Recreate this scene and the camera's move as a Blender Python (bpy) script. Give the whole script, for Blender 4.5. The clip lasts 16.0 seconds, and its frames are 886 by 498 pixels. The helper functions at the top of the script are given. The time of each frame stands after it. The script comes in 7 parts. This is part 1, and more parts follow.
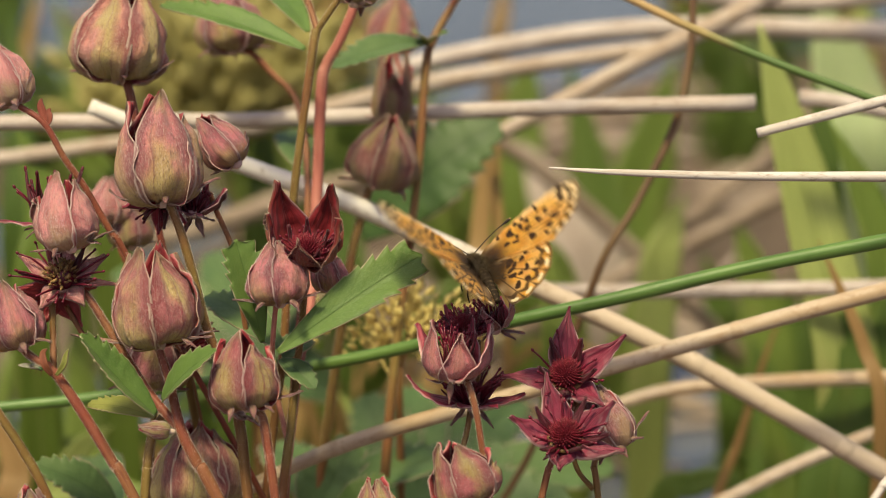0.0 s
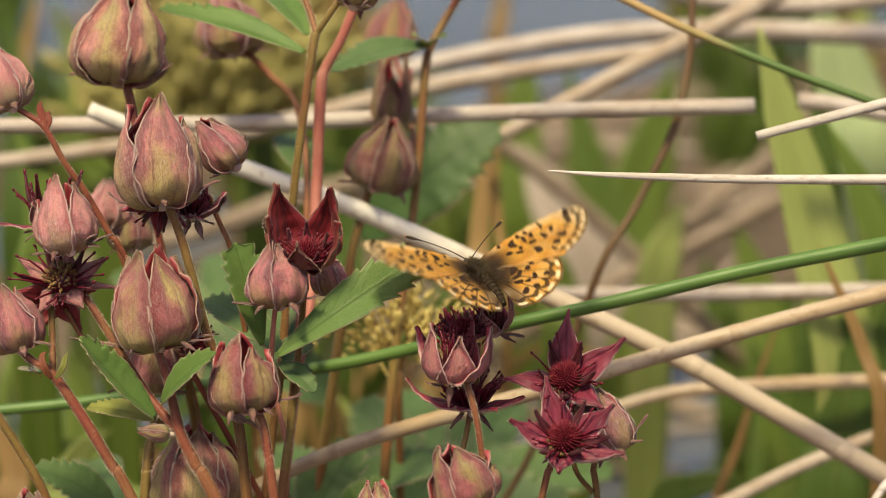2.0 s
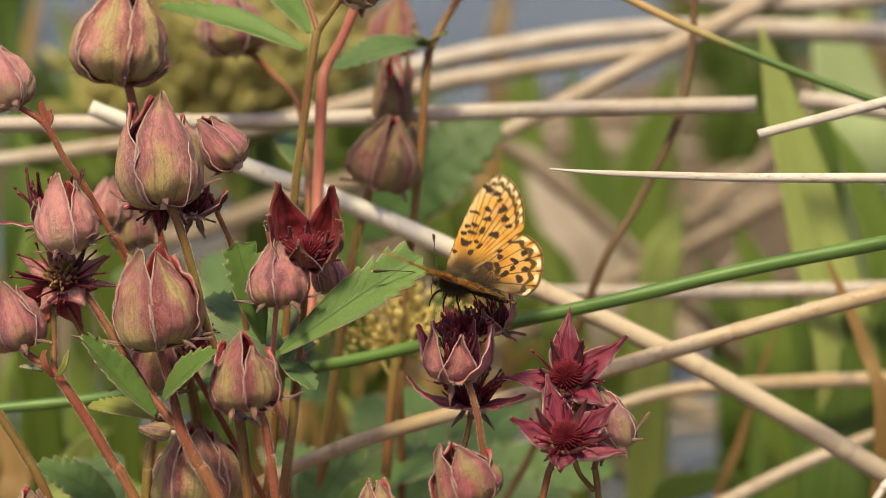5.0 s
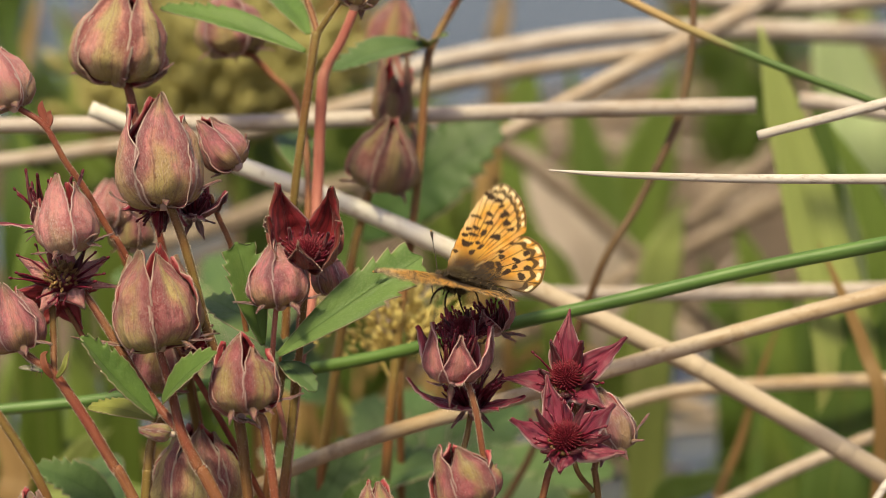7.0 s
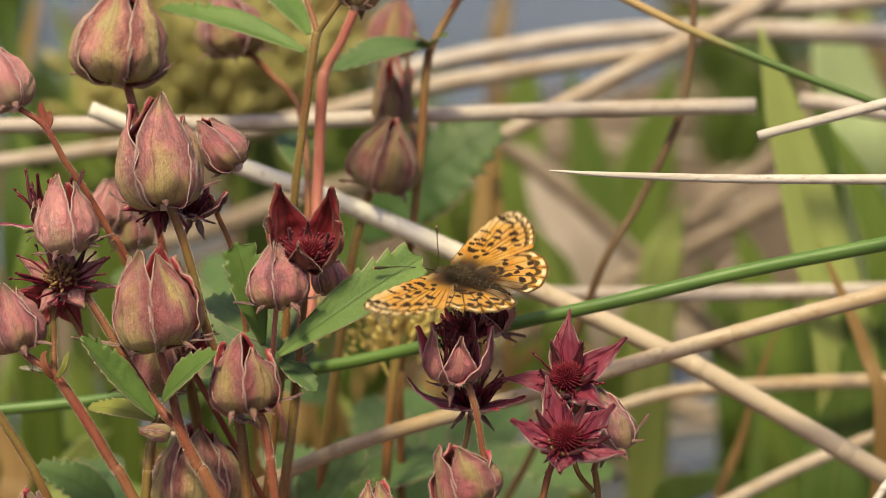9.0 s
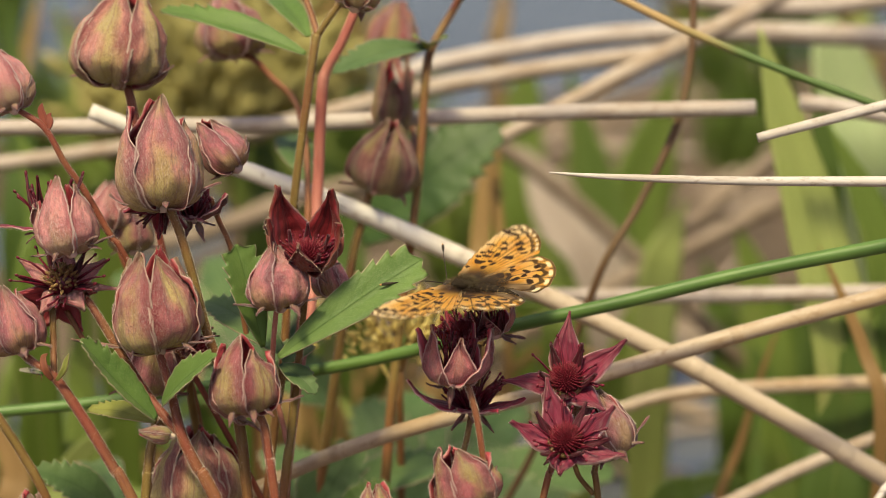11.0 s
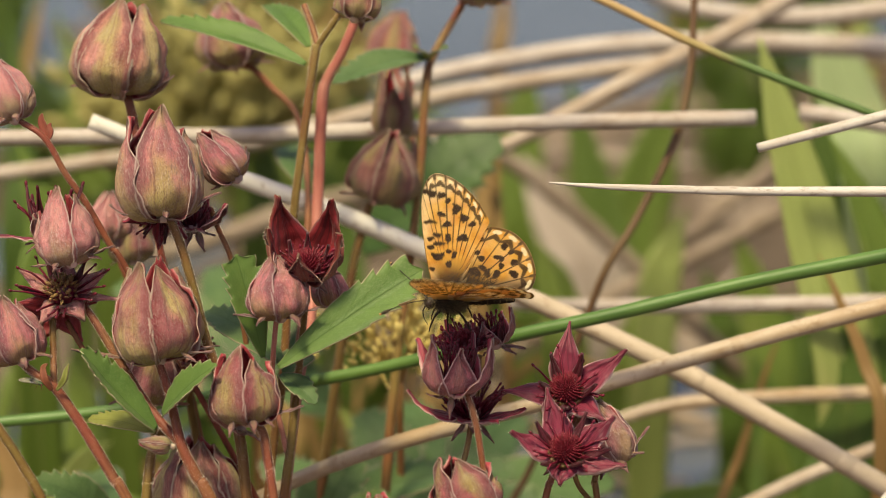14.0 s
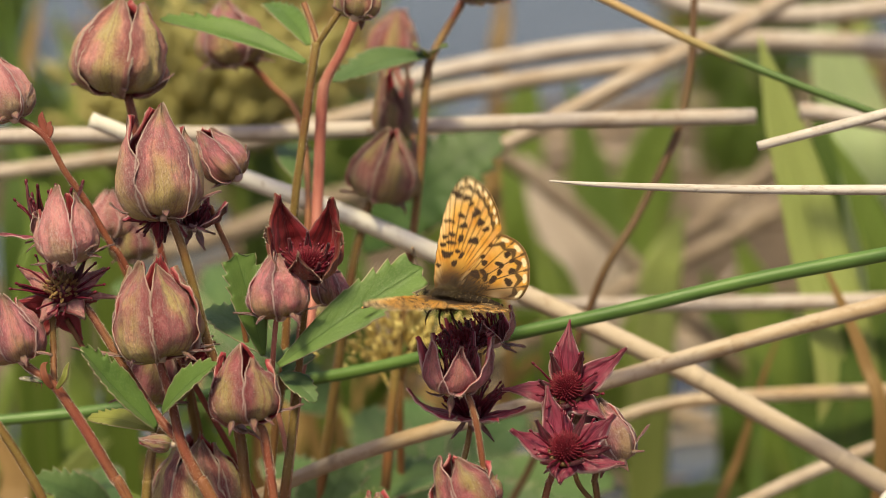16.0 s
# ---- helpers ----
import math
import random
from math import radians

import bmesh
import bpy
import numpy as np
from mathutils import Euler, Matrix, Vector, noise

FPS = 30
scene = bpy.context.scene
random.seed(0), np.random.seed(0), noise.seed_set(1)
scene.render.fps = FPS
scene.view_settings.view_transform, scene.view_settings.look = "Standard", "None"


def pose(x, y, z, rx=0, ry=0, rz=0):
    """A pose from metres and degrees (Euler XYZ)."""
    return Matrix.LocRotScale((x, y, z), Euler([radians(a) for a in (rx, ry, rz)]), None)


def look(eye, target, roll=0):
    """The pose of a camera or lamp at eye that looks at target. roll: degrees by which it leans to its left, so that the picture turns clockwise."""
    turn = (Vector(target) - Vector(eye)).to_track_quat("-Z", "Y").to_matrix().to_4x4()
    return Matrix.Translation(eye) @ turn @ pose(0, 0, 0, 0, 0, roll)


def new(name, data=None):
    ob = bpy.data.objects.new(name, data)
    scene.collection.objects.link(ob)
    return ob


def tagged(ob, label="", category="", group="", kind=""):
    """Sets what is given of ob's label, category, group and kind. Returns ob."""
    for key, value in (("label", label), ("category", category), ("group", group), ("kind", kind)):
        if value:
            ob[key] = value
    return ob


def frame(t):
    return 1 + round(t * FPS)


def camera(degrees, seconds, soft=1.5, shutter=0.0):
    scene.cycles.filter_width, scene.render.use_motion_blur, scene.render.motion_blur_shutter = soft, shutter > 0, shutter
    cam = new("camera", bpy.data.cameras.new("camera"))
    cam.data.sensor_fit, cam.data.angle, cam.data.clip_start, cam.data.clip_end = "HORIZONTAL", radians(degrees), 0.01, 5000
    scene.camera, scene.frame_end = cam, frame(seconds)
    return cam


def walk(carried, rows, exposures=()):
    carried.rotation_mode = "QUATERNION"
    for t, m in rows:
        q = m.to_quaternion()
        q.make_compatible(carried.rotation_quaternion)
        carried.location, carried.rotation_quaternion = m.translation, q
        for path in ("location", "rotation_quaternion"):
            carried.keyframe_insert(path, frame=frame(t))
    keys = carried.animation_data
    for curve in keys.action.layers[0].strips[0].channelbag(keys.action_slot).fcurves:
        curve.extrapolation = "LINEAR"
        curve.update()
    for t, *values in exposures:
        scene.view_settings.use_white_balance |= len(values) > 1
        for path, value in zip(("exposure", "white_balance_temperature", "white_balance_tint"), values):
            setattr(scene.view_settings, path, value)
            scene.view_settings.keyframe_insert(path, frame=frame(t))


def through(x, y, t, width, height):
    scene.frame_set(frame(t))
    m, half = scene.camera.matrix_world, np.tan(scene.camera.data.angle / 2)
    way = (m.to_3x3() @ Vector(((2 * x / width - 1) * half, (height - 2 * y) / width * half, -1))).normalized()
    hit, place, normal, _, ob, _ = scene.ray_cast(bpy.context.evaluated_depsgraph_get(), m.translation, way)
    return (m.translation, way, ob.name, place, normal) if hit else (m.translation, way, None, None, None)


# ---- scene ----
# Marsh plants at a bog pool; lengths in the plan below are millimetres, built in metres.
# The lens stands 37 cm from the flower on which the butterfly feeds.
cam = camera(24.0, 16.0, soft=0.8, shutter=0.5)
cam.data.dof.use_dof = True
cam.data.dof.focus_distance = 0.369
cam.data.dof.aperture_fstop = 12.5

# seconds, tilt and turn against the resting direction, degrees
CAM_ROWS = [
    (0.0, -0.068, -0.012), (0.5, -0.086, 0.003), (1.0, -0.006, -0.030), (1.5, 0.006, -0.027),
    (2.0, 0.015, -0.030), (2.5, -0.009, -0.021), (3.0, -0.009, 0.003), (3.5, -0.065, 0.003),
    (4.0, -0.068, 0.010), (6.3, 0.023, 0.000), (6.5, 0.011, -0.013), (7.0, 0.000, 0.000),
    (7.5, 0.013, 0.021), (8.0, -0.047, 0.018), (8.5, 0.048, 0.000), (9.0, 0.008, 0.003),
    (11.5, 0.096, 0.000), (12.0, 0.167, 0.018), (12.5, 0.291, -0.019), (13.0, 0.265, -0.011),
    (13.5, 0.291, -0.008), (14.0, 0.341, 0.002), (14.5, 0.394, -0.011), (15.0, 0.336, -0.006),
    (15.5, 0.315, -0.003), (16.0, 0.296, 0.003),
]
walk(cam, [(t, pose(0, -0.3507, 0.3140, 72 + tilt, 0, turn)) for t, tilt, turn in CAM_ROWS])

# ---- light: a bright, lightly veiled sky, the sun high behind the camera's shoulder ----
world = bpy.data.worlds.new("sky")
world.use_nodes = True
scene.world = world
sky = world.node_tree.nodes.new("ShaderNodeTexSky")
sky.sky_type = "NISHITA"
sky.sun_disc = False
sky.sun_elevation = radians(66)
sky.sun_rotation = radians(204.4)
sky.dust_density = 6.0
sky.ozone_density = 0.4
sky.air_density = 0.9
world.node_tree.links.new(sky.outputs["Color"], world.node_tree.nodes["Background"].inputs["Color"])
world.node_tree.nodes["Background"].inputs["Strength"].default_value = 0.10
sun = new("sun", bpy.data.lights.new("sun", "SUN"))
sun.data.energy = 3.7
sun.data.angle = radians(9)
sun.data.color = (1.0, 0.87, 0.51)
sun.matrix_world = look((-0.33, -0.73, 1.8), (0, 0, 0))
scene.view_settings.exposure = 0.24


# ---- materials ----
def node(tree, kind, **values):
    n = tree.nodes.new(kind)
    for key, value in values.items():
        n.inputs[key.replace("_", " ")].default_value = value
    return n


def rgb(c):
    return (*c, 1.0)


def mixed(tree, factor, a, b, blend="MIX"):
    """Colour mix; each of a, b is a colour or a socket."""
    m = tree.nodes.new("ShaderNodeMix")
    m.data_type = "RGBA"
    m.blend_type = blend
    for slot, v in ((0, factor), (6, a), (7, b)):
        if isinstance(v, bpy.types.NodeSocket):
            tree.links.new(v, m.inputs[slot])
        else:
            m.inputs[slot].default_value = rgb(v) if slot else v
    return m.outputs[2]


def ramp(tree, source, low, high, a=0.0, b=1.0):
    r = node(tree, "ShaderNodeMapRange", From_Min=low, From_Max=high, To_Min=a, To_Max=b)
    r.interpolation_type = "SMOOTHSTEP"
    tree.links.new(source, r.inputs["Value"])
    return r.outputs[0]


def maths(tree, op, a, b=0.0):
    m = tree.nodes.new("ShaderNodeMath")
    m.operation = op
    for slot, v in ((0, a), (1, b)):
        if isinstance(v, bpy.types.NodeSocket):
            tree.links.new(v, m.inputs[slot])
        else:
            m.inputs[slot].default_value = v
    return m.outputs[0]


def uv_scaled(tree, su, sv, offset_by_object=True):
    uv = tree.nodes.new("ShaderNodeUVMap")
    mp = node(tree, "ShaderNodeMapping", Scale=(su, sv, 1))
    tree.links.new(uv.outputs[0], mp.inputs["Vector"])
    if offset_by_object:
        info = tree.nodes.new("ShaderNodeObjectInfo")
        comb = tree.nodes.new("ShaderNodeCombineXYZ")
        tree.links.new(maths(tree, "MULTIPLY", info.outputs["Random"], 37.0), comb.inputs[2])
        tree.links.new(comb.outputs[0], mp.inputs["Location"])
    return mp.outputs[0]


def noise_of(tree, vector, scale, detail=3.0, rough=0.55):
    n = node(tree, "ShaderNodeTexNoise", Scale=scale, Detail=detail, Roughness=rough)
    tree.links.new(vector, n.inputs["Vector"])
    return n.outputs["Fac"]


def finish(tree, colour, rough, bump_source=None, bump=0.3, distance=0.0003, glow_through=0.0, through_tint=None, spec=0.4, sheen=0.0, through_mix=0.5):
    """Surface from a colour socket, with relief and, for thin tissue, light passing through."""
    out = tree.nodes.new("ShaderNodeOutputMaterial")
    bsdf = node(tree, "ShaderNodeBsdfPrincipled", Roughness=rough)
    bsdf.inputs["Specular IOR Level"].default_value = spec
    bsdf.inputs["Sheen Weight"].default_value = sheen
    tree.links.new(colour, bsdf.inputs["Base Color"])
    normal = None
    if bump_source is not None:
        b = node(tree, "ShaderNodeBump", Strength=bump, Distance=distance)
        tree.links.new(bump_source, b.inputs["Height"])
        normal = b.outputs[0]
        tree.links.new(normal, bsdf.inputs["Normal"])
    last = bsdf.outputs[0]
    if glow_through:
        tr = tree.nodes.new("ShaderNodeBsdfTranslucent")
        tree.links.new(mixed(tree, through_mix, colour, through_tint or (0.9, 0.6, 0.12)), tr.inputs["Color"])
        ms = node(tree, "ShaderNodeMixShader", Fac=glow_through)
        tree.links.new(last, ms.inputs[1])
        tree.links.new(tr.outputs[0], ms.inputs[2])
        last = ms.outputs[0]
    tree.links.new(last, out.inputs["Surface"])


def blank(name):
    m = bpy.data.materials.new(name)
    m.use_nodes = True
    m.node_tree.nodes.clear()
    return m, m.node_tree


def sepal_material(name, base, body, deep, edge, streak=0.45, rough=0.52, silk=0.45, keel=0.7, through=0.14):
    """Calyx tissue: olive foot and midrib, rosy sides, deep edges with a thin pale margin, silky hair."""
    m, t = blank(name)
    uv = t.nodes.new("ShaderNodeUVMap")
    sep = t.nodes.new("ShaderNodeSeparateXYZ")
    t.links.new(uv.outputs[0], sep.inputs[0])
    u, v = sep.outputs[0], sep.outputs[1]
    side = maths(t, "MULTIPLY", maths(t, "ABSOLUTE", maths(t, "SUBTRACT", u, 0.5)), 2.0)
    warp = maths(t, "MULTIPLY", noise_of(t, uv_scaled(t, 3, 4), 1.0, 3.0), 3.4)
    bent = t.nodes.new("ShaderNodeVectorMath")
    bent.operation = "ADD"
    shift = t.nodes.new("ShaderNodeCombineXYZ")
    t.links.new(warp, shift.inputs[0])
    t.links.new(uv_scaled(t, 19, 0.8), bent.inputs[0])
    t.links.new(shift.outputs[0], bent.inputs[1])
    veins = noise_of(t, bent.outputs[0], 1.0, 5.0, 0.68)
    blot = noise_of(t, uv_scaled(t, 1.7, 2.4), 1.0, 3.0, 0.55)
    cloud = noise_of(t, uv_scaled(t, 4.0, 5.0), 1.0, 4.0, 0.6)
    hair = noise_of(t, uv_scaled(t, 70, 22), 1.0, 4.0, 0.75)
    spots = noise_of(t, uv_scaled(t, 10, 13), 1.0, 6.0, 0.75)
    fine = noise_of(t, uv_scaled(t, 60, 60), 1.0, 3.0, 0.7)
    c = mixed(t, ramp(t, cloud, 0.40, 0.62), tuple(min(1, x * 1.2) for x in body), tuple(0.45 * x + 0.55 * y for x, y in zip(body, deep)))
    foot = maths(t, "ADD", ramp(t, v, 0.62, 0.04), maths(t, "MULTIPLY", maths(t, "SUBTRACT", blot, 0.5), 1.3))
    c = mixed(t, ramp(t, foot, 0.15, 0.85, 0, 0.95), c, base)
    mid = maths(t, "MULTIPLY", ramp(t, maths(t, "ADD", side, maths(t, "MULTIPLY", cloud, 0.5)), 0.9, 0.4), ramp(t, blot, 0.36, 0.56))
    c = mixed(t, maths(t, "MULTIPLY", mid, keel), c, base)
    c = mixed(t, ramp(t, maths(t, "ADD", side, maths(t, "MULTIPLY", cloud, 0.5)), 0.72, 1.12, 0, 0.85), c, deep)
    c = mixed(t, ramp(t, veins, 0.48, 0.66, 0, streak * 1.1), c, deep)
    c = mixed(t, maths(t, "MULTIPLY", ramp(t, hair, 0.48, 0.78), ramp(t, cloud, 0.42, 0.62, silk * 0.3, silk * 1.2)), c, edge)
    c = mixed(t, ramp(t, maths(t, "ADD", side, maths(t, "MULTIPLY", fine, 0.12)), 0.95, 1.03, 0, 0.65), c, edge)
    c = mixed(t, ramp(t, maths(t, "ADD", v, maths(t, "MULTIPLY", spots, 0.16)), 0.92, 1.1, 0, 0.8), c, (0.36, 0.25, 0.15))
    c = mixed(t, ramp(t, spots, 0.52, 0.72, 0, 0.55), c, tuple(0.7 * x + 0.05 for x in deep))
    c = mixed(t, ramp(t, fine, 0.52, 0.68, 0, 0.6), c, tuple(x * 0.5 for x in deep))
    fuzz = noise_of(t, uv_scaled(t, 85, 70), 1.0, 2.0, 0.8)
    c = mixed(t, ramp(t, fuzz, 0.52, 0.70, 0, 0.40), c, edge)
    h = maths(t, "ADD", maths(t, "MULTIPLY", veins, 0.5), maths(t, "ADD", maths(t, "MULTIPLY", hair, 0.25), maths(t, "ADD", maths(t, "MULTIPLY", cloud, 0.9), maths(t, "MULTIPLY", fine, 0.15))))
    h = maths(t, "ADD", h, maths(t, "MULTIPLY", spots, 1.1))
    finish(t, c, rough, h, 1.0, 0.0009, through, (0.55, 0.26, 0.12), 0.4, 0.2)
    return m


def inner_material(name, body, deep, sheen=0.1, through=0.07, rim=(0.42, 0.20, 0.19)):
    """Inner side of a calyx lobe: glossy, with dark lengthwise veins."""
    m, t = blank(name)
    veins = noise_of(t, uv_scaled(t, 16, 0.8), 1.0, 3.0)
    cloud = noise_of(t, uv_scaled(t, 3, 4), 1.0, 3.0)
    c = mixed(t, ramp(t, cloud, 0.3, 0.7), body, tuple(0.5 * (x + y) for x, y in zip(body, deep)))
    c = mixed(t, ramp(t, veins, 0.47, 0.62, 0, 0.75), c, deep)
    uv = t.nodes.new("ShaderNodeUVMap")
    sep = t.nodes.new("ShaderNodeSeparateXYZ")
    t.links.new(uv.outputs[0], sep.inputs[0])
    side = maths(t, "ABSOLUTE", maths(t, "SUBTRACT", sep.outputs[0], 0.5))
    c = mixed(t, ramp(t, maths(t, "ADD", side, maths(t, "MULTIPLY", cloud, 0.12)), 0.47, 0.555, 0, 0.7), c, rim)
    finish(t, c, 0.42, maths(t, "ADD", veins, cloud), 0.6, 0.0005, through, (0.5, 0.06, 0.09), 0.45, sheen)
    return m


def stem_material(name, light, red, along=7.0, rough=0.5, dark=None):
    m, t = blank(name)
    geo = t.nodes.new("ShaderNodeTexCoord")
    long_ = noise_of(t, uv_scaled(t, 9, along * 0.2), 1.0, 4.0)
    patch = noise_of(t, geo.outputs["Object"], 60.0, 3.0)
    c = mixed(t, ramp(t, patch, 0.35, 0.65), light, red)
    c = mixed(t, ramp(t, long_, 0.45, 0.75, 0, 0.6), c, dark or tuple(x * 0.45 for x in red))
    finish(t, c, rough, long_, 0.4, 0.0002, 0.0, None, 0.35, 0.05)
    return m


def leaf_material(name, green, deep, pale, through=0.3, veins=9.0):
    """Blade with side veins running out from the midrib."""
    m, t = blank(name)
    uv = t.nodes.new("ShaderNodeUVMap")
    sep = t.nodes.new("ShaderNodeSeparateXYZ")
    t.links.new(uv.outputs[0], sep.inputs[0])
    side = maths(t, "ABSOLUTE", maths(t, "SUBTRACT", sep.outputs[0], 0.5))
    rise = maths(t, "SUBTRACT", sep.outputs[1], maths(t, "MULTIPLY", side, 0.55))
    wave = maths(t, "PINGPONG", maths(t, "MULTIPLY", rise, veins), 0.5)
    vein = ramp(t, wave, 0.055, 0.0)
    mid = ramp(t, side, 0.035, 0.0)
    net = noise_of(t, uv_scaled(t, 40, 70), 1.0, 3.0)
    patch = noise_of(t, uv_scaled(t, 2, 2.5), 1.0, 3.0)
    c = mixed(t, ramp(t, patch, 0.3, 0.7), green, deep)
    c = mixed(t, ramp(t, net, 0.45, 0.7, 0, 0.35), c, pale)
    c = mixed(t, maths(t, "MULTIPLY", vein, 0.14), c, tuple(x * 0.6 for x in deep))
    c = mixed(t, maths(t, "MULTIPLY", mid, 0.5), c, tuple(x * 0.5 for x in deep))
    c = mixed(t, ramp(t, side, 0.470, 0.494, 0, 0.75), c, (0.52, 0.40, 0.30))
    h = maths(t, "SUBTRACT", maths(t, "MULTIPLY", net, 0.7), maths(t, "MULTIPLY", maths(t, "MAXIMUM", vein, mid), 0.9))
    finish(t, c, 0.45, h, 0.4, 0.0003, through, tuple(x * 2.2 for x in green), 0.35, 0.05)
    return m


def blade_material(name, a, b, dry, through=0.35):
    m, t = blank(name)
    rib = noise_of(t, uv_scaled(t, 22, 0.7), 1.0, 3.0)
    patch = noise_of(t, uv_scaled(t, 1.5, 5.0), 1.0, 3.0)
    info = t.nodes.new("ShaderNodeObjectInfo")
    c = mixed(t, info.outputs["Random"], a, b)
    c = mixed(t, ramp(t, rib, 0.4, 0.7, 0, 0.45), c, tuple(x * 0.6 for x in a))
    c = mixed(t, ramp(t, patch, 0.55, 0.8, 0, 0.5), c, dry)
    finish(t, c, 0.5, rib, 0.4, 0.0003, through, tuple(min(1, x * 2.0) for x in b), 0.35)
    return m


def straw_material(name, pale, tan, stain, rough=0.6):
    m, t = blank(name)
    rib = noise_of(t, uv_scaled(t, 18, 0.5), 1.0, 4.0)
    patch = noise_of(t, uv_scaled(t, 1.5, 0.7), 1.0, 4.0)
    speck = noise_of(t, uv_scaled(t, 5, 4.0), 1.0, 5.0, 0.7)
    c = mixed(t, ramp(t, patch, 0.35, 0.7), pale, tan)
    c = mixed(t, ramp(t, rib, 0.45, 0.75, 0, 0.45), c, tan)
    c = mixed(t, ramp(t, speck, 0.53, 0.70, 0, 0.6), c, stain)
    finish(t, c, rough, rib, 0.3, 0.00015, 0.0, None, 0.3)
    return m


def soft_material(name, a, b, scale, rough=0.7, through=0.0, bump=0.4, c3=None):
    m, t = blank(name)
    geo = t.nodes.new("ShaderNodeTexCoord")
    n1 = noise_of(t, geo.outputs["Object"], scale, 4.0)
    n2 = noise_of(t, geo.outputs["Object"], scale * 6.3, 3.0)
    isl = t.nodes.new("ShaderNodeNewGeometry")
    c = mixed(t, ramp(t, n1, 0.35, 0.65), a, b)
    c = mixed(t, maths(t, "MULTIPLY", isl.outputs["Random Per Island"], 0.5), c, c3 or b)
    c = mixed(t, ramp(t, n2, 0.5, 0.75, 0, 0.4), c, tuple(x * 0.5 for x in a))
    finish(t, c, rough, n2, bump, 0.0004, through, c3 or b, 0.35)
    return m


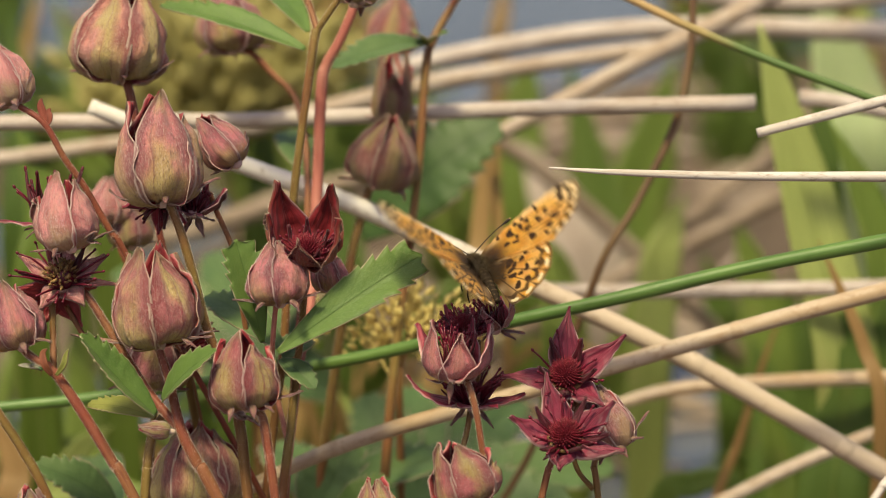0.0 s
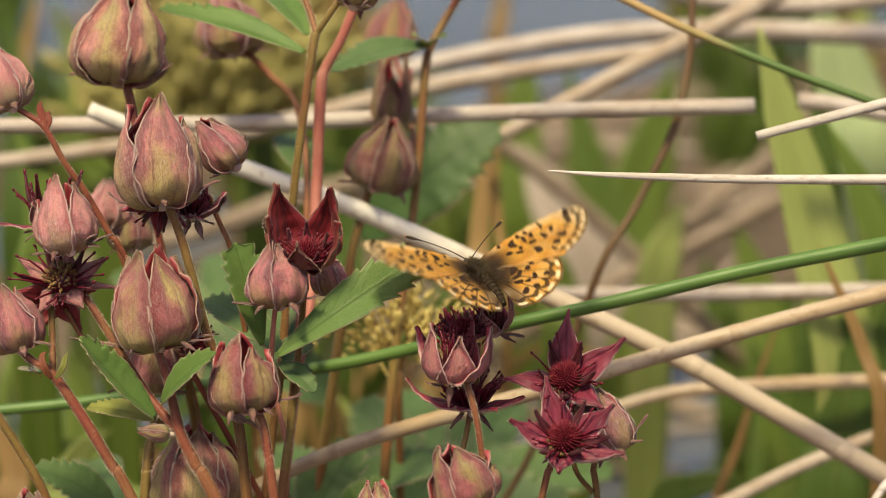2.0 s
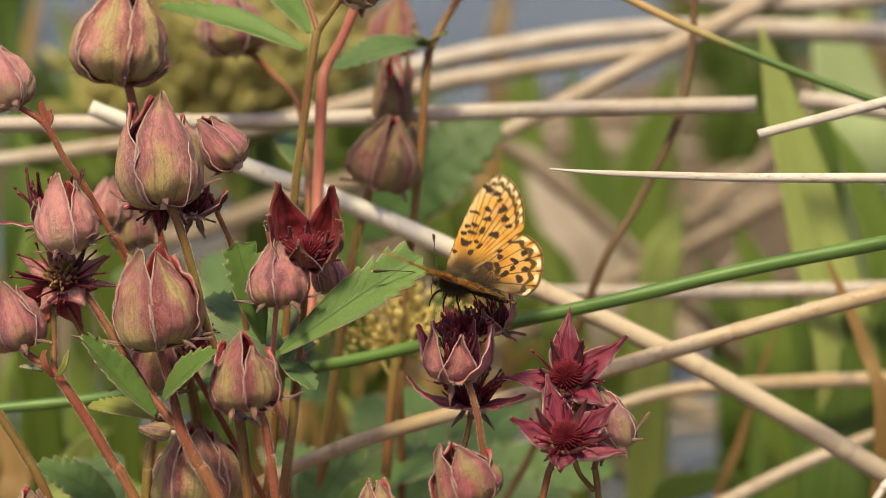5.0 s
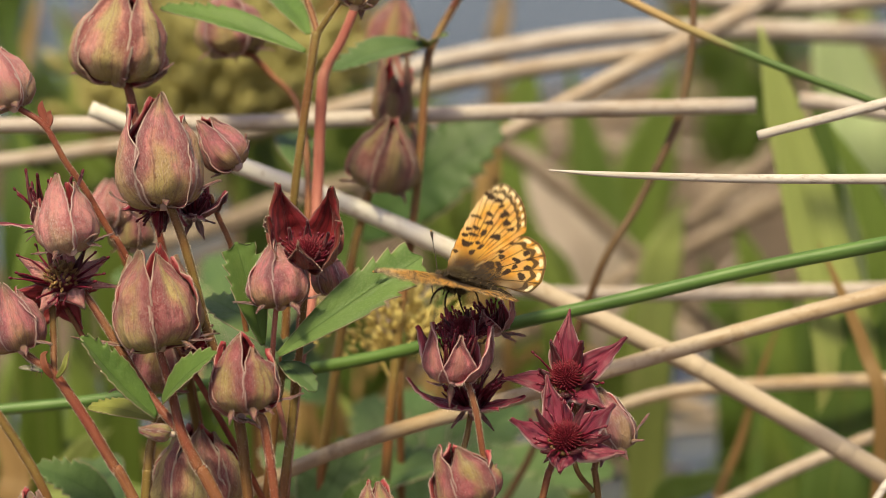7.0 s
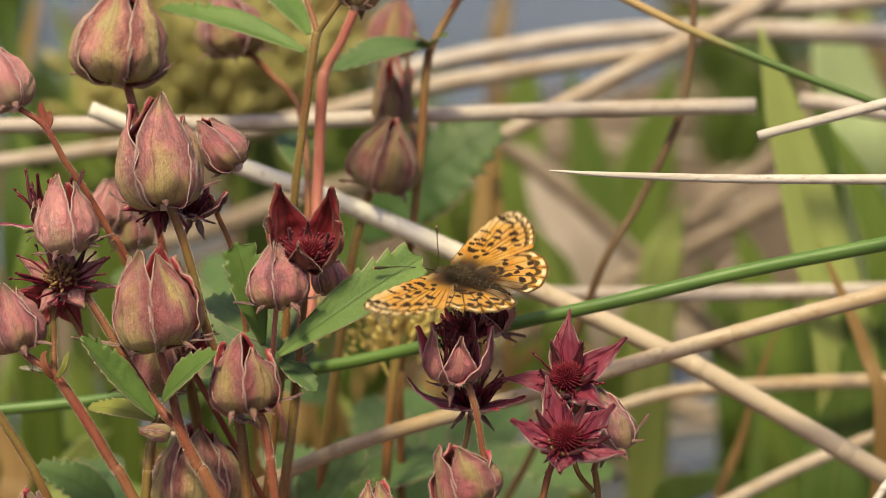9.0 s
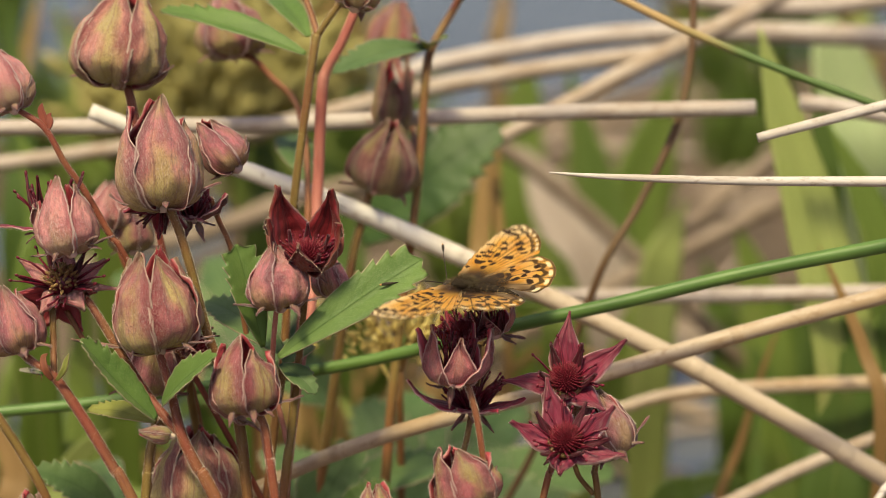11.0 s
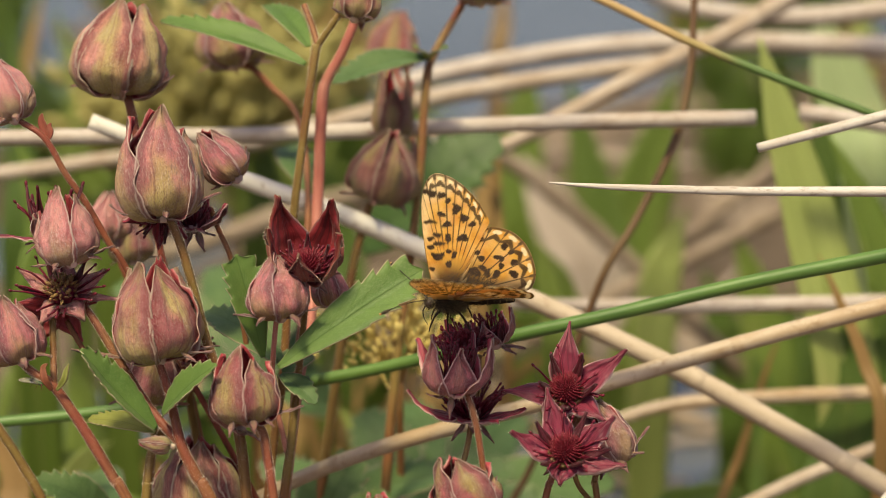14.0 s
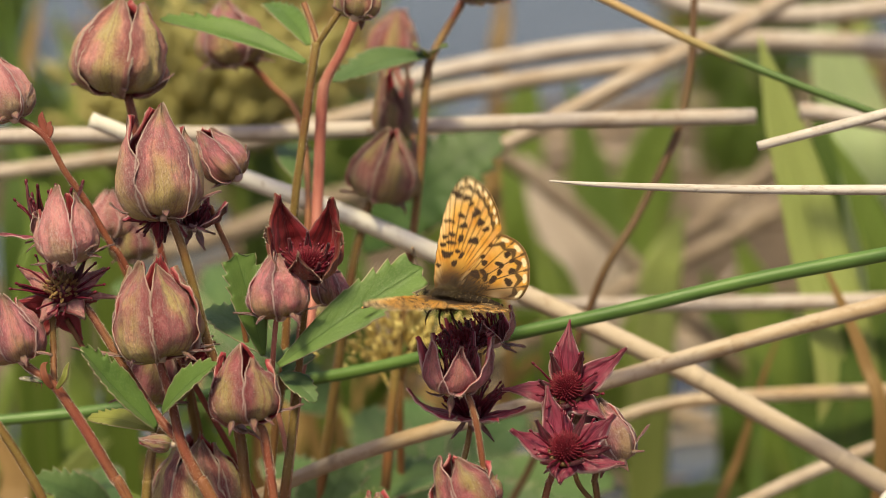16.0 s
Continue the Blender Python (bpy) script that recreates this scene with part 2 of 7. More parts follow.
MAT = {
    "sepal": sepal_material("rosy calyx", (0.486, 0.383, 0.109), (0.490, 0.143, 0.177), (0.192, 0.022, 0.042), (0.840, 0.659, 0.618), keel=0.88, silk=0.57),
    "sepal_rose": sepal_material("rose-pink calyx", (0.588, 0.368, 0.133), (0.664, 0.188, 0.238), (0.223, 0.022, 0.051), (0.924, 0.713, 0.692), keel=0.30, silk=0.65),
    "sepal_pink": sepal_material("pale pink calyx", (0.64, 0.45, 0.24), (0.80, 0.31, 0.32), (0.52, 0.09, 0.12), (0.97, 0.87, 0.83), streak=0.3, silk=0.95, keel=0.25),
    "sepal_olive": sepal_material("olive-pink calyx", (0.602, 0.510, 0.163), (0.618, 0.240, 0.207), (0.272, 0.037, 0.051), (0.880, 0.759, 0.599), keel=0.86, silk=0.57),
    "sepal_tall": sepal_material("pink and olive silky calyx", (0.599, 0.464, 0.152), (0.612, 0.196, 0.221), (0.216, 0.025, 0.046), (0.945, 0.775, 0.692), keel=0.69, silk=0.72),
    "sepal_striped": sepal_material("olive and purple striped calyx", (0.589, 0.476, 0.143), (0.454, 0.135, 0.149), (0.238, 0.018, 0.033), (0.800, 0.638, 0.519), keel=0.86, streak=0.6, silk=0.57),
    "sepal_blunt": sepal_material("brown-red calyx", (0.451, 0.355, 0.095), (0.431, 0.101, 0.122), (0.228, 0.015, 0.030), (0.800, 0.599, 0.538), streak=0.55, silk=0.47, keel=0.88),
    "sepal_silver": sepal_material("silvery mauve calyx", (0.511, 0.315, 0.142), (0.563, 0.200, 0.230), (0.207, 0.025, 0.046), (0.945, 0.775, 0.733), silk=1.00, keel=0.80),
    "sepal_withered": sepal_material("withered olive calyx", (0.376, 0.283, 0.092), (0.309, 0.112, 0.100), (0.148, 0.019, 0.027), (0.594, 0.447, 0.327), keel=0.88, silk=0.57),
    "sepal_mauve": sepal_material("mauve calyx", (0.74, 0.30, 0.23), (0.82, 0.23, 0.28), (0.36, 0.04, 0.075), (0.920, 0.700, 0.681), silk=0.85),
    "sepal_dark": sepal_material("wine-red calyx", (0.440, 0.112, 0.091), (0.436, 0.055, 0.090), (0.143, 0.007, 0.022), (0.850, 0.579, 0.579)),
    "sepal_wine": sepal_material("wine-red downy calyx", (0.537, 0.182, 0.111), (0.527, 0.071, 0.121), (0.199, 0.011, 0.037), (0.920, 0.679, 0.679), silk=0.55),
    "sepal_crimson": sepal_material("deep crimson calyx", (0.440, 0.096, 0.047), (0.378, 0.028, 0.036), (0.120, 0.006, 0.010), (0.660, 0.339, 0.280), silk=0.3),
    "inner_crimson": inner_material("crimson inner calyx", (0.19, 0.009, 0.014), (0.05, 0.003, 0.006), rim=(0.22, 0.08, 0.05)),
    "inner_dark": inner_material("dark wine inner calyx", (0.32, 0.022, 0.055), (0.09, 0.004, 0.015), rim=(0.74, 0.48, 0.46)),
    "inner_wine": inner_material("wine-pink inner calyx", (0.215, 0.020, 0.050), (0.080, 0.004, 0.018), 0.14, rim=(0.80, 0.56, 0.55)),
    "inner_rose": inner_material("red inner calyx", (0.36, 0.040, 0.050), (0.20, 0.015, 0.022)),
    "petal": inner_material("dark crimson petal", (0.075, 0.003, 0.012), (0.035, 0.002, 0.006), 0.1, 0.0, (0.14, 0.01, 0.025)),
    "bract": sepal_material("withered pinkish bract", (0.634, 0.361, 0.189), (0.527, 0.172, 0.171), (0.207, 0.037, 0.058), (0.860, 0.738, 0.679), silk=0.7),
    "disc": soft_material("yellow-green nectar ring", (0.14, 0.105, 0.03), (0.12, 0.04, 0.02), 900, 0.3, 0, 0.3),
    "stamen": soft_material("dark stamens", (0.055, 0.004, 0.011), (0.15, 0.009, 0.027), 500, 0.32, 0, 0.2),
    "pistil": soft_material("carpel dome", (0.17, 0.009, 0.022), (0.09, 0.005, 0.012), 900, 0.4, 0, 0.6, (0.27, 0.022, 0.042)),
    "pistil_old": soft_material("brown-gold carpel dome", (0.28, 0.15, 0.045), (0.09, 0.02, 0.012), 900, 0.4, 0, 0.8, (0.52, 0.38, 0.16)),
    "stem_red": stem_material("reddish downy stem", (0.24, 0.105, 0.042), (0.21, 0.048, 0.03)),
    "stem_pink": stem_material("smooth pink stem", (0.45, 0.185, 0.135), (0.39, 0.115, 0.09), 4.0),
    "stalk_dead": stem_material("dark dead stalk", (0.15, 0.095, 0.045), (0.13, 0.07, 0.035)),
    "stem_brown": stem_material("olive-brown stem", (0.20, 0.135, 0.035), (0.20, 0.078, 0.03)),
    "hair": soft_material("pale hairs", (0.90, 0.80, 0.68), (0.80, 0.66, 0.54), 300, 0.5, 0.3, 0.0),
    "leaf": leaf_material("bog leaf green", (0.145, 0.240, 0.053), (0.100, 0.185, 0.040), (0.26, 0.35, 0.13)),
    "leaf_deep": leaf_material("deep green leaf", (0.060, 0.115, 0.026), (0.040, 0.085, 0.020), (0.11, 0.17, 0.05), 0.2),
    "leaf_blue": leaf_material("dull bluish leaf", (0.125, 0.20, 0.07), (0.08, 0.15, 0.05), (0.24, 0.32, 0.15), 0.25),
    "leaf_yellow": leaf_material("yellowing leaf", (0.30, 0.32, 0.08), (0.22, 0.25, 0.05), (0.5, 0.42, 0.16)),
    "blade": blade_material("reed blade green", (0.139, 0.213, 0.033), (0.213, 0.271, 0.061), (0.312, 0.279, 0.107)),
    "blade_light": blade_material("pale green reed blade", (0.288, 0.360, 0.090), (0.360, 0.414, 0.135), (0.468, 0.432, 0.198)),
    # darker green, which also puts shade into the colour of some reed leaves
    "blade_dark": blade_material("deep and shaded green blade", (0.082, 0.139, 0.025), (0.131, 0.197, 0.037), (0.230, 0.180, 0.066)),
    "blade_rust": blade_material("rusty dead blade", (0.29, 0.17, 0.065), (0.35, 0.23, 0.09), (0.22, 0.10, 0.05), 0.2),
    "blade_pale_green": blade_material("pale soft green blade", (0.38, 0.46, 0.24), (0.42, 0.50, 0.28), (0.48, 0.46, 0.30)),
    "blade_pale": blade_material("bleached dead blade", (0.37, 0.30, 0.25), (0.44, 0.365, 0.31), (0.34, 0.26, 0.18), 0.2),
    "rush": stem_material("smooth green rush", (0.08, 0.155, 0.035), (0.11, 0.20, 0.045), 3.0, 0.4, (0.05, 0.105, 0.02)),
    "rush_brown": stem_material("green rush turning brown", (0.16, 0.22, 0.06), (0.40, 0.26, 0.10), 3.0, 0.4, (0.12, 0.08, 0.03)),
    "straw": straw_material("dry rush straw", (0.50, 0.44, 0.405), (0.385, 0.31, 0.26), (0.22, 0.15, 0.095)),
    "straw_white": straw_material("bleached rush", (0.63, 0.58, 0.55), (0.46, 0.40, 0.35), (0.24, 0.165, 0.12)),
    "straw_dull": straw_material("dull rotting straw", (0.30, 0.235, 0.18), (0.20, 0.145, 0.10), (0.12, 0.08, 0.05)),
    "straw_warm": straw_material("warm tan rush straw", (0.50, 0.405, 0.31), (0.38, 0.265, 0.16), (0.25, 0.15, 0.08)),
    "straw_tan": straw_material("tan rush straw", (0.46, 0.385, 0.325), (0.34, 0.255, 0.185), (0.22, 0.13, 0.07)),
    "gold": soft_material("golden spikelets", (0.94, 0.76, 0.24), (0.52, 0.42, 0.08), 260, 0.4, 0.3, 0.3, (0.99, 0.93, 0.66)),
    "moss": soft_material("olive-gold moss", (0.36, 0.31, 0.11), (0.20, 0.215, 0.07), 40, 0.85, 0.0, 0.8, (0.46, 0.38, 0.14)),
}


def two_tone_rush():
    """A rush that has died back brown from its upper end."""
    m, t = blank("rush half brown, half green")
    geo = t.nodes.new("ShaderNodeTexCoord")
    sep = t.nodes.new("ShaderNodeSeparateXYZ")
    t.links.new(geo.outputs["Object"], sep.inputs[0])
    n = noise_of(t, geo.outputs["Object"], 120.0, 3.0)
    place = maths(t, "ADD", sep.outputs[0], maths(t, "MULTIPLY", n, 0.012))
    c = mixed(t, ramp(t, place, 0.05, 0.068), (0.46, 0.31, 0.14), (0.09, 0.15, 0.04))
    finish(t, c, 0.4, n, 0.2, 0.0002, 0.0, None, 0.35)
    return m


MAT["rush_brown"] = two_tone_rush()


def pale_end_straw():
    # A dead rush paler towards its upper end, lightened further there to offset shade.
    m, t = blank("straw lightened at one end")
    geo = t.nodes.new("ShaderNodeTexCoord")
    sep = t.nodes.new("ShaderNodeSeparateXYZ")
    t.links.new(geo.outputs["Object"], sep.inputs[0])
    rib = noise_of(t, uv_scaled(t, 18, 0.5), 1.0, 4.0)
    speck = noise_of(t, uv_scaled(t, 5, 4.0), 1.0, 5.0, 0.7)
    c = mixed(t, ramp(t, sep.outputs[0], -0.012, 0.022), (0.72, 0.68, 0.63), (0.50, 0.405, 0.31))
    c = mixed(t, ramp(t, rib, 0.45, 0.75, 0, 0.35), c, (0.40, 0.29, 0.19))
    c = mixed(t, ramp(t, speck, 0.55, 0.72, 0, 0.5), c, (0.25, 0.15, 0.08))
    finish(t, c, 0.6, rib, 0.3, 0.00015, 0.0, None, 0.3)
    return m


MAT["straw_pale_end"] = pale_end_straw()


# ---- mesh helpers ----
def part(name, bm, material, parent=None, label=""):
    me = bpy.data.meshes.new(name)
    bm.to_mesh(me)
    bm.free()
    for p in me.polygons:
        p.use_smooth = True
    me.materials.append(material)
    ob = new(name, me)
    if parent is not None:
        ob.parent = parent
        if parent.type == "EMPTY":
            ob.matrix_parent_inverse = Matrix.Translation(-parent.location)
    if label:
        ob["label"] = label
    return ob


def vec(p):
    return Vector(p) * 0.001


def curve_points(points, steps):
    """A smooth line through the points (Catmull-Rom)."""
    p = [points[0] * 2 - points[1], *points, points[-1] * 2 - points[-2]]
    out = []
    for i in range(1, len(p) - 2):
        n = steps
        for k in range(n):
            s = k / n
            a, b, c, d = p[i - 1], p[i], p[i + 1], p[i + 2]
            out.append(0.5 * ((2 * b) + (c - a) * s + (2 * a - 5 * b + 4 * c - d) * s * s + (3 * b - a - 3 * c + d) * s ** 3))
    out.append(p[-2])
    return out


def lerp_list(values, s):
    x = s * (len(values) - 1)
    i = min(int(x), len(values) - 2)
    return values[i] + (values[i + 1] - values[i]) * (x - i)


def add_tube(bm, line, radii, sides=8, uneven=0.0, seed=0.0):
    """A closed tube along a line, with UVs round (u) and along (v, in centimetres)."""
    uvl = bm.loops.layers.uv.verify()
    n = len(line)
    axis = Vector((0.31, 0.2, 0.93))
    rings, run, lengths = [], 0.0, []
    for i in range(n):
        tan = (line[min(i + 1, n - 1)] - line[max(i - 1, 0)]).normalized()
        side = tan.cross(axis)
        if side.length < 1e-4:
            side = tan.cross(Vector((1, 0, 0)))
        side.normalize()
        other = tan.cross(side)
        axis = side.cross(tan)
        r = lerp_list(radii, i / (n - 1))
        if i:
            run += (line[i] - line[i - 1]).length
        lengths.append(run * 100)
        ring = []
        for k in range(sides):
            a = 2 * math.pi * k / sides
            w = 1 + uneven * noise.noise(Vector((math.cos(a) * 1.3, math.sin(a) * 1.3 + seed, run * 160)))
            ring.append(bm.verts.new(line[i] + (side * math.cos(a) + other * math.sin(a)) * r * w))
        rings.append(ring)
    for i in range(n - 1):
        for k in range(sides):
            f = bm.faces.new((rings[i][k], rings[i][(k + 1) % sides], rings[i + 1][(k + 1) % sides], rings[i + 1][k]))
            for loop, (u, v) in zip(f.loops, ((k, i), (k + 1, i), (k + 1, i + 1), (k, i + 1))):
                loop[uvl].uv = (u / sides, lengths[v])
    bm.faces.new(rings[0][::-1])
    bm.faces.new(rings[-1])


def tube(name, points, radii, material, parent=None, label="", sides=10, steps=8, uneven=0.08):
    """points in millimetres, radii in millimetres."""
    bm = bmesh.new()
    add_tube(bm, curve_points([vec(p) for p in points], steps), [r * 0.001 for r in radii], sides, uneven, len(points[0]) + points[0][0])
    return part(name, bm, material, parent, label)


def hairs_on(points, radii, count, parent, length=0.5, seed=1, share=1.0):
    """Short standing hairs along a stem, joined into one mesh."""
    rnd = random.Random(seed)
    line = curve_points([vec(p) for p in points], 8)
    bm = bmesh.new()
    for _ in range(count):
        i = int(rnd.random() * (len(line) - 1) * share)
        tan = line[i + 1] - line[i]
        at = line[i] + tan * rnd.random()
        tan.normalize()
        out = tan.cross(Vector((rnd.uniform(-1, 1), rnd.uniform(-1, 1), rnd.uniform(-1, 1))))
        if out.length < 1e-3:
            continue
        out.normalize()
        wide = (tan + tan.cross(out) * rnd.uniform(-0.8, 0.8)) * 0.00002
        root = at + out * lerp_list(radii, i / (len(line) - 1)) * 0.00098
        tip = root + (out + tan * rnd.uniform(-0.35, 0.35)) * length * 0.001 * rnd.uniform(0.5, 1.2)
        bm.faces.new([bm.verts.new(p) for p in (root - wide, root + wide, tip)])
    ob = part("hairs", bm, MAT["hair"], parent, "short pale downy hairs")
    ob["kind"] = "stuff"
    return ob


def add_sheet(bm, grid, thick):
    """A thin closed shell over a grid of points; UV u across, v along."""
    uvl = bm.loops.layers.uv.verify()
    nv, nu = len(grid), len(grid[0])

    def normal(j, i):
        a = grid[min(j + 1, nv - 1)][i] - grid[max(j - 1, 0)][i]
        b = grid[j][min(i + 1, nu - 1)] - grid[j][max(i - 1, 0)]
        c = b.cross(a)
        return c.normalized() if c.length > 1e-12 else Vector((0, 0, 1))

    top = [[bm.verts.new(grid[j][i]) for i in range(nu)] for j in range(nv)]
    low = [[bm.verts.new(grid[j][i] - normal(j, i) * thick) for i in range(nu)] for j in range(nv)]

    def quad(vs, uvs):
        f = bm.faces.new(vs)
        for loop, q in zip(f.loops, uvs):
            loop[uvl].uv = (q[0] / (nu - 1), q[1] / (nv - 1))

    for j in range(nv - 1):
        for i in range(nu - 1):
            q = ((i, j), (i + 1, j), (i + 1, j + 1), (i, j + 1))
            quad([top[b][a] for a, b in q], q)
            quad([low[b][a] for a, b in q][::-1], q[::-1])
    rim = [(i, 0) for i in range(nu)] + [(nu - 1, j) for j in range(1, nv)] + [(i, nv - 1) for i in range(nu - 2, -1, -1)] + [(0, j) for j in range(nv - 2, 0, -1)]
    for k in range(len(rim)):
        a, b = rim[k], rim[(k + 1) % len(rim)]
        quad([top[b[1]][b[0]], top[a[1]][a[0]], low[a[1]][a[0]], low[b[1]][b[0]]], (b, a, a, b))


def frame_of(axis, roll=0.0):
    """A turn whose z runs along the axis; at roll 0 its x faces the open side of the bog (-y)."""
    z = Vector(axis).normalized()
    x = Vector((0, -1, 0)) if abs(z.y) < 0.85 else Vector((0, 0, 1))
    x = (x - z * x.dot(z)).normalized()
    y = z.cross(x)
    return Matrix((x, y, z)).transposed() @ Matrix.Rotation(roll, 3, "Z")


def lobe_grid(line, width, seed, half, ridge=0.04, curl=0.05, crumple=0.04, nu=13, nv=26, wrap=0.8):
    """One calyx lobe in the flower's own frame (z up the axis, lobe towards +x), in metres.
    line: (r, z) of the midrib from foot to tip; closed lobes wrap a common egg and reach half (radians) round it each way."""
    pts = curve_points([Vector((r, 0, z)) for r, z in line], 10)
    run = [0.0]
    for a, b in zip(pts, pts[1:]):
        run.append(run[-1] + (b - a).length)
    rows = []
    for j in range(nv):
        v = j / (nv - 1)
        d = v * run[-1]
        i = max(k for k in range(len(run) - 1) if run[k] <= d + 1e-12)
        p = pts[i].lerp(pts[i + 1], (d - run[i]) / max(run[i + 1] - run[i], 1e-9))
        tan = (pts[min(i + 2, len(pts) - 1)] - pts[max(i - 1, 0)]).normalized()
        n_r, n_z = tan.z, -tan.x
        if half:
            q = min(1.0, (1 - v) / 0.40)
            w = min(half * p.x + 0.0001, width * (0.07 + 0.93 * q ** 1.15))
            w *= 1.0 if v < 0.97 else 0.5
        else:
            o = 0.5 + 0.5 * math.sin(min(v / 0.36, 1) * math.pi / 2) if v < 0.36 else max(0.0, 1 - ((v - 0.36) / 0.64) ** 1.3) ** 1.6
            w = width * max(o, 0.07 * (1.02 - v) / 0.1 if v > 0.92 else 0.07)
        rc = max(abs(p.x), w * wrap)
        row = []
        for i in range(nu):
            s = 2 * i / (nu - 1) - 1
            phi = s * w / rc
            lift = ridge * width * (max(0, 1 - abs(s) * 2.2) ** 2) * min(1, v * 4) + curl * width * abs(s) ** 5 * min(1, v * 5)
            lift += 0.026 * width * math.cos(s * 8 + seed + 2.5 * v) * min(1, v * 3) * (1 - 0.6 * v)
            lift += crumple * width * (noise.noise(Vector((s * 1.5 + seed, v * 2.6, seed * 2.3))) + 0.5 * noise.noise(Vector((s * 3.5 + seed, v * 7.0, seed))))
            lift += 0.10 * width * noise.noise(Vector((seed, s * 0.6, v * 9.0))) * abs(s) ** 3
            lift += 0.022 * width * noise.noise(Vector((s * 9, v * 13 + seed, 3.0)))
            lift += 0.03 * width * noise.noise(Vector((s * 6 + 1.5 * noise.noise(Vector((v * 3, seed, 0.0))), v * 2.0 + seed, 9.0))) * min(1, v * 3)
            rr = p.x - rc + rc * math.cos(phi)
            sway = 0.10 * width * noise.noise(Vector((v * 3.0, seed * 1.3, 7.0))) * v + 0.45 * width * noise.noise(Vector((seed * 3.1, 2.0, v))) * v ** 4
            row.append(Vector((rr + n_r * lift, rc * math.sin(phi) + sway + 0.03 * width * noise.noise(Vector((v * 16, seed, s))) * s, p.z + n_z * lift)))
        rows.append(row)
    return rows


def rise_line(r0, length, angles):
    """Midrib of a lobe from its rise above the horizontal, foot to tip, in degrees."""
    r, z, out = r0, 0.0, [(r0, 0.0)]
    for k in range(12):
        a = radians(lerp_list(angles, (k + 0.5) / 12))
        r += math.cos(a) * length / 12
        z += math.sin(a) * length / 12
        out.append((r, z))
    return out


CUP = [15, 42, 62, 68, 66, 60, 52]
STAR = [20, 30, 34, 30, 26, 22, 20]
FLAT = [-5, 5, 10, 10, 5, 0, -5]


def head_of(parent, base, to, r0, material, roll, name, label):
    """The receptacle, which carries all the other parts of a head. Millimetres."""
    bm = bmesh.new()
    prof = [(0.5, -0.9), (r0 * 0.8, -0.5), (r0 * 1.05, 0.1), (r0 * 0.9, 0.7), (r0 * 0.3, 1.0)]
    rings = []
    for r, z in prof:
        rings.append([bm.verts.new((r * math.cos(k * math.pi / 6) * 0.001, r * math.sin(k * math.pi / 6) * 0.001, z * 0.001)) for k in range(12)])
    for a, b in zip(rings, rings[1:]):
        for k in range(12):
            bm.faces.new((a[k], a[(k + 1) % 12], b[(k + 1) % 12], b[k]))
    bm.faces.new(rings[0][::-1])
    bm.faces.new(rings[-1])
    bm.loops.layers.uv.verify()
    head = part(name, bm, material, parent, label)
    head.matrix_basis = Matrix.Translation(vec(base)) @ frame_of(Vector(to) - Vector(base), roll).to_4x4()
    return head


def add_lobe(head, grid, turn, outside, inside, name="sepal", thick=0.00016):
    bm = bmesh.new()
    add_sheet(bm, grid, thick)
    ob = part(name, bm, outside, head)
    if inside is not None:
        ob.data.materials.append(inside)
        under = 2 * (len(grid) - 1) * (len(grid[0]) - 1)
        for k in range(1, under, 2):
            ob.data.polygons[k].material_index = 1
    ob.matrix_local = Matrix.Rotation(turn, 4, "Z")
    return ob


def add_down(head, grids, turns, count, rnd, length=0.42):
    """Fine silky hair over the lobes and along their edges."""
    bm = bmesh.new()
    for _ in range(count):
        k = rnd.randrange(len(grids))
        g = grids[k]
        nu = len(g[0])
        j, i = rnd.randrange(1, len(g) - 1), rnd.choice((0, rnd.randrange(1, nu - 1), nu - 1))
        s, q = rnd.random(), g[j][i]
        q = q.lerp(g[j + 1][i], s)
        a = (g[j + 1][i] - g[j - 1][i]).normalized()
        b = g[j][min(i + 1, nu - 1)] - g[j][max(i - 1, 0)]
        out = b.cross(a).normalized() + a * rnd.uniform(0.2, 1.2) + b.normalized() * rnd.uniform(-0.5, 0.5)
        if i in (0, nu - 1):
            out = (g[j][i] - g[j][1 if i == 0 else i - 1]).normalized() + a * rnd.uniform(0, 1) + out * 0.3
        wide = out.cross(Vector((0.3, 0.2, 1))).normalized() * 0.000032
        tip = q + out.normalized() * length * 0.001 * rnd.uniform(0.5, 1.3)
        m = Matrix.Rotation(turns[k], 4, "Z")
        bm.faces.new([bm.verts.new(m @ x) for x in (q - wide, q + wide, tip)])
    ob = part("down", bm, MAT["hair"], head, "fine pale down")
    ob["kind"] = "stuff"


def add_bracts(head, bracts, foot, seed, rnd):
    """Narrow withered outer lobes: turn, length, rise and the curl towards the tip."""
    for k, (az, length, rise, bend) in enumerate(bracts):
        line = [(r + foot[0] * 0.001, z + foot[1] * 0.001) for r, z in rise_line(0.0, length * 0.00115, [rise - 0.4 * bend, rise, rise + 0.5 * bend, rise + bend])]
        grid = lobe_grid(line, 0.00085 * rnd.uniform(0.8, 1.15) * (0.7 + 0.06 * length), seed + k * 7.1, 0.0, 0.15, 0.3, 0.3, 7, 14)
        add_lobe(head, grid, radians(az), MAT["bract"], None, "bract", 0.00012)


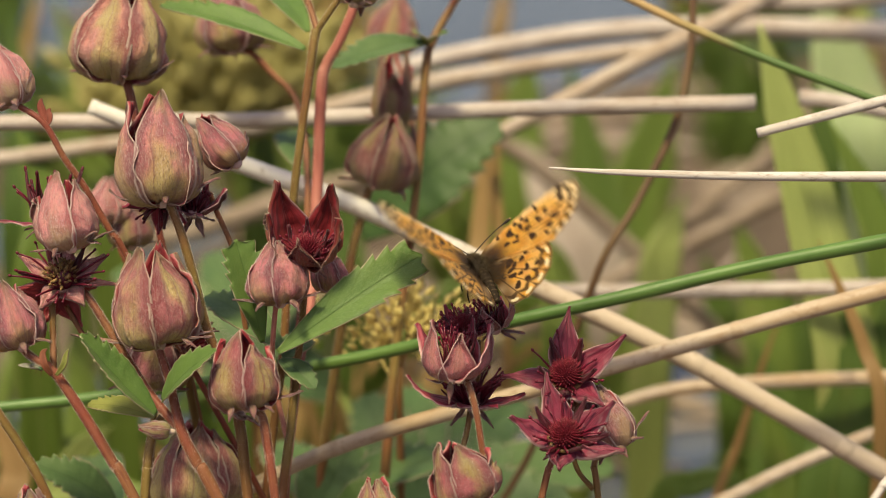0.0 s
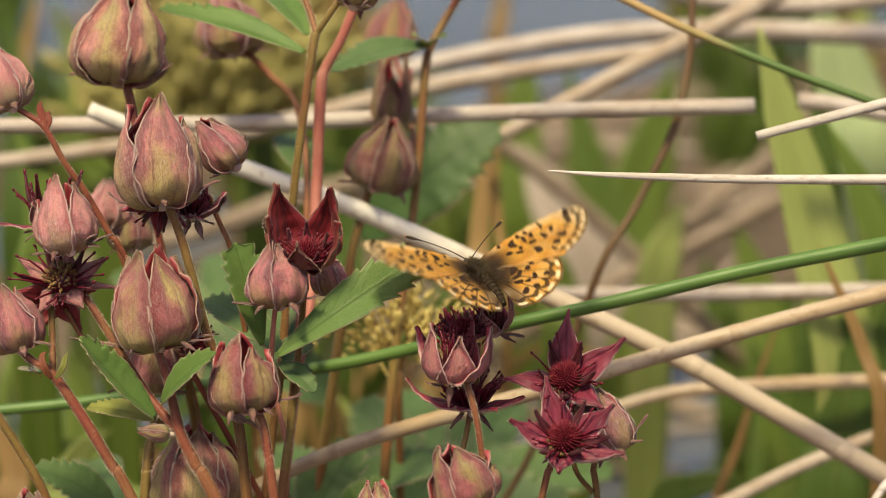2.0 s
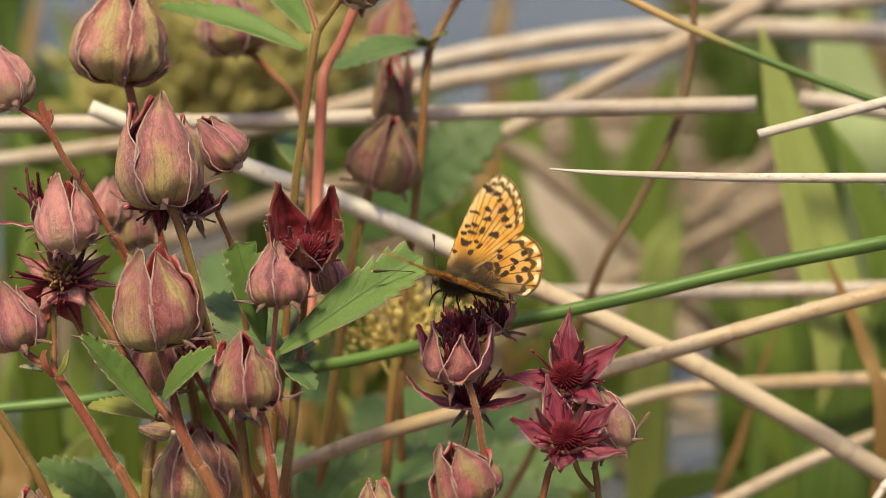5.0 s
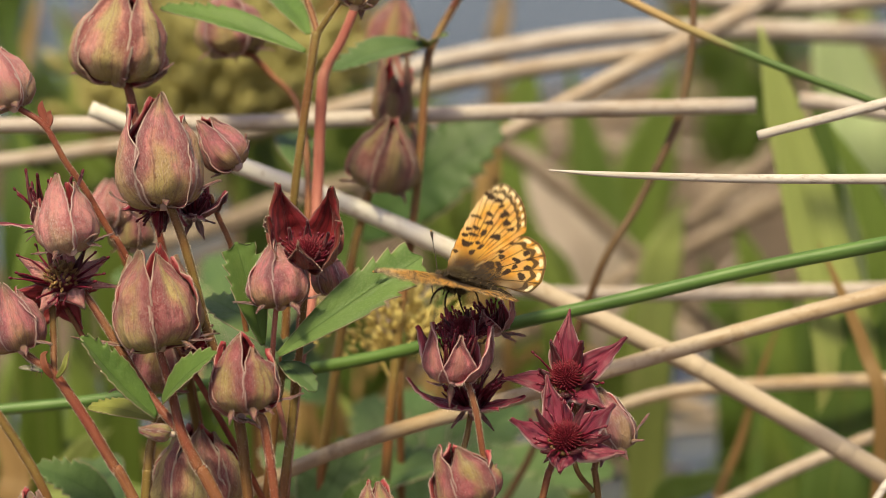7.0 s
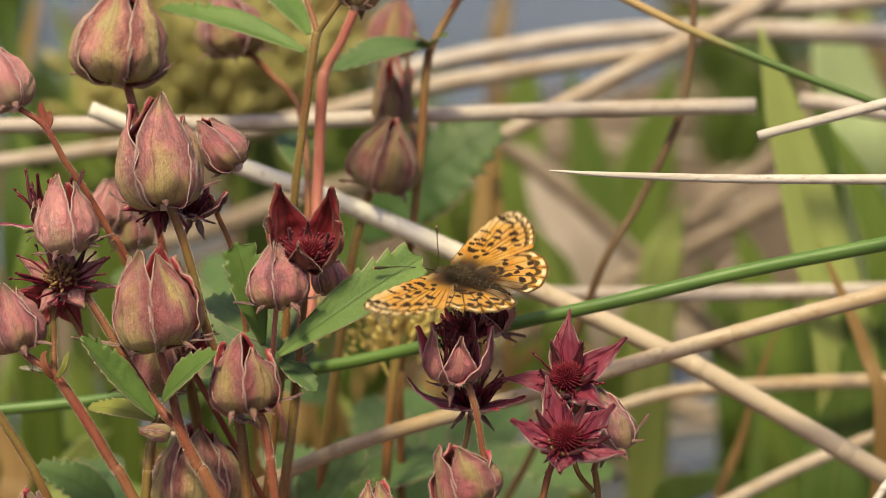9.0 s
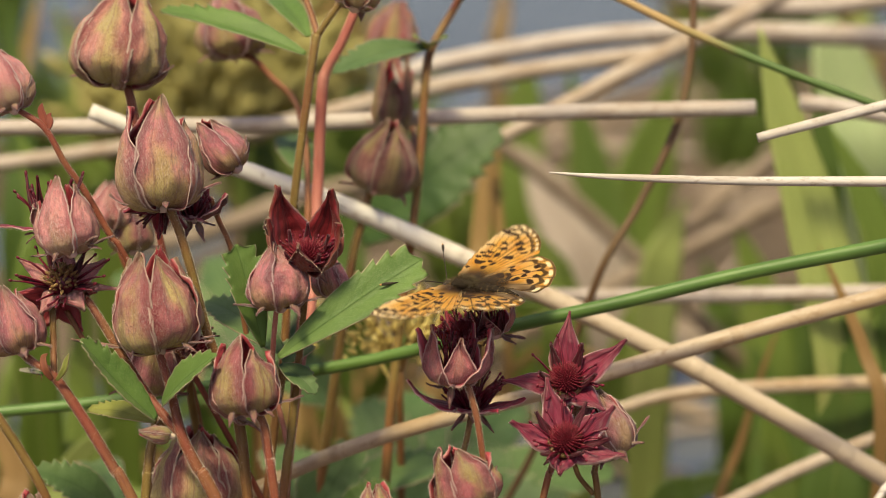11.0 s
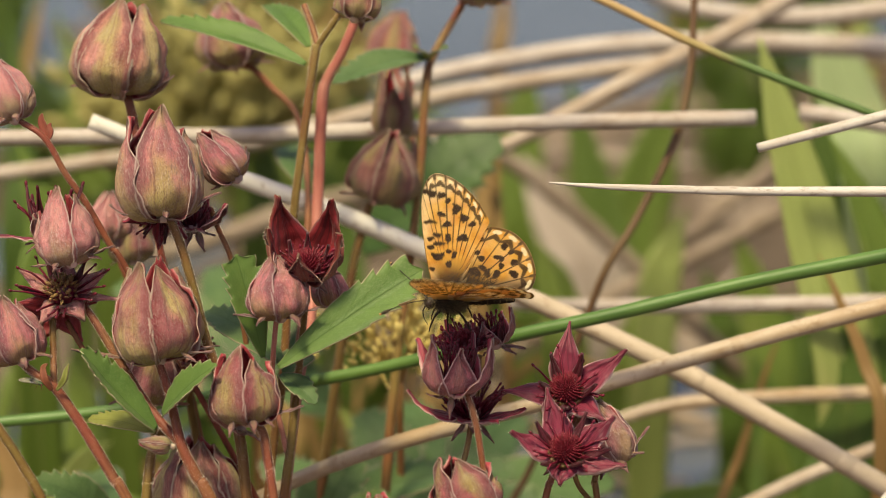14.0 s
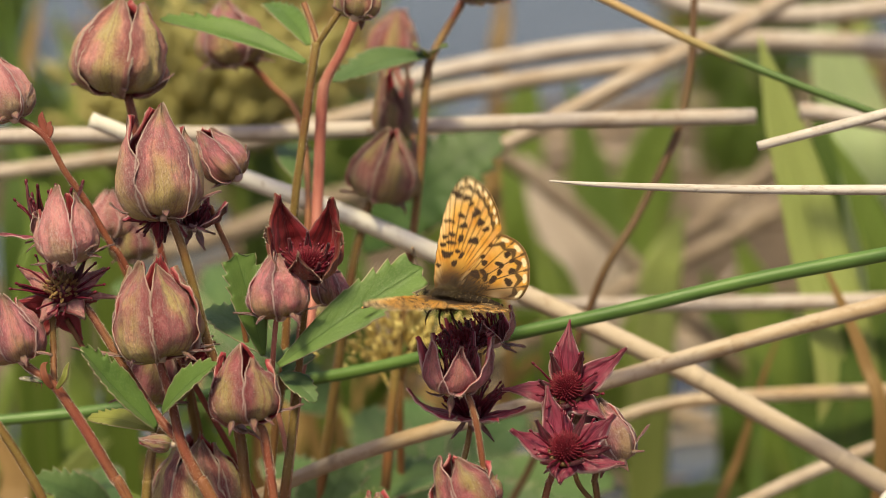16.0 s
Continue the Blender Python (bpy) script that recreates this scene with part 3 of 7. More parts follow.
def add_stamens(head, count, length, spread, r0, dome, rnd):
    """Stout filaments with dark anthers, each a part of its own."""
    for k in range(count):
        a = 2.4 * k + rnd.uniform(-0.2, 0.2)
        q = spread * (0.75 + 0.25 * (k + 0.5) / count if dome > 1.9 else math.sqrt((k + 0.5) / count)) * rnd.uniform(0.8, 1.15)
        way = Vector((math.cos(a) * q, math.sin(a) * q, rnd.uniform(0.75, 1.0))).normalized()
        foot = Vector((math.cos(a), math.sin(a), 0)) * max(r0, dome * 0.8) * 0.001 * min(1.0, 0.35 + q * 0.6) + Vector((0, 0, 0.0006))
        ln = length * 0.001 * rnd.uniform(0.75, 1.15)
        bow = Vector((rnd.uniform(-1, 1), rnd.uniform(-1, 1), 0.6)) * 0.0005
        tip = foot + way * ln
        bm = bmesh.new()
        add_tube(bm, [foot, foot + way * ln * 0.35 + bow * 0.8, foot + way * ln * 0.7 + bow, tip], [0.00027, 0.00023, 0.00019, 0.00016], 5)
        add_tube(bm, [tip - way * 0.0001, tip + way * 0.0001, tip + way * 0.0004, tip + way * 0.00062], [0.00016, 0.00028, 0.00027, 0.0001], 6)
        part("stamen", bm, MAT["stamen"], head)


def add_dome(head, dome, old, rnd):
    bm = bmesh.new()
    count = 80 if old else 190
    for k in range(count):
        a, q = 2.4 * k, math.sqrt(k / count)
        c = Vector((math.cos(a) * q * dome, math.sin(a) * q * dome, 1.4 + 0.95 * dome * math.sqrt(max(0.0, 1 - q * q)))) * 0.001
        way = (c - Vector((0, 0, 0.0002 * dome))).normalized()
        size = (0.00012 if old else 0.000085) * dome * rnd.uniform(0.75, 1.3)
        long_ = rnd.uniform(1.6, 3.0) if not old else rnd.uniform(0.3, 1.6)
        if old:
            way = (way + Vector((rnd.uniform(-0.6, 0.6), rnd.uniform(-0.6, 0.6), rnd.uniform(-0.4, 0.4)))).normalized()
            c = c + Vector((rnd.uniform(-1, 1), rnd.uniform(-1, 1), rnd.uniform(-1, 1))) * 0.0003
        add_tube(bm, [c - way * size, c + way * size * 0.6, c + way * size * 1.6, c + way * size * (1.6 + long_)], [size * 0.7, size * 0.95, size * 0.5, size * 0.34], 6)
    ob = part("carpel_dome", bm, MAT["pistil_old" if old else "pistil"], head, "knobbly cluster of carpels")
    ob["kind"] = "stuff"
    bm = bmesh.new()
    bmesh.ops.create_uvsphere(bm, u_segments=16, v_segments=10, radius=dome * 0.00096, matrix=Matrix.Translation((0, 0, 0.0013)) @ Matrix.Diagonal((1, 1, 0.93, 1)))
    part("receptacle", bm, MAT["stamen"], head)


def add_petals(head, petals, turn, seed, knob):
    """Small narrow dark petals inside the calyx: count, length, half width, rise."""
    count, length, width, rise = petals
    rnd = random.Random(seed + 900)
    for k in range(count):
        tilt = rise + rnd.uniform(-12, 12)
        ln = length * rnd.uniform(0.75, 1.1)
        grid = lobe_grid(rise_line(0.0014, ln * 0.001, [tilt - 15, tilt, tilt + 6, tilt + 12]), width * 0.001, seed + k, 0.0, 0.3, 0.5, 0.15, 7, 14)
        az = turn + 2 * math.pi * (k + 0.5 + rnd.uniform(-0.15, 0.15)) / count
        add_lobe(head, grid, az, MAT["petal"], None, "petal", 0.00022)
        if knob:
            bm = bmesh.new()
            a, b = grid[-1][3], (grid[-1][3] - grid[-3][3]).normalized()
            add_tube(bm, [a - b * 0.0005, a - b * 0.0002, a + b * 0.0003, a + b * 0.0006], [0.0002, 0.0003, 0.0003, 0.00014], 7)
            part("knob", bm, MAT["stamen"], head).matrix_local = Matrix.Rotation(az, 4, "Z")


def flower(parent, base, to, outside, inside, seed, lobes, bracts=(), petals=None, petal_knob=False, stamens=0, stamen_len=4.5, stamen_spread=0.8, dome=0.0, old=False, disc=False, r0=1.2, roll=0.0, down=650, name="flower", label=""):
    """An open head: each lobe has its turn about the axis, length, half width and rise. Millimetres."""
    rnd = random.Random(seed)
    head = head_of(parent, base, to, r0, MAT[outside], roll, name, label)
    grids, turns = [], []
    for k, (az, length, width, angles) in enumerate(lobes):
        line = rise_line((r0 * 0.8 + 0.06 * (k % 2)) * 0.001, length * 0.001, angles)
        grid = lobe_grid(line, width * 0.001, seed * 1.7 + k * 3.3, 0.0, 0.06, 0.2, 0.15)
        add_lobe(head, grid, radians(az), MAT[outside], MAT[inside])
        grids.append(grid)
        turns.append(radians(az))
    if down:
        add_down(head, grids, turns, down, rnd)
    add_bracts(head, bracts, (r0 * 1.15, -0.3), seed, rnd)
    if petals:
        add_petals(head, petals, radians(lobes[0][0]), seed, petal_knob)
    if stamens:
        add_stamens(head, stamens, stamen_len, stamen_spread, r0, dome, rnd)
    if disc:
        bm = bmesh.new()
        ring = [Vector((math.cos(k * 0.2618), math.sin(k * 0.2618), 0)) for k in range(25)]
        add_tube(bm, [q * dome * 0.00108 + Vector((0, 0, 0.0009)) for q in ring], [0.00045, 0.00045], 8, 0.2)
        part("nectar_disc", bm, MAT["disc"], head, "yellow-green nectar ring")
    if dome:
        add_dome(head, dome, old, rnd)
    return head


def leaflet(parent, base, tip, width, face, material, seed, fold=0.25, bend=0.08, teeth=11, name="leaflet", label="", twist=0.0, blunt=False):
    """A toothed leaflet from base to tip, its upper side towards face. Millimetres."""
    rnd = random.Random(seed)
    a, b = vec(base), vec(tip)
    along = b - a
    ln = along.length
    along.normalize()
    up = Vector(face) - along * Vector(face).dot(along)
    up.normalize()
    side = along.cross(up)
    nv, nu = teeth * 4 + 1, 9
    grid = []
    for j in range(nv):
        v = j / (nv - 1)
        base_w = math.sin(math.pi * min(1.0, 0.05 + 0.93 * v) ** 1.25) ** 0.62 if v < 1 else 0.0
        if blunt:
            base_w = (1 - (1 - min(1.0, 0.06 + v)) ** 1.5) * (1 - 0.35 * v ** 6) * (1 - max(0.0, (v - 0.93) / 0.07) ** 2 * 0.85)
        saw = ((j + 1) % 4) / 3
        bite = 0.012 + 0.24 * min(1.0, max(0.0, (v - 0.52) / 0.2))
        w = max(0.0004, width * 0.0005 * base_w * (1 - bite * (1 - saw)))
        lean = twist * v
        s_dir = side * math.cos(lean) + up * math.sin(lean)
        u_dir = up * math.cos(lean) - side * math.sin(lean)
        row = []
        for i in range(nu):
            s = 2 * i / (nu - 1) - 1
            sweep = 0.035 * ln * (saw - 0.5) * abs(s) ** 4 * bite * 4
            h = abs(s) * fold * w + bend * ln * (math.sin(v * math.pi) - 0.5 * v) + 0.05 * w * noise.noise(Vector((s * 2.0, v * 7, seed)))
            h += 0.025 * w * math.cos(v * math.pi * 2 * teeth * 0.8 - abs(s) * 4) * abs(s)
            row.append(a + along * (v * ln + sweep) + s_dir * s * w + u_dir * h)
        grid.append(row)
    bm = bmesh.new()
    add_sheet(bm, grid, 0.0002)
    return part(name, bm, material, parent, label)


def blade(name, points, width, face, material, parent=None, label="", fold=0.25, taper=(0.5, 0.9, 1.0, 0.9, 0.6, 0.03), twist=0.0, steps=8):
    """A strap-shaped leaf along a line. Millimetres."""
    line = curve_points([vec(p) for p in points], steps)
    n = len(line)
    grid = []
    for j in range(n):
        tan = (line[min(j + 1, n - 1)] - line[max(j - 1, 0)]).normalized()
        up = Vector(face) - tan * Vector(face).dot(tan)
        up.normalize()
        side = tan.cross(up)
        an = twist * j / (n - 1)
        side, up = side * math.cos(an) + up * math.sin(an), up * math.cos(an) - side * math.sin(an)
        w = width * 0.0005 * lerp_list(taper, j / (n - 1))
        grid.append([line[j] + side * s * w + up * abs(s) * fold * w for s in (-1, -0.5, 0, 0.5, 1)])
    bm = bmesh.new()
    add_sheet(bm, grid, 0.0003)
    return part(name, bm, material, parent, label)


def thing(name, label, category, base, group="", kind=""):
    """An empty at a thing's base that carries its parts."""
    ob = tagged(new(name), label, category, group, kind)
    ob.location = vec(base)
    return ob


def bud(parent, base, to, radius, material, seed, stretch=1.0, roll=0.0, height=None, az=None, tips=None, bracts=None, flare=0.12, leafy=5, stamens=0, stamen_len=4.0, stamen_spread=0.5, r0=1.2, down=900, name="bud", label=""):
    """A closed head whose lobes wrap an egg of that radius; tips: radius and height at which a lobe ends, as shares."""
    rnd = random.Random(seed)
    height = height or radius * 2.15 * stretch
    head = head_of(parent, base, to, r0, MAT[material], roll, name, label)
    grids, turns = [], []
    az = az or (0, 72, 144, 216, 288)
    order = sorted(x % 360 for x in az)
    for k, a in enumerate(az):
        i = order.index(a % 360)
        gap = max((order[(i + 1) % len(order)] - order[i]) % 360, (order[i] - order[i - 1]) % 360)
        rt, zt = (tips or {}).get(k, (flare * rnd.uniform(0.6, 1.4), rnd.uniform(0.93, 1.03)))
        full = 1 + 0.025 * (k % 2) + rnd.uniform(-0.02, 0.02)
        line = [(r0 * 0.7, 0), (0.66 * radius, 0.03 * height), (0.97 * radius * full, 0.17 * height), (1.01 * radius * full, 0.34 * height),
                ((0.83 + 0.12 * rt) * radius * full, 0.58 * height * min(1, zt + 0.1)), ((0.43 + 0.50 * rt) * radius, 0.79 * height * zt), ((0.17 + 0.76 * rt) * radius, 0.92 * height * zt), (rt * radius, zt * height)]
        grid = lobe_grid([(r * 0.001, z * 0.001) for r, z in line], radius * 0.00084, seed * 1.7 + k * 3.3, radians(gap * 0.56), 0.09, 0.09, 0.17)
        add_lobe(head, grid, radians(a), MAT[material], MAT["inner_rose"])
        grids.append(grid)
        turns.append(radians(a))
    if down:
        add_down(head, grids, turns, down, rnd)
    if bracts is None:
        bracts = [(360 * (k + 0.5 + rnd.uniform(-0.2, 0.2)) / max(leafy, 1), radius * rnd.uniform(0.35, 0.7), rnd.uniform(-50, 10), rnd.uniform(-30, 30)) for k in range(leafy)]
    add_bracts(head, bracts, (0.74 * radius, 0.06 * height), seed, rnd)
    if stamens:
        add_stamens(head, stamens, stamen_len, stamen_spread, r0, 0.0, rnd)
    return head


def stem(parent, points, width, material="stem_red", down=True, hairs=0, name="stem", label=""):
    """A stem through points; with down it runs on into the bog."""
    pts = [Vector(p) for p in points]
    radii = [w * 0.41 for w in width]
    if down:
        e, d = pts[-1], (pts[-1] - pts[-2]).normalized()
        fall = max(e.z + 14, 20)
        low = Vector((0, 0, -1))
        a = e + (d * 0.85 + low * 0.15) * fall * 0.3
        b = a + (d * 0.5 + low * 0.5) * fall * 0.3
        pts += [a, b, Vector((b.x + d.x * fall * 0.08, b.y, -14))]
        radii = radii + [radii[-1] * 1.05, radii[-1] * 1.1]
    ob = tube(name, pts, radii, MAT[material], parent, label)
    if hairs:
        hairs_on(pts, radii, hairs * 10, parent, 0.3, int(abs(points[0][0]) * 10) + 3, (len(points) - 1) / (len(pts) - 1))
    return ob


# ---- the bog: one uneven sheet of dead litter and mud, with pools between the tussocks ----
POOLS = [(45, 1150, 150), (15, 930, 70), (95, 392, 72), (150, 470, 45), (-170, 640, 60), (-260, 1000, 120), (330, 1500, 300), (-100, 1900, 500), (-120, 360, 60)]


def bog_height(x, y):
    h = 9 + 9 * noise.noise(Vector((x * 0.006, y * 0.006, 0.3))) + 4 * noise.noise(Vector((x * 0.03, y * 0.03, 1.7))) + 1.6 * noise.noise(Vector((x * 0.13, y * 0.13, 4.0)))
    for px, py, r in POOLS:
        q = math.hypot(x - px, (y - py) * 0.7) / r
        h -= 26 * max(0.0, 1 - q * q * 0.6)
    return h


def bog():
    m, t = blank("rotting litter and peat")
    geo = t.nodes.new("ShaderNodeTexCoord")
    n1 = noise_of(t, geo.outputs["Object"], 13.0, 5.0)
    n2 = noise_of(t, geo.outputs["Object"], 70.0, 5.0, 0.65)
    mp = node(t, "ShaderNodeMapping", Scale=(30, 240, 60), Rotation=(0, 0, 0.5))
    t.links.new(geo.outputs["Object"], mp.inputs["Vector"])
    fibre = noise_of(t, mp.outputs[0], 1.0, 4.0)
    c = mixed(t, ramp(t, n1, 0.35, 0.65), (0.06, 0.042, 0.03), (0.14, 0.10, 0.075))
    c = mixed(t, ramp(t, n2, 0.45, 0.7, 0, 0.8), c, (0.10, 0.075, 0.045))
    c = mixed(t, ramp(t, fibre, 0.52, 0.7, 0, 0.7), c, (0.22, 0.165, 0.12))
    finish(t, c, 0.85, maths(t, "ADD", n2, fibre), 0.8, 0.002, 0.0, None, 0.3)
    xs = [-40000, -9000, -3000, -1400] + [-800 + 16 * k for k in range(101)] + [1400, 3000, 9000, 40000]
    ys = [-9000, -3000, -1500, -900, -600] + [-400 + 18 * k for k in range(128)] + [2400, 3500, 6000, 12000, 40000]
    bm = bmesh.new()
    rows = [[bm.verts.new((x * 0.001, y * 0.001, bog_height(x, y) * 0.001)) for x in xs] for y in ys]
    for a, b in zip(rows, rows[1:]):
        for k in range(len(xs) - 1):
            bm.faces.new((a[k], a[k + 1], b[k + 1], b[k]))
    tagged(part("ground", bm, m), "brown sodden bog litter with mud between", "ground", kind="structure")
    m, t = blank("still pool water")
    geo = t.nodes.new("ShaderNodeTexCoord")
    n = noise_of(t, geo.outputs["Object"], 14.0, 2.0)
    tint = noise_of(t, geo.outputs["Object"], 5.0, 3.0)
    # blue-grey base colour raised to stand in for the mirrored sky
    c = mixed(t, tint, (0.085, 0.095, 0.115), (0.14, 0.155, 0.19))
    finish(t, c, 0.06, n, 0.12, 0.004, 0.0, None, 0.8)
    bm = bmesh.new()
    bm.faces.new([bm.verts.new(p) for p in ((-40, -9, 0), (40, -9, 0), (40, 40, 0), (-40, 40, 0))])
    tagged(part("water", bm, m), "still grey bog water with mirrored sky put into its colour", "water", kind="structure")


bog()


# ---- dead and living rushes lying across the plants ----
def straw(points, width, material="straw", label="", left_down=True, right_down=True, name="dry_rush", category="dry rush", group="dead rush stems", uneven=0.015):
    """A rush stem, left to right; ends that leave the view bend down to the bog."""
    pts = [Vector(p) for p in points]
    radii = [w / 2 for w in width] if isinstance(width, (list, tuple)) else [width / 2, width / 2]
    if right_down:
        e, d = pts[-1], (pts[-1] - pts[-2]).normalized()
        f = e.z + 8
        pts += [e + d * 45, Vector((e.x + d.x * (80 + f * 0.5), e.y + d.y * 60 + 6, e.z - f * 0.6)), Vector((e.x + d.x * (90 + f * 0.8), e.y + d.y * 70 + 8, -8))]
        radii = radii + [radii[-1]]
    if left_down:
        e, d = pts[0], (pts[0] - pts[1]).normalized()
        f = e.z + 8
        pts = [Vector((e.x + d.x * (90 + f * 0.8), e.y + d.y * 70 + 8, -8)), Vector((e.x + d.x * (80 + f * 0.5), e.y + d.y * 60 + 6, e.z - f * 0.6)), e + d * 45] + pts
        radii = [radii[0]] + radii
    ob = tube(name, pts, radii, MAT[material], None, "", 12, 7, uneven)
    if name == "dry_rush" and material != "straw_white":
        line = curve_points([q * 0.001 for q in pts], 7)
        for share in (0.36, 0.52, 0.66):
            i = int(share * (len(line) - 1))
            r = lerp_list(radii, i / (len(line) - 1)) * 0.001
            way = (line[i + 1] - line[i]).normalized()
            bm = bmesh.new()
            add_tube(bm, [line[i] - way * r * 0.9, line[i] - way * r * 0.3, line[i] + way * r * 0.3, line[i] + way * r * 0.9], [r * 0.98, r * 1.035, r * 1.035, r * 0.98], 12)
            part("node", bm, MAT[material], ob, "slightly swollen darker node")
    return tagged(ob, label, category, group)


straw([(18.8, 4.3, 213.3), (29.6, 4.1, 212.6), (51.6, 3.9, 211.9), (79.1, 3.8, 211.8)], (0.30, 1.40, 1.90, 2.20), "straw_white", "bleached rush stem tapering to a fine tip", left_down=False)
straw([(58.4, 23.6, 214.5), (69.8, 24.5, 217.3), (83.4, 27.5, 220.0)], (1.78, 1.99, 2.11), "straw_white", "bleached rush stem with a broken end", left_down=False)
straw([(-94.5, 74.6, 203.1), (-74.2, 74.7, 203.4), (-36.2, 74.8, 203.8), (13.8, 75.5, 205.9), (65.7, 75.9, 207.2)], (3.09, 3.45, 3.45, 3.33), "straw", "pale dry rush stem lying level behind the flowers", right_down=False)
straw([(-70.5, 54.3, 211.9), (-55.0, 54.3, 205.4), (-35.8, 54.1, 198.1), (-16.5, 53.8, 190.8), (18.0, 50.9, 175.4), (47.9, 46.5, 161.8), (70.9, 42.5, 149.7), (92.1, 40.6, 137.3)], (3.18, 3.88, 4.14, 4.49), "straw_pale_end", "long pale dry rush slanting across the plants", left_down=False)
straw([(-37.8, 19.8, 144.3), (-24.6, 21.7, 150.2), (-9.2, 22.4, 155.8), (19.3, 24.9, 163.3), (34.5, 25.4, 168.0), (60.6, 26.8, 175.6), (86.5, 27.9, 182.5)], (2.74, 3.07, 3.28, 3.37), "straw_warm", "tan dry rush stem with faint nodes")
straw([(15.1, 101.7, 157.0), (34.5, 101.4, 156.3), (67.0, 101.5, 156.5), (103.3, 101.8, 157.2)], (3.12, 3.63, 3.63), "straw", "pale dry rush stem lying level over the litter", left_down=False)
straw([(-14.2, 195.0, 185.4), (-0.6, 196.3, 189.3), (40.3, 198.4, 195.9), (78.2, 198.9, 197.3), (120.6, 198.4, 195.9)], (4.55, 5.45, 6.06), "straw", "thick pale dead reed stem far behind", left_down=False)
straw([(-113.1, 149.3, 174.1), (-94.8, 150.0, 176.3), (-74.4, 155.7, 177.6), (-50.8, 161.4, 179.1), (-26.6, 168.1, 183.3), (-3.5, 174.7, 187.6), (31.8, 181.4, 192.1), (61.3, 182.7, 195.8)], (3.66, 3.98, 4.97, 4.38), "straw_tan", "long tan dead reed stem far behind", right_down=False)
straw([(10.1, 150.7, 178.4), (27.6, 153.5, 187.0), (52.0, 162.3, 197.9), (74.0, 170.4, 206.6), (91.2, 173.5, 216.1)], (3.66, 4.78, 5.68), "straw_tan", "tan dead reed leaning behind", left_down=False)
straw([(38.3, 91.4, 131.8), (53.8, 92.7, 135.8), (79.6, 93.2, 137.5), (102.9, 93.5, 138.2)], (2.84, 3.36, 3.62), "straw_warm", "dull dry rush low over the water", left_down=False)
straw([(62.4, 72.9, 116.9), (77.5, 75.2, 123.9), (90.0, 76.8, 128.9), (101.4, 78.1, 133.1)], (3.02, 3.02), "straw_tan", "dull dry rush low over the water")
straw([(45.6, 214.6, 213.1), (68.8, 211.6, 204.0), (98.1, 210.8, 201.7), (125.8, 211.7, 204.3)], (4.63, 5.86), "straw", "broad dead reed far behind", left_down=False)
straw([(80.3, 105.5, 201.0), (84.6, 105.4, 200.6), (91.0, 105.0, 199.7), (103.7, 104.4, 197.6)], (3.81, 3.81), "straw", "pale dry rush behind the blades", left_down=False)
straw([(79.8, 316.1, 105.1), (92.1, 319.1, 114.1), (116.7, 325.3, 133.2)], (4.55, 4.93, 4.55), "straw_dull", "dull dead straw leaning out of the litter")
straw([(80.0, 285.8, 108.8), (95.4, 288.2, 116.1), (113.5, 291.1, 125.1)], (4.35, 4.90, 4.71), "straw_dull", "dull dead straw leaning out of the litter")
straw([(-78.7, 287.1, 112.6), (-64.2, 288.5, 117.1), (-47.9, 290.3, 122.6), (-26.1, 292.2, 128.5)], (5.44, 7.25, 5.44), "straw_dull", "tan dead reed lying low behind the flowers")
straw([(70.7, -36.9, 167.5), (72.5, -36.0, 170.0), (76.1, -34.7, 174.1)], (1.30, 1.49), "straw_white", "bleached rush stem near the lens")
straw([(-88.0, 28.3, 157.6), (-70.3, 28.8, 159.3), (-45.7, 28.0, 163.2), (-15.7, 25.8, 169.2), (12.4, 20.3, 178.4), (33.5, 18.0, 184.2), (57.3, 16.0, 190.9), (82.2, 11.8, 197.6)], (2.22, 2.41, 2.66, 2.80), "rush",
      "smooth living green rush bowed across the flowers", name="green_rush", category="rush", group="living rushes", uneven=0.02)
straw([(-12.0, 66.0, 255.0), (17.5, 60.9, 241.9), (34.9, 58.4, 234.0), (49.5, 56.2, 227.4), (68.6, 50.8, 220.4), (84.3, 47.0, 215.2), (94.9, 45.8, 211.6)], (1.68, 1.67, 1.44), "rush_brown",
      "thin rush, brown above and green below", left_down=False, name="green_rush", category="rush", group="living rushes", uneven=0.02)
straw([(53.8, 90.0, 234.2), (53.4, 87.7, 227.3), (52.7, 84.0, 215.8), (49.6, 79.5, 202.1), (41.6, 74.3, 186.1), (35.0, 71.0, 175.8), (29.9, 71.6, 161.5)], (1.56, 1.80, 1.68), "stalk_dead",
      "curved brown dead stalk", left_down=False, name="dead_stalk", category="stalk", group="dead stalks")


# ---- broad green blades behind ----
def reed(points, width, material="blade", label="upright green reed leaf behind the flowers", face=(0.1, -0.9, 0.3), fold=0.2, twist=0.0):
    """A blade, foot first; the foot runs on into the bog."""
    pts = [Vector(p) for p in points]
    e = pts[0]
    pts = [Vector((e.x, e.y + 5, -8)), Vector((e.x, e.y + 3, e.z * 0.5))] + pts
    ob = blade("reed_leaf", pts, width, face, MAT[material], None, "", fold, twist=twist)
    back = Vector(face).normalized() * -0.25
    tube("midrib", [q + back for q in pts], (width * 0.05, width * 0.05, width * 0.04, width * 0.012), MAT[material], ob, "", 6, 8, 0.0)
    return tagged(ob, label, "reed leaf", "reed leaves")


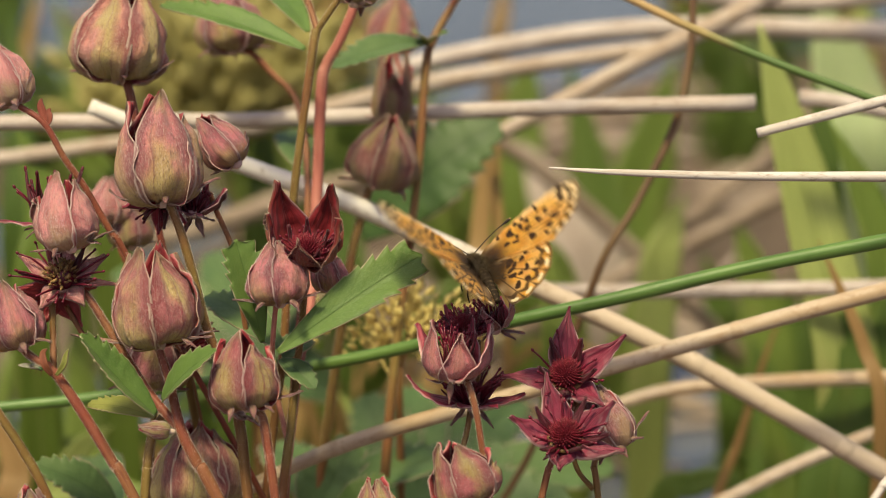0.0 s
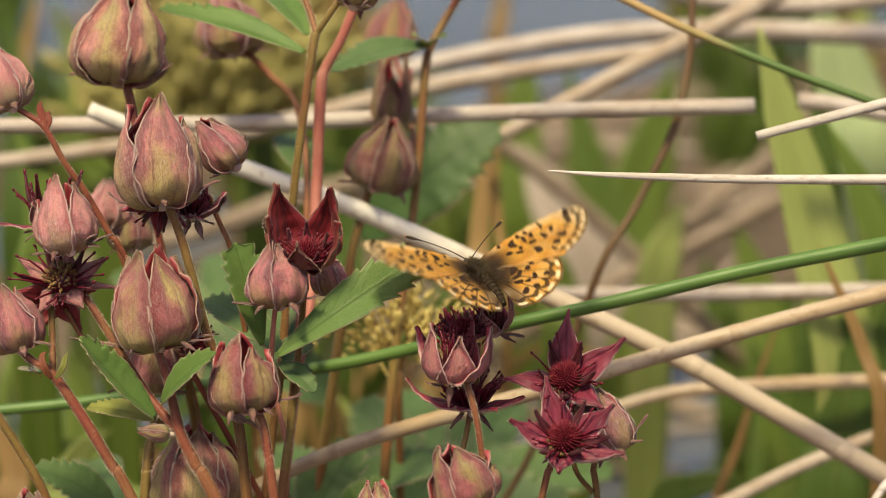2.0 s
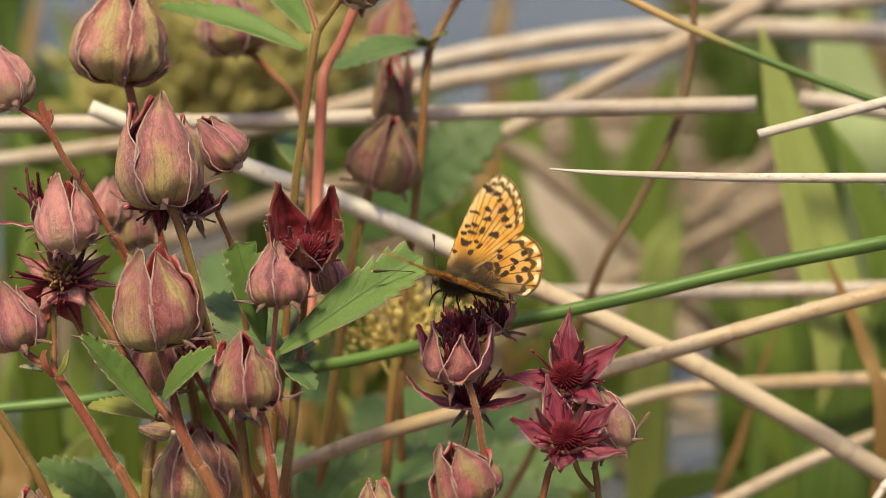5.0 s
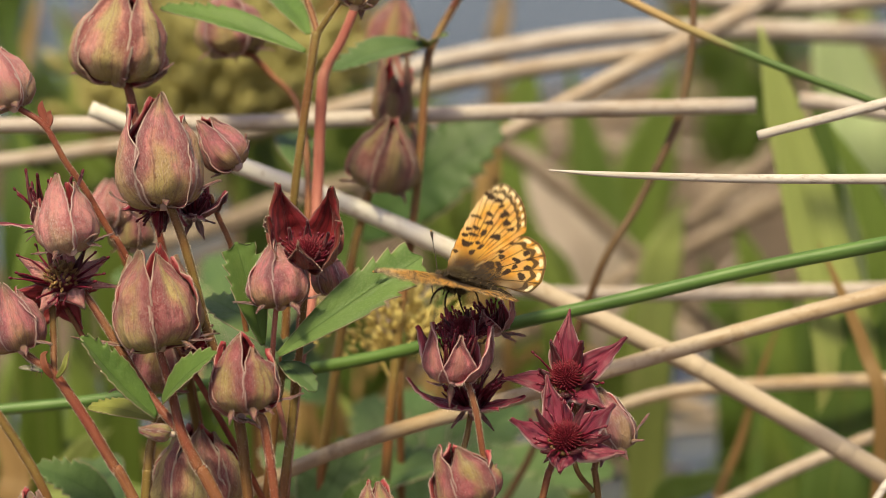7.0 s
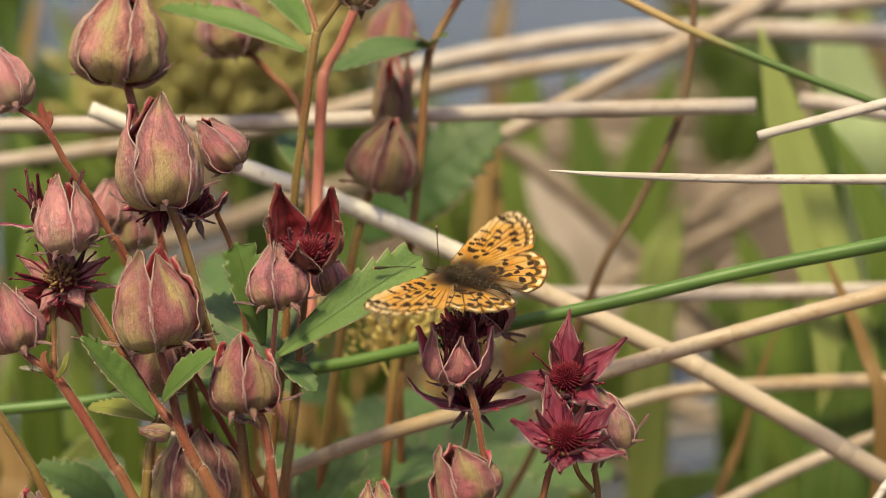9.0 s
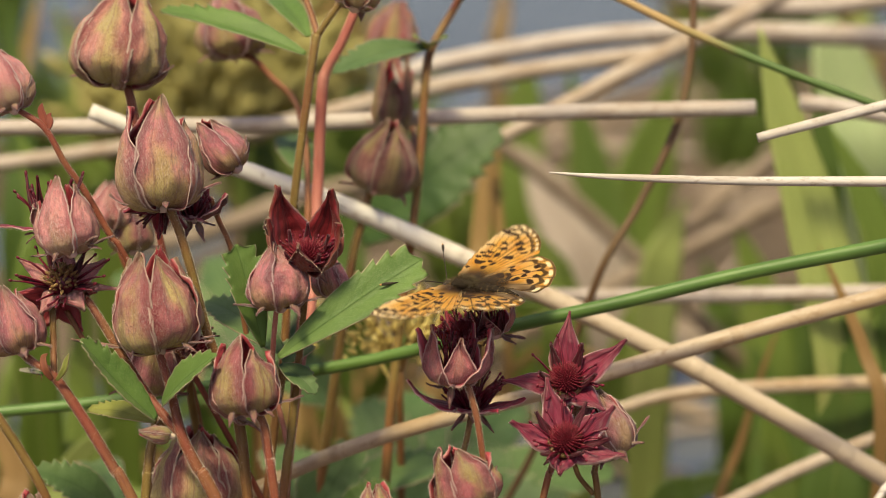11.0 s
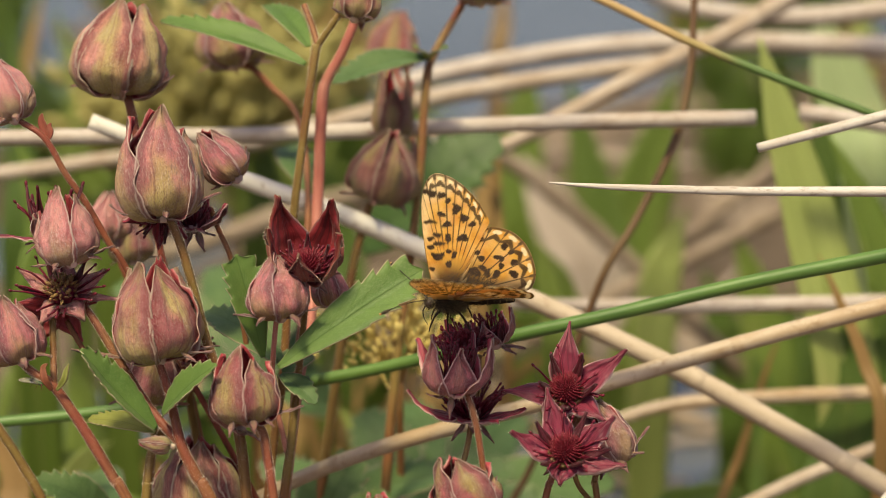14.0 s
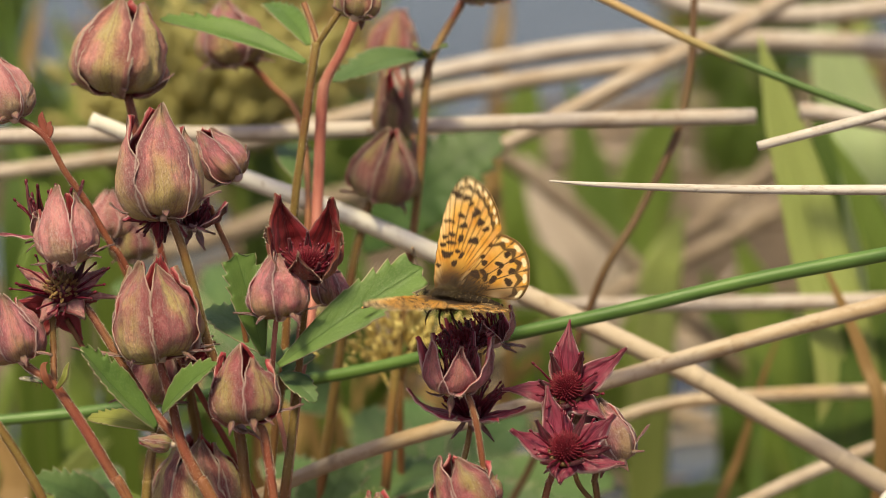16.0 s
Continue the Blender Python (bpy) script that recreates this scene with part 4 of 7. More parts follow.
REEDS = [
    ([(122.5, 240.0, 145.3), (120.0, 250.0, 163.4), (116.0, 256.0, 179.2), (110.3, 262.0, 195.0)], 27.0, "blade_pale_green", "broad pale green reed leaf blurred far behind"),
    ([(94.9, 103.5, 130.3), (86.9, 115.8, 168.1), (79.6, 124.0, 193.3), (74.3, 130.3, 212.8)], 15.90, "blade_light", "broad light-green reed leaf standing upright"),
    ([(96.5, 135.7, 132.4), (96.5, 147.5, 168.5), (93.7, 153.1, 185.9), (92.3, 155.7, 193.9)], 6.47, "blade_dark", "narrow dark-green reed leaf standing upright"),
    ([(111.2, 117.8, 109.6), (109.1, 130.6, 149.0), (102.9, 137.0, 168.7), (94.6, 142.6, 185.7)], 15.17, "blade", "broad light-green reed leaf leaning inwards"),
    ([(61.1, 345.2, 32.6), (58.1, 362.7, 86.6), (52.0, 372.1, 115.6), (44.9, 382.2, 146.5)], 22.33, "blade_dark", "deep-green reed leaf with shade put into its colour"),
    ([(46.0, 300.0, 30.0), (58.0, 297.0, 58.0), (68.6, 302.6, 86.1), (74.3, 308.4, 103.9), (80.8, 312.5, 116.4)], 15.00, "blade", "upright green reed leaf behind the flowers"),
    ([(65.2, 391.6, 13.8), (69.5, 408.4, 65.3), (79.3, 420.4, 102.3), (89.0, 431.1, 135.3)], 36.82, "blade", "broad green reed leaf leaning outwards"),
    ([(48.0, 348.5, 14.0), (61.2, 344.3, 50.2), (51.1, 348.5, 82.6), (42.1, 354.5, 97.5), (34.8, 360.5, 109.4), (28.3, 366.5, 120.3)], 27.0, "blade_pale", "broad bleached dead leaf drooping in the litter"),
    ([(62.0, 233.0, 90.0), (64.6, 238.0, 117.4), (67.6, 241.0, 126.2), (71.2, 244.0, 135.4)], 14.0, "blade_light", "light-green reed leaf standing in the litter"),
    ([(37.0, 221.0, 98.0), (33.0, 223.0, 119.0), (29.7, 225.0, 126.1), (25.6, 227.0, 133.7)], 12.0, "blade", "green reed leaf before a bleached dead one"),
    ([(158.5, 400.8, 74.5), (157.4, 412.7, 111.1), (156.3, 422.0, 139.6), (161.7, 431.2, 168.0)], 23.52, "blade_light", "pale green reed leaf far behind"),
    ([(106.0, 270.8, 62.6), (103.0, 278.1, 85.0), (99.5, 283.1, 100.6), (94.0, 288.2, 116.1)], 17.23, "blade", "upright green reed leaf behind the flowers"),
    ([(117.8, 284.8, 40.9), (115.4, 292.3, 64.0), (113.5, 296.9, 78.2), (114.7, 301.5, 92.4)], 20.54, "blade_dark", "deep-green reed leaf with shade put into its colour"),
    ([(99.7, 296.3, 44.1), (96.2, 303.4, 65.8), (92.1, 308.6, 82.0), (87.3, 313.0, 95.5)], 16.10, "blade_dark", "deep-green reed leaf with shade put into its colour"),
    ([(27.2, 115.3, 134.2), (26.5, 119.5, 147.1), (24.5, 122.4, 156.1), (23.1, 124.9, 163.8)], 8.11, "blade", "short green reed leaf among the straws"),
    ([(16.6, 146.9, 134.3), (14.5, 154.0, 156.1), (13.8, 158.4, 169.8), (13.8, 165.9, 193.0)], 2.6, "blade_rust", "rusty dead reed leaf among green ones"),
    ([(8.7, 146.9, 134.3), (9.5, 153.1, 153.4), (10.9, 158.4, 169.8), (12.3, 162.8, 183.4)], 5.73, "blade_rust", "rusty dead reed leaf among green ones"),
    ([(96.5, 73.3, 134.5), (92.8, 78.7, 151.0), (87.8, 82.6, 162.8), (82.8, 86.0, 173.5)], 3.23, "blade_rust", "yellow-brown dead leaf bent over"),
    ([(64.4, 103.2, 96.9), (71.1, 109.5, 116.2), (76.5, 114.9, 132.9), (81.3, 118.7, 144.5)], 2.43, "blade_rust", "thin rusty dead leaf over the water"),
    ([(94.3, 184.6, 56.3), (94.3, 191.5, 77.5), (91.9, 196.5, 92.7), (87.2, 201.4, 107.9)], 17.56, "blade_dark", "deep-green reed leaf over water"),
    ([(114.3, 184.6, 56.3), (114.3, 191.5, 77.5), (117.5, 196.5, 92.7), (123.9, 201.4, 107.9)], 19.16, "blade_dark", "deep-green reed leaf over water"),
    ([(105.0, 206.9, 60.1), (106.6, 215.0, 85.2), (108.3, 220.1, 100.9), (105.0, 224.2, 113.4)], 13.20, "blade_dark", "deep-green reed leaf with shade put into its colour"),
    ([(90.5, 92.3, 102.2), (93.2, 99.2, 123.5), (94.5, 104.1, 138.6), (93.2, 107.8, 149.9)], 17.16, "blade_dark", "dark green reed leaf standing over water"),
    ([(105.5, 94.1, 101.3), (103.5, 101.1, 122.7), (102.2, 106.0, 137.8), (104.8, 110.5, 151.7)], 15.90, "blade_dark", "dark green reed leaf standing over water"),
    ([(85.2, 121.4, 88.2), (83.8, 125.3, 100.3), (81.7, 128.8, 111.0), (79.6, 131.8, 120.3)], 9.85, "blade", "green reed leaf standing over the water"),
    ([(54.3, 122.7, 92.2), (62.7, 124.4, 97.6), (71.2, 124.9, 98.9), (78.2, 123.6, 94.9)], 7.03, "blade_dark", "green reed leaf bent to the water"),
    ([(-107.5, 121.4, 88.2), (-106.1, 125.3, 100.3), (-108.9, 127.9, 108.3), (-114.5, 130.5, 116.3)], 8.44, "blade_rust", "orange-brown dead leaf near the water"),
    ([(-91.6, 112.3, 92.6), (-93.0, 115.3, 101.8), (-87.5, 118.3, 111.0), (-80.6, 119.5, 114.9)], 8.28, "blade_light", "yellow-green reed leaf bent over"),
    ([(-21.0, 139.6, 79.5), (-18.1, 143.2, 90.6), (-21.0, 147.3, 103.1), (-26.9, 150.0, 111.5)], 10.23, "blade_light", "yellow-green reed leaf deep among stems"),
    ([(-141.4, 308.4, 103.9), (-139.5, 318.3, 134.3), (-142.4, 327.0, 161.0), (-145.2, 335.1, 186.0)], 11.25, "blade_dark", "green reed leaf behind the buds"),
    ([(-153.1, 376.5, 129.1), (-150.0, 382.8, 148.4), (-147.0, 387.2, 161.9), (-143.9, 391.6, 175.4)], 5.28, "blade_rust", "yellow dead reed leaf standing upright"),
    ([(-139.5, 406.8, 99.4), (-137.4, 413.4, 119.7), (-139.5, 420.0, 140.0), (-145.9, 426.6, 160.3)], 12.80, "blade", "green reed leaf behind the buds"),
    ([(-101.8, 137.5, 137.7), (-99.0, 144.4, 159.1), (-101.8, 148.8, 172.5), (-106.1, 151.8, 181.9)], 11.25, "blade", "green reed leaf behind the buds"),
    ([(-83.7, 153.1, 153.4), (-85.2, 157.1, 165.7), (-90.9, 159.3, 172.5), (-99.5, 160.6, 176.6)], 10.04, "blade", "green reed leaf behind the buds"),
    ([(-31.6, 320.6, 79.8), (-33.5, 326.5, 98.2), (-37.4, 331.9, 114.7), (-43.2, 336.6, 129.3)], 13.49, "blade_dark", "deep-green reed leaf behind the stems"),
    ([(-64.1, 344.6, 92.4), (-62.1, 350.7, 111.2), (-64.1, 355.6, 126.3), (-68.1, 359.3, 137.6)], 13.85, "blade", "upright green reed leaf behind the flowers"),
    ([(31.9, 418.4, 73.5), (29.7, 428.5, 104.6), (31.9, 435.3, 125.4), (36.3, 437.3, 131.7)], 19.66, "blade", "upright green reed leaf behind the flowers"),
    ([(24.4, 570.5, 111.2), (26.5, 574.4, 123.4), (27.0, 578.4, 135.5), (27.5, 582.3, 147.6)], 8.65, "blade_rust", "pinkish dead reed leaf near the water"),
    ([(-70.7, 138.7, 76.8), (-85.3, 141.9, 86.5), (-95.5, 145.5, 97.6), (-108.7, 143.7, 92.0)], 11.69, "blade", "green leaf bent down to the water"),
    ([(-54.2, 156.5, 99.2), (-52.7, 161.6, 114.8), (-54.2, 165.7, 127.5), (-57.1, 169.4, 138.9)], 8.93, "blade_dark", "deep-green reed leaf behind the stems"),
    ([(-96.1, 157.8, 70.8), (-94.5, 163.0, 86.7), (-96.1, 168.6, 104.0), (-100.6, 172.3, 115.5)], 16.67, "blade", "upright green reed leaf behind the flowers"),
]
for pts, width, material, label in REEDS:
    reed(pts, width, material, label, twist=random.Random(width + pts[0][0]).uniform(-0.5, 0.5))


# ---- grass tufts filling the ground behind ----
def tuft(x, y, height, count, material, seed, label):
    """A tussock of narrow blades leaning all ways."""
    rnd = random.Random(seed)
    g = thing("grass_tuft", label, "grass", (x, y, 0), "grass tufts behind")
    bm = bmesh.new()
    for _ in range(count):
        a = rnd.uniform(0, 2 * math.pi)
        out = Vector((math.cos(a), math.sin(a), 0))
        h = height * rnd.uniform(0.5, 1.1)
        reach = h * rnd.uniform(0.1, 0.7)
        foot = Vector((x, y, -6)) + out * rnd.uniform(0, 14)
        line = curve_points([q * 0.001 for q in (foot, foot + out * reach * 0.25 + Vector((0, 0, h * 0.55)), foot + out * reach * 0.65 + Vector((0, 0, h * 0.9)), foot + out * reach * 1.1 + Vector((0, 0, h * rnd.uniform(0.75, 1.05))))], 4)
        face = Vector((rnd.uniform(-0.6, 0.6), -1, 0.3))
        w = rnd.uniform(1.5, 4.5) * 0.001
        grid = []
        for j, p in enumerate(line):
            tan = (line[min(j + 1, len(line) - 1)] - line[max(j - 1, 0)]).normalized()
            side = tan.cross(face).normalized()
            s = j / (len(line) - 1)
            ww = w * (0.6 + 0.8 * s - 1.38 * s * s)
            grid.append([p - side * ww, p + tan.cross(side) * ww * 0.3, p + side * ww])
        add_sheet(bm, grid, 0.0002)
    ob = part("grass", bm, MAT[material], g)
    ob["kind"] = "stuff"


rnd = random.Random(77)
made = 0
for k in range(400):
    x, y = rnd.uniform(-330, 330), rnd.uniform(150, 1150)
    wide = (y + 351) * 0.2126
    if abs(x) > wide * 1.15 + 15:
        continue
    if 25 < x < 205 and 380 < y < 730 or -15 < x < 130 and y > 650 or 55 < x < 145 and 250 < y < 430 or x > 0 and y < 230:
        continue
    made += 1
    if made > 46:
        break
    kind = rnd.choice(("blade", "blade", "blade_dark", "blade_dark", "blade_rust"))
    tuft(x, y, rnd.uniform(55, 120), 30, kind, k, {"blade": "tuft of yellow-green bog grass", "blade_dark": "tuft of deep-green bog grass", "blade_rust": "tuft of rusty dead bog grass"}[kind])


# ---- dead straws lying in the litter ----
def litter():
    rnd = random.Random(31)
    for k in range(70):
        x, y = rnd.uniform(-60, 260), rnd.uniform(330, 900)
        a = rnd.choice((0.5, 0.9, 0.2, 2.6)) + rnd.uniform(-0.35, 0.35)
        ln = rnd.uniform(50, 130)
        w = Vector((math.cos(a), math.sin(a), 0)) * ln * 0.5
        c = Vector((x, y, 0))
        pts = []
        for q in (-1, -0.3, 0.4, 1):
            g = c + w * q + Vector((rnd.uniform(-3, 3), rnd.uniform(-3, 3), 0))
            g.z = max(bog_height(g.x, g.y), 0) + 1.5 + rnd.uniform(0, 2.5)
            pts.append(g)
        r = rnd.uniform(1.0, 2.6)
        ob = tube("dead_straw", pts, (r, r, r * 0.8), MAT[rnd.choice(("straw_dull", "straw_tan", "straw_dull"))], None, "", 7, 4, 0.03)
        tagged(ob, "fallen dead straw lying in the bog litter", "straw", "fallen straws in the litter")


litter()
for a, b, r in (((118.0, 661.1, 6.0), (190.3, 775.4, 10.0), 3.6), ((108.1, 580.2, 6.0), (184.5, 708.6, 10.0), 4.2), ((64.6, 565.4, 6.0), (88.0, 594.6, 8.0), 3.4), ((142.4, 758.0, 6.0), (184.0, 830.8, 8.0), 3.0)):
    m = tuple((p + q) / 2 for p, q in zip(a, b))
    tagged(tube("dead_straw", [a, m, b], (r, r, r * 0.8), MAT["straw_tan"], None, "", 8, 5, 0.03), "fallen dead straw lying in the bog litter", "straw", "fallen straws in the litter")


# ---- bog cinquefoil ----
GROUP = "bog cinquefoil plants"


def plant(label, base):
    return thing("bog_cinquefoil", label, "flower", (base[0], base[1], 0), GROUP)


TOWARDS = (0.0, -0.95, 0.31)

# big olive-pink bud standing behind the first row
p = plant("bog cinquefoil stem with one fat olive-pink bud", (-53.3, 22.8, 189.3))
bud(p, (-61.6, 33.4, 222.3), (-60.7, 36.4, 231.8), 8.3, "sepal_olive", 11, height=17.8, az=(-18, 58, 130, 205, -88), tips={0: (0.06, 1.0), 1: (0.42, 0.97), 4: (0.1, 0.95)}, bracts=((80, 5.1, 35, 10), (-85, 2.3, -5, 0), (20, 1.3, -40, 0), ))
stem(p, [(-59.6, 33.4, 221.8), (-58.1, 31.4, 215.7), (-55.7, 27.4, 203.5), (-52.4, 23.8, 189.0)], (2.14, 2.14, 1.60), hairs=120)

# small pink bud on a leaning stalk
p = plant("bog cinquefoil stalk with a pink nodding bud", (-56.7, 10.5, 193.4))
bud(p, (-77.4, 15.6, 221.9), (-81.0, 18.4, 230.8), 4.5, "sepal_pink", 12, height=12.7, az=(10, 82, 154, 226, -62), tips={0: (0.1, 1.0)}, bracts=((75, 3.9, 60, -10), (-20, 2.0, -30, 0), (20, 1.8, -50, 0), ))
stem(p, [(-77.2, 15.6, 222.1), (-72.1, 14.5, 218.8), (-68.5, 13.5, 212.4), (-65.1, 12.9, 207.3), (-60.1, 11.1, 198.7), (-56.6, 10.3, 193.0)], (1.30, 1.40, 1.50, 1.40), hairs=150)
blade("bract", [(-71.9, 14.4, 218.4), (-72.3, 15.1, 220.5), (-72.7, 15.5, 221.9), (-72.5, 15.9, 223.1)], 1.4, TOWARDS, MAT["stem_red"], p)
blade("bract", [(-71.5, 14.4, 218.4), (-71.1, 14.8, 219.8), (-71.3, 15.2, 220.7), (-70.9, 15.4, 221.4)], 1.2, TOWARDS, MAT["stem_red"], p)

# cluster of the tall two-pointed bud
p = plant("bog cinquefoil with tall pointed bud and dark open flower", (-34.7, -10.9, 156.8))
bud(p, (-49.6, 2.5, 207.3), (-50.3, 5.5, 216.8), 7.3, "sepal_tall", 13, height=19.5, az=(18, -66, 92, 165, -130), tips={0: (0.24, 1.02), 1: (0.66, 0.93), 2: (0.62, 0.8)}, bracts=((95, 5.2, 35, -30), (-95, 4.4, 50, 40), (-70, 3.8, 15, 50), (15, 1.4, -60, 0), ))
bud(p, (-37.1, 11.0, 212.2), (-43.5, 13.3, 219.5), 3.9, "sepal_rose", 14, height=10.7, az=(0, 72, 144, 216, 288), tips={1: (0.5, 0.9)}, bracts=((70, 2.6, 20, 30), (100, 3.1, 55, 0), (-60, 2.0, 20, 0), ))
flower(p, (-44.7, 7.7, 203.7), (-43.3, 9.3, 213.5), "sepal_dark", "inner_dark", 15, [(72, 7.6, 2.5, (10, 30, 52, 62, 70, 76)), (-80, 6.8, 2.2, (10, 25, 40, 48, 44)), (165, 7.0, 2.2, (10, 40, 60, 70, 74)), (10, 3.8, 2.0, (0, 10, 20, 30)), (-140, 6.4, 2.2, (10, 40, 60, 66, 66))], bracts=((-30, 3.0, -72, 0), (40, 3.5, -52, 0), (88, 2.2, -8, 0), ), stamens=18, stamen_len=4.2, stamen_spread=0.7, petals=(4, 5.0, 0.6, 60))
flower(p, (-50.7, 8.5, 206.7), (-52.9, 3.4, 204.1), "sepal_dark", "inner_dark", 16, [(a, 6.5, 2.4, STAR) for a in (0, 72, 144, 216, 288)], stamens=10, petals=(5, 4.5, 0.5, 50))
stem(p, [(-48.4, 2.4, 207.5), (-46.3, 1.6, 201.7), (-44.1, 0.1, 193.7), (-42.5, -1.2, 186.7), (-41.1, -2.5, 182.7), (-38.3, -4.0, 174.8), (-36.4, -5.8, 169.1), (-34.8, -10.1, 156.1)], (1.90, 2.00, 2.20, 2.40), "stem_brown", hairs=420)
stem(p, [(-42.1, 10.6, 206.9), (-40.8, 10.4, 203.0), (-38.4, 9.5, 197.0), (-37.1, 8.9, 188.5)], (1.20, 1.20), hairs=80)

# pink half-open bud over an old flower
p = plant("bog cinquefoil with pink half-open bud and spent flower", (-55.2, -11.8, 157.2))
bud(p, (-65.3, -2.1, 200.4), (-67.4, 0.9, 209.7), 4.9, "sepal_pink", 17, height=13.0, az=(-14, 66, 150, 220, -88), tips={0: (0.1, 1.03), 1: (0.72, 0.9), 4: (0.8, 0.78), 2: (0.5, 0.92)}, bracts=((85, 4.2, 10, 0), (60, 3.0, 25, -20), (70, 2.4, -25, 0), (-80, 3.0, 0, 20), (-30, 2.0, -50, 0), ))
flower(p, (-70.7, 5.0, 202.6), (-70.7, 8.0, 212.1), "sepal_pink", "inner_dark", 18, [(-92, 8.6, 1.9, (0, 6, 8, 4, -2)), (-20, 6.0, 2.2, (20, 50, 60, 55)), (90, 6.0, 2.0, (20, 50, 60, 55)), (170, 8.0, 2.2, (20, 60, 70, 75)), (-150, 7.5, 2.2, (20, 50, 65, 70))], bracts=((-75, 2.4, -15, 0), (-60, 3.0, -40, 0), ), stamens=16, stamen_len=7.2, stamen_spread=0.75, petals=(6, 10.5, 0.8, 66), petal_knob=True)
flower(p, (-67.9, 1.7, 193.0), (-68.1, -3.9, 201.3), "sepal_rose", "sepal_pink", 19, [(176, 7.6, 2.4, (22, 34, 36, 34, 36)), (112, 8.0, 2.9, (18, 24, 24, 22, 22)), (82, 10.6, 0.9, (8, 8, 2, 0, 2)), (-118, 8.4, 2.4, (16, 20, 18, 14, 10)), (38, 6.6, 2.6, (14, 14, 4, -10)), (-30, 6.4, 2.4, (14, 10, 0, -14))], bracts=((-80, 2.4, -10, 0), (70, 2.2, -20, 0), ), stamens=14, stamen_len=7.0, stamen_spread=1.7, petals=(5, 8.0, 0.75, 34), petal_knob=True, old=True, dome=2.7)
flower(p, (-69.5, 3.2, 190.5), (-67.5, -5.6, 189.4), "sepal_rose", "inner_rose", 20, [(a, 7.0, 2.6, STAR) for a in (0, 72, 144, 216, 288)])
bud(p, (-74.3, -5.5, 183.2), (-77.5, -2.6, 192.2), 5.0, "sepal_rose", 21, height=11.9, az=(20, 92, 164, 236, -52), tips={0: (0.1, 1.0), 1: (0.4, 0.9)}, bracts=((60, 3.6, -20, -10), (20, 2.4, -50, 0), ))
stem(p, [(-69.7, -0.2, 189.6), (-69.3, -3.0, 184.2), (-68.8, -6.8, 179.2)], (1.40, 1.50), "stem_brown", down=False, hairs=80)
stem(p, [(-75.0, -5.4, 183.4), (-72.2, -6.1, 181.1), (-68.8, -6.8, 179.0), (-63.4, -9.2, 171.6), (-58.4, -11.8, 163.8), (-54.6, -13.7, 157.8)], (1.40, 2.00, 2.30, 2.40), hairs=350)
stem(p, [(-67.7, 2.4, 188.1), (-65.4, 1.2, 184.2), (-64.4, 0.7, 182.8)], (1.10, 1.10), down=False)
blade("bract", [(-68.8, -8.9, 179.1), (-69.8, -9.3, 181.2), (-70.2, -8.6, 183.1), (-69.4, -8.4, 183.9)], 1.2, TOWARDS, MAT["stem_red"], p)
blade("bract", [(-68.0, -8.9, 179.1), (-66.6, -9.3, 181.2), (-66.2, -8.8, 182.6), (-65.7, -8.4, 183.9)], 1.0, TOWARDS, MAT["leaf_yellow"], p)

# fat bud with the strong forked stem
p = plant("bog cinquefoil with a fat ribbed bud on a strong forked stem", (-39.7, -15.5, 158.9))
bud(p, (-49.7, -7.2, 184.1), (-50.8, -4.2, 193.6), 7.4, "sepal_striped", 22, height=17.2, az=(-34, 42, 108, 178, -104), tips={0: (0.28, 1.0), 1: (0.22, 0.95), 2: (0.5, 0.92), 3: (0.2, 1.04), 4: (0.5, 0.97)}, bracts=((88, 4.6, 8, -12), (70, 4.4, -4, 5), (55, 3.4, -28, -10), (-90, 9.1, 14, 6), (-40, 1.8, -40, 0), ))
stem(p, [(-50.2, -7.2, 184.4), (-48.1, -9.2, 178.0), (-45.9, -12.8, 170.4), (-43.0, -14.6, 164.7), (-39.5, -16.5, 159.0)], (1.70, 2.00, 2.60, 2.80), hairs=320)
stem(p, [(-64.1, 1.3, 191.2), (-61.7, -0.6, 188.4), (-57.2, -3.7, 182.1), (-51.9, -8.0, 175.4), (-45.9, -12.0, 169.7)], (1.40, 1.80, 1.90, 2.00), down=False, hairs=300)
leaflet(p, (-50.3, -12.9, 173.3), (-62.6, -14.2, 188.6), 7.0, (0.55, -0.35, 0.75), MAT["leaf"], 31, fold=0.5, bend=-0.03)
leaflet(p, (-49.1, -12.1, 175.7), (-39.1, -16.8, 187.1), 6.2, (-0.5, -0.5, 0.8), MAT["leaf"], 32, fold=0.4, bend=0.05, teeth=8)
leaflet(p, (-50.9, -9.3, 171.4), (-63.6, -4.8, 172.3), 4.2, (0.1, -0.5, 0.9), MAT["leaf_yellow"], 33, fold=0.3)
bud(p, (-47.6, -15.6, 171.3), (-52.7, -17.2, 172.6), 1.5, "sepal_olive", 34, height=5.4, r0=0.6, leafy=0, down=60)
stem(p, [(-49.7, -5.4, 170.5), (-51.8, -7.6, 167.1), (-52.5, -10.2, 162.2), (-53.0, -12.0, 156.5)], (1.90, 2.00), "stem_brown", hairs=80)

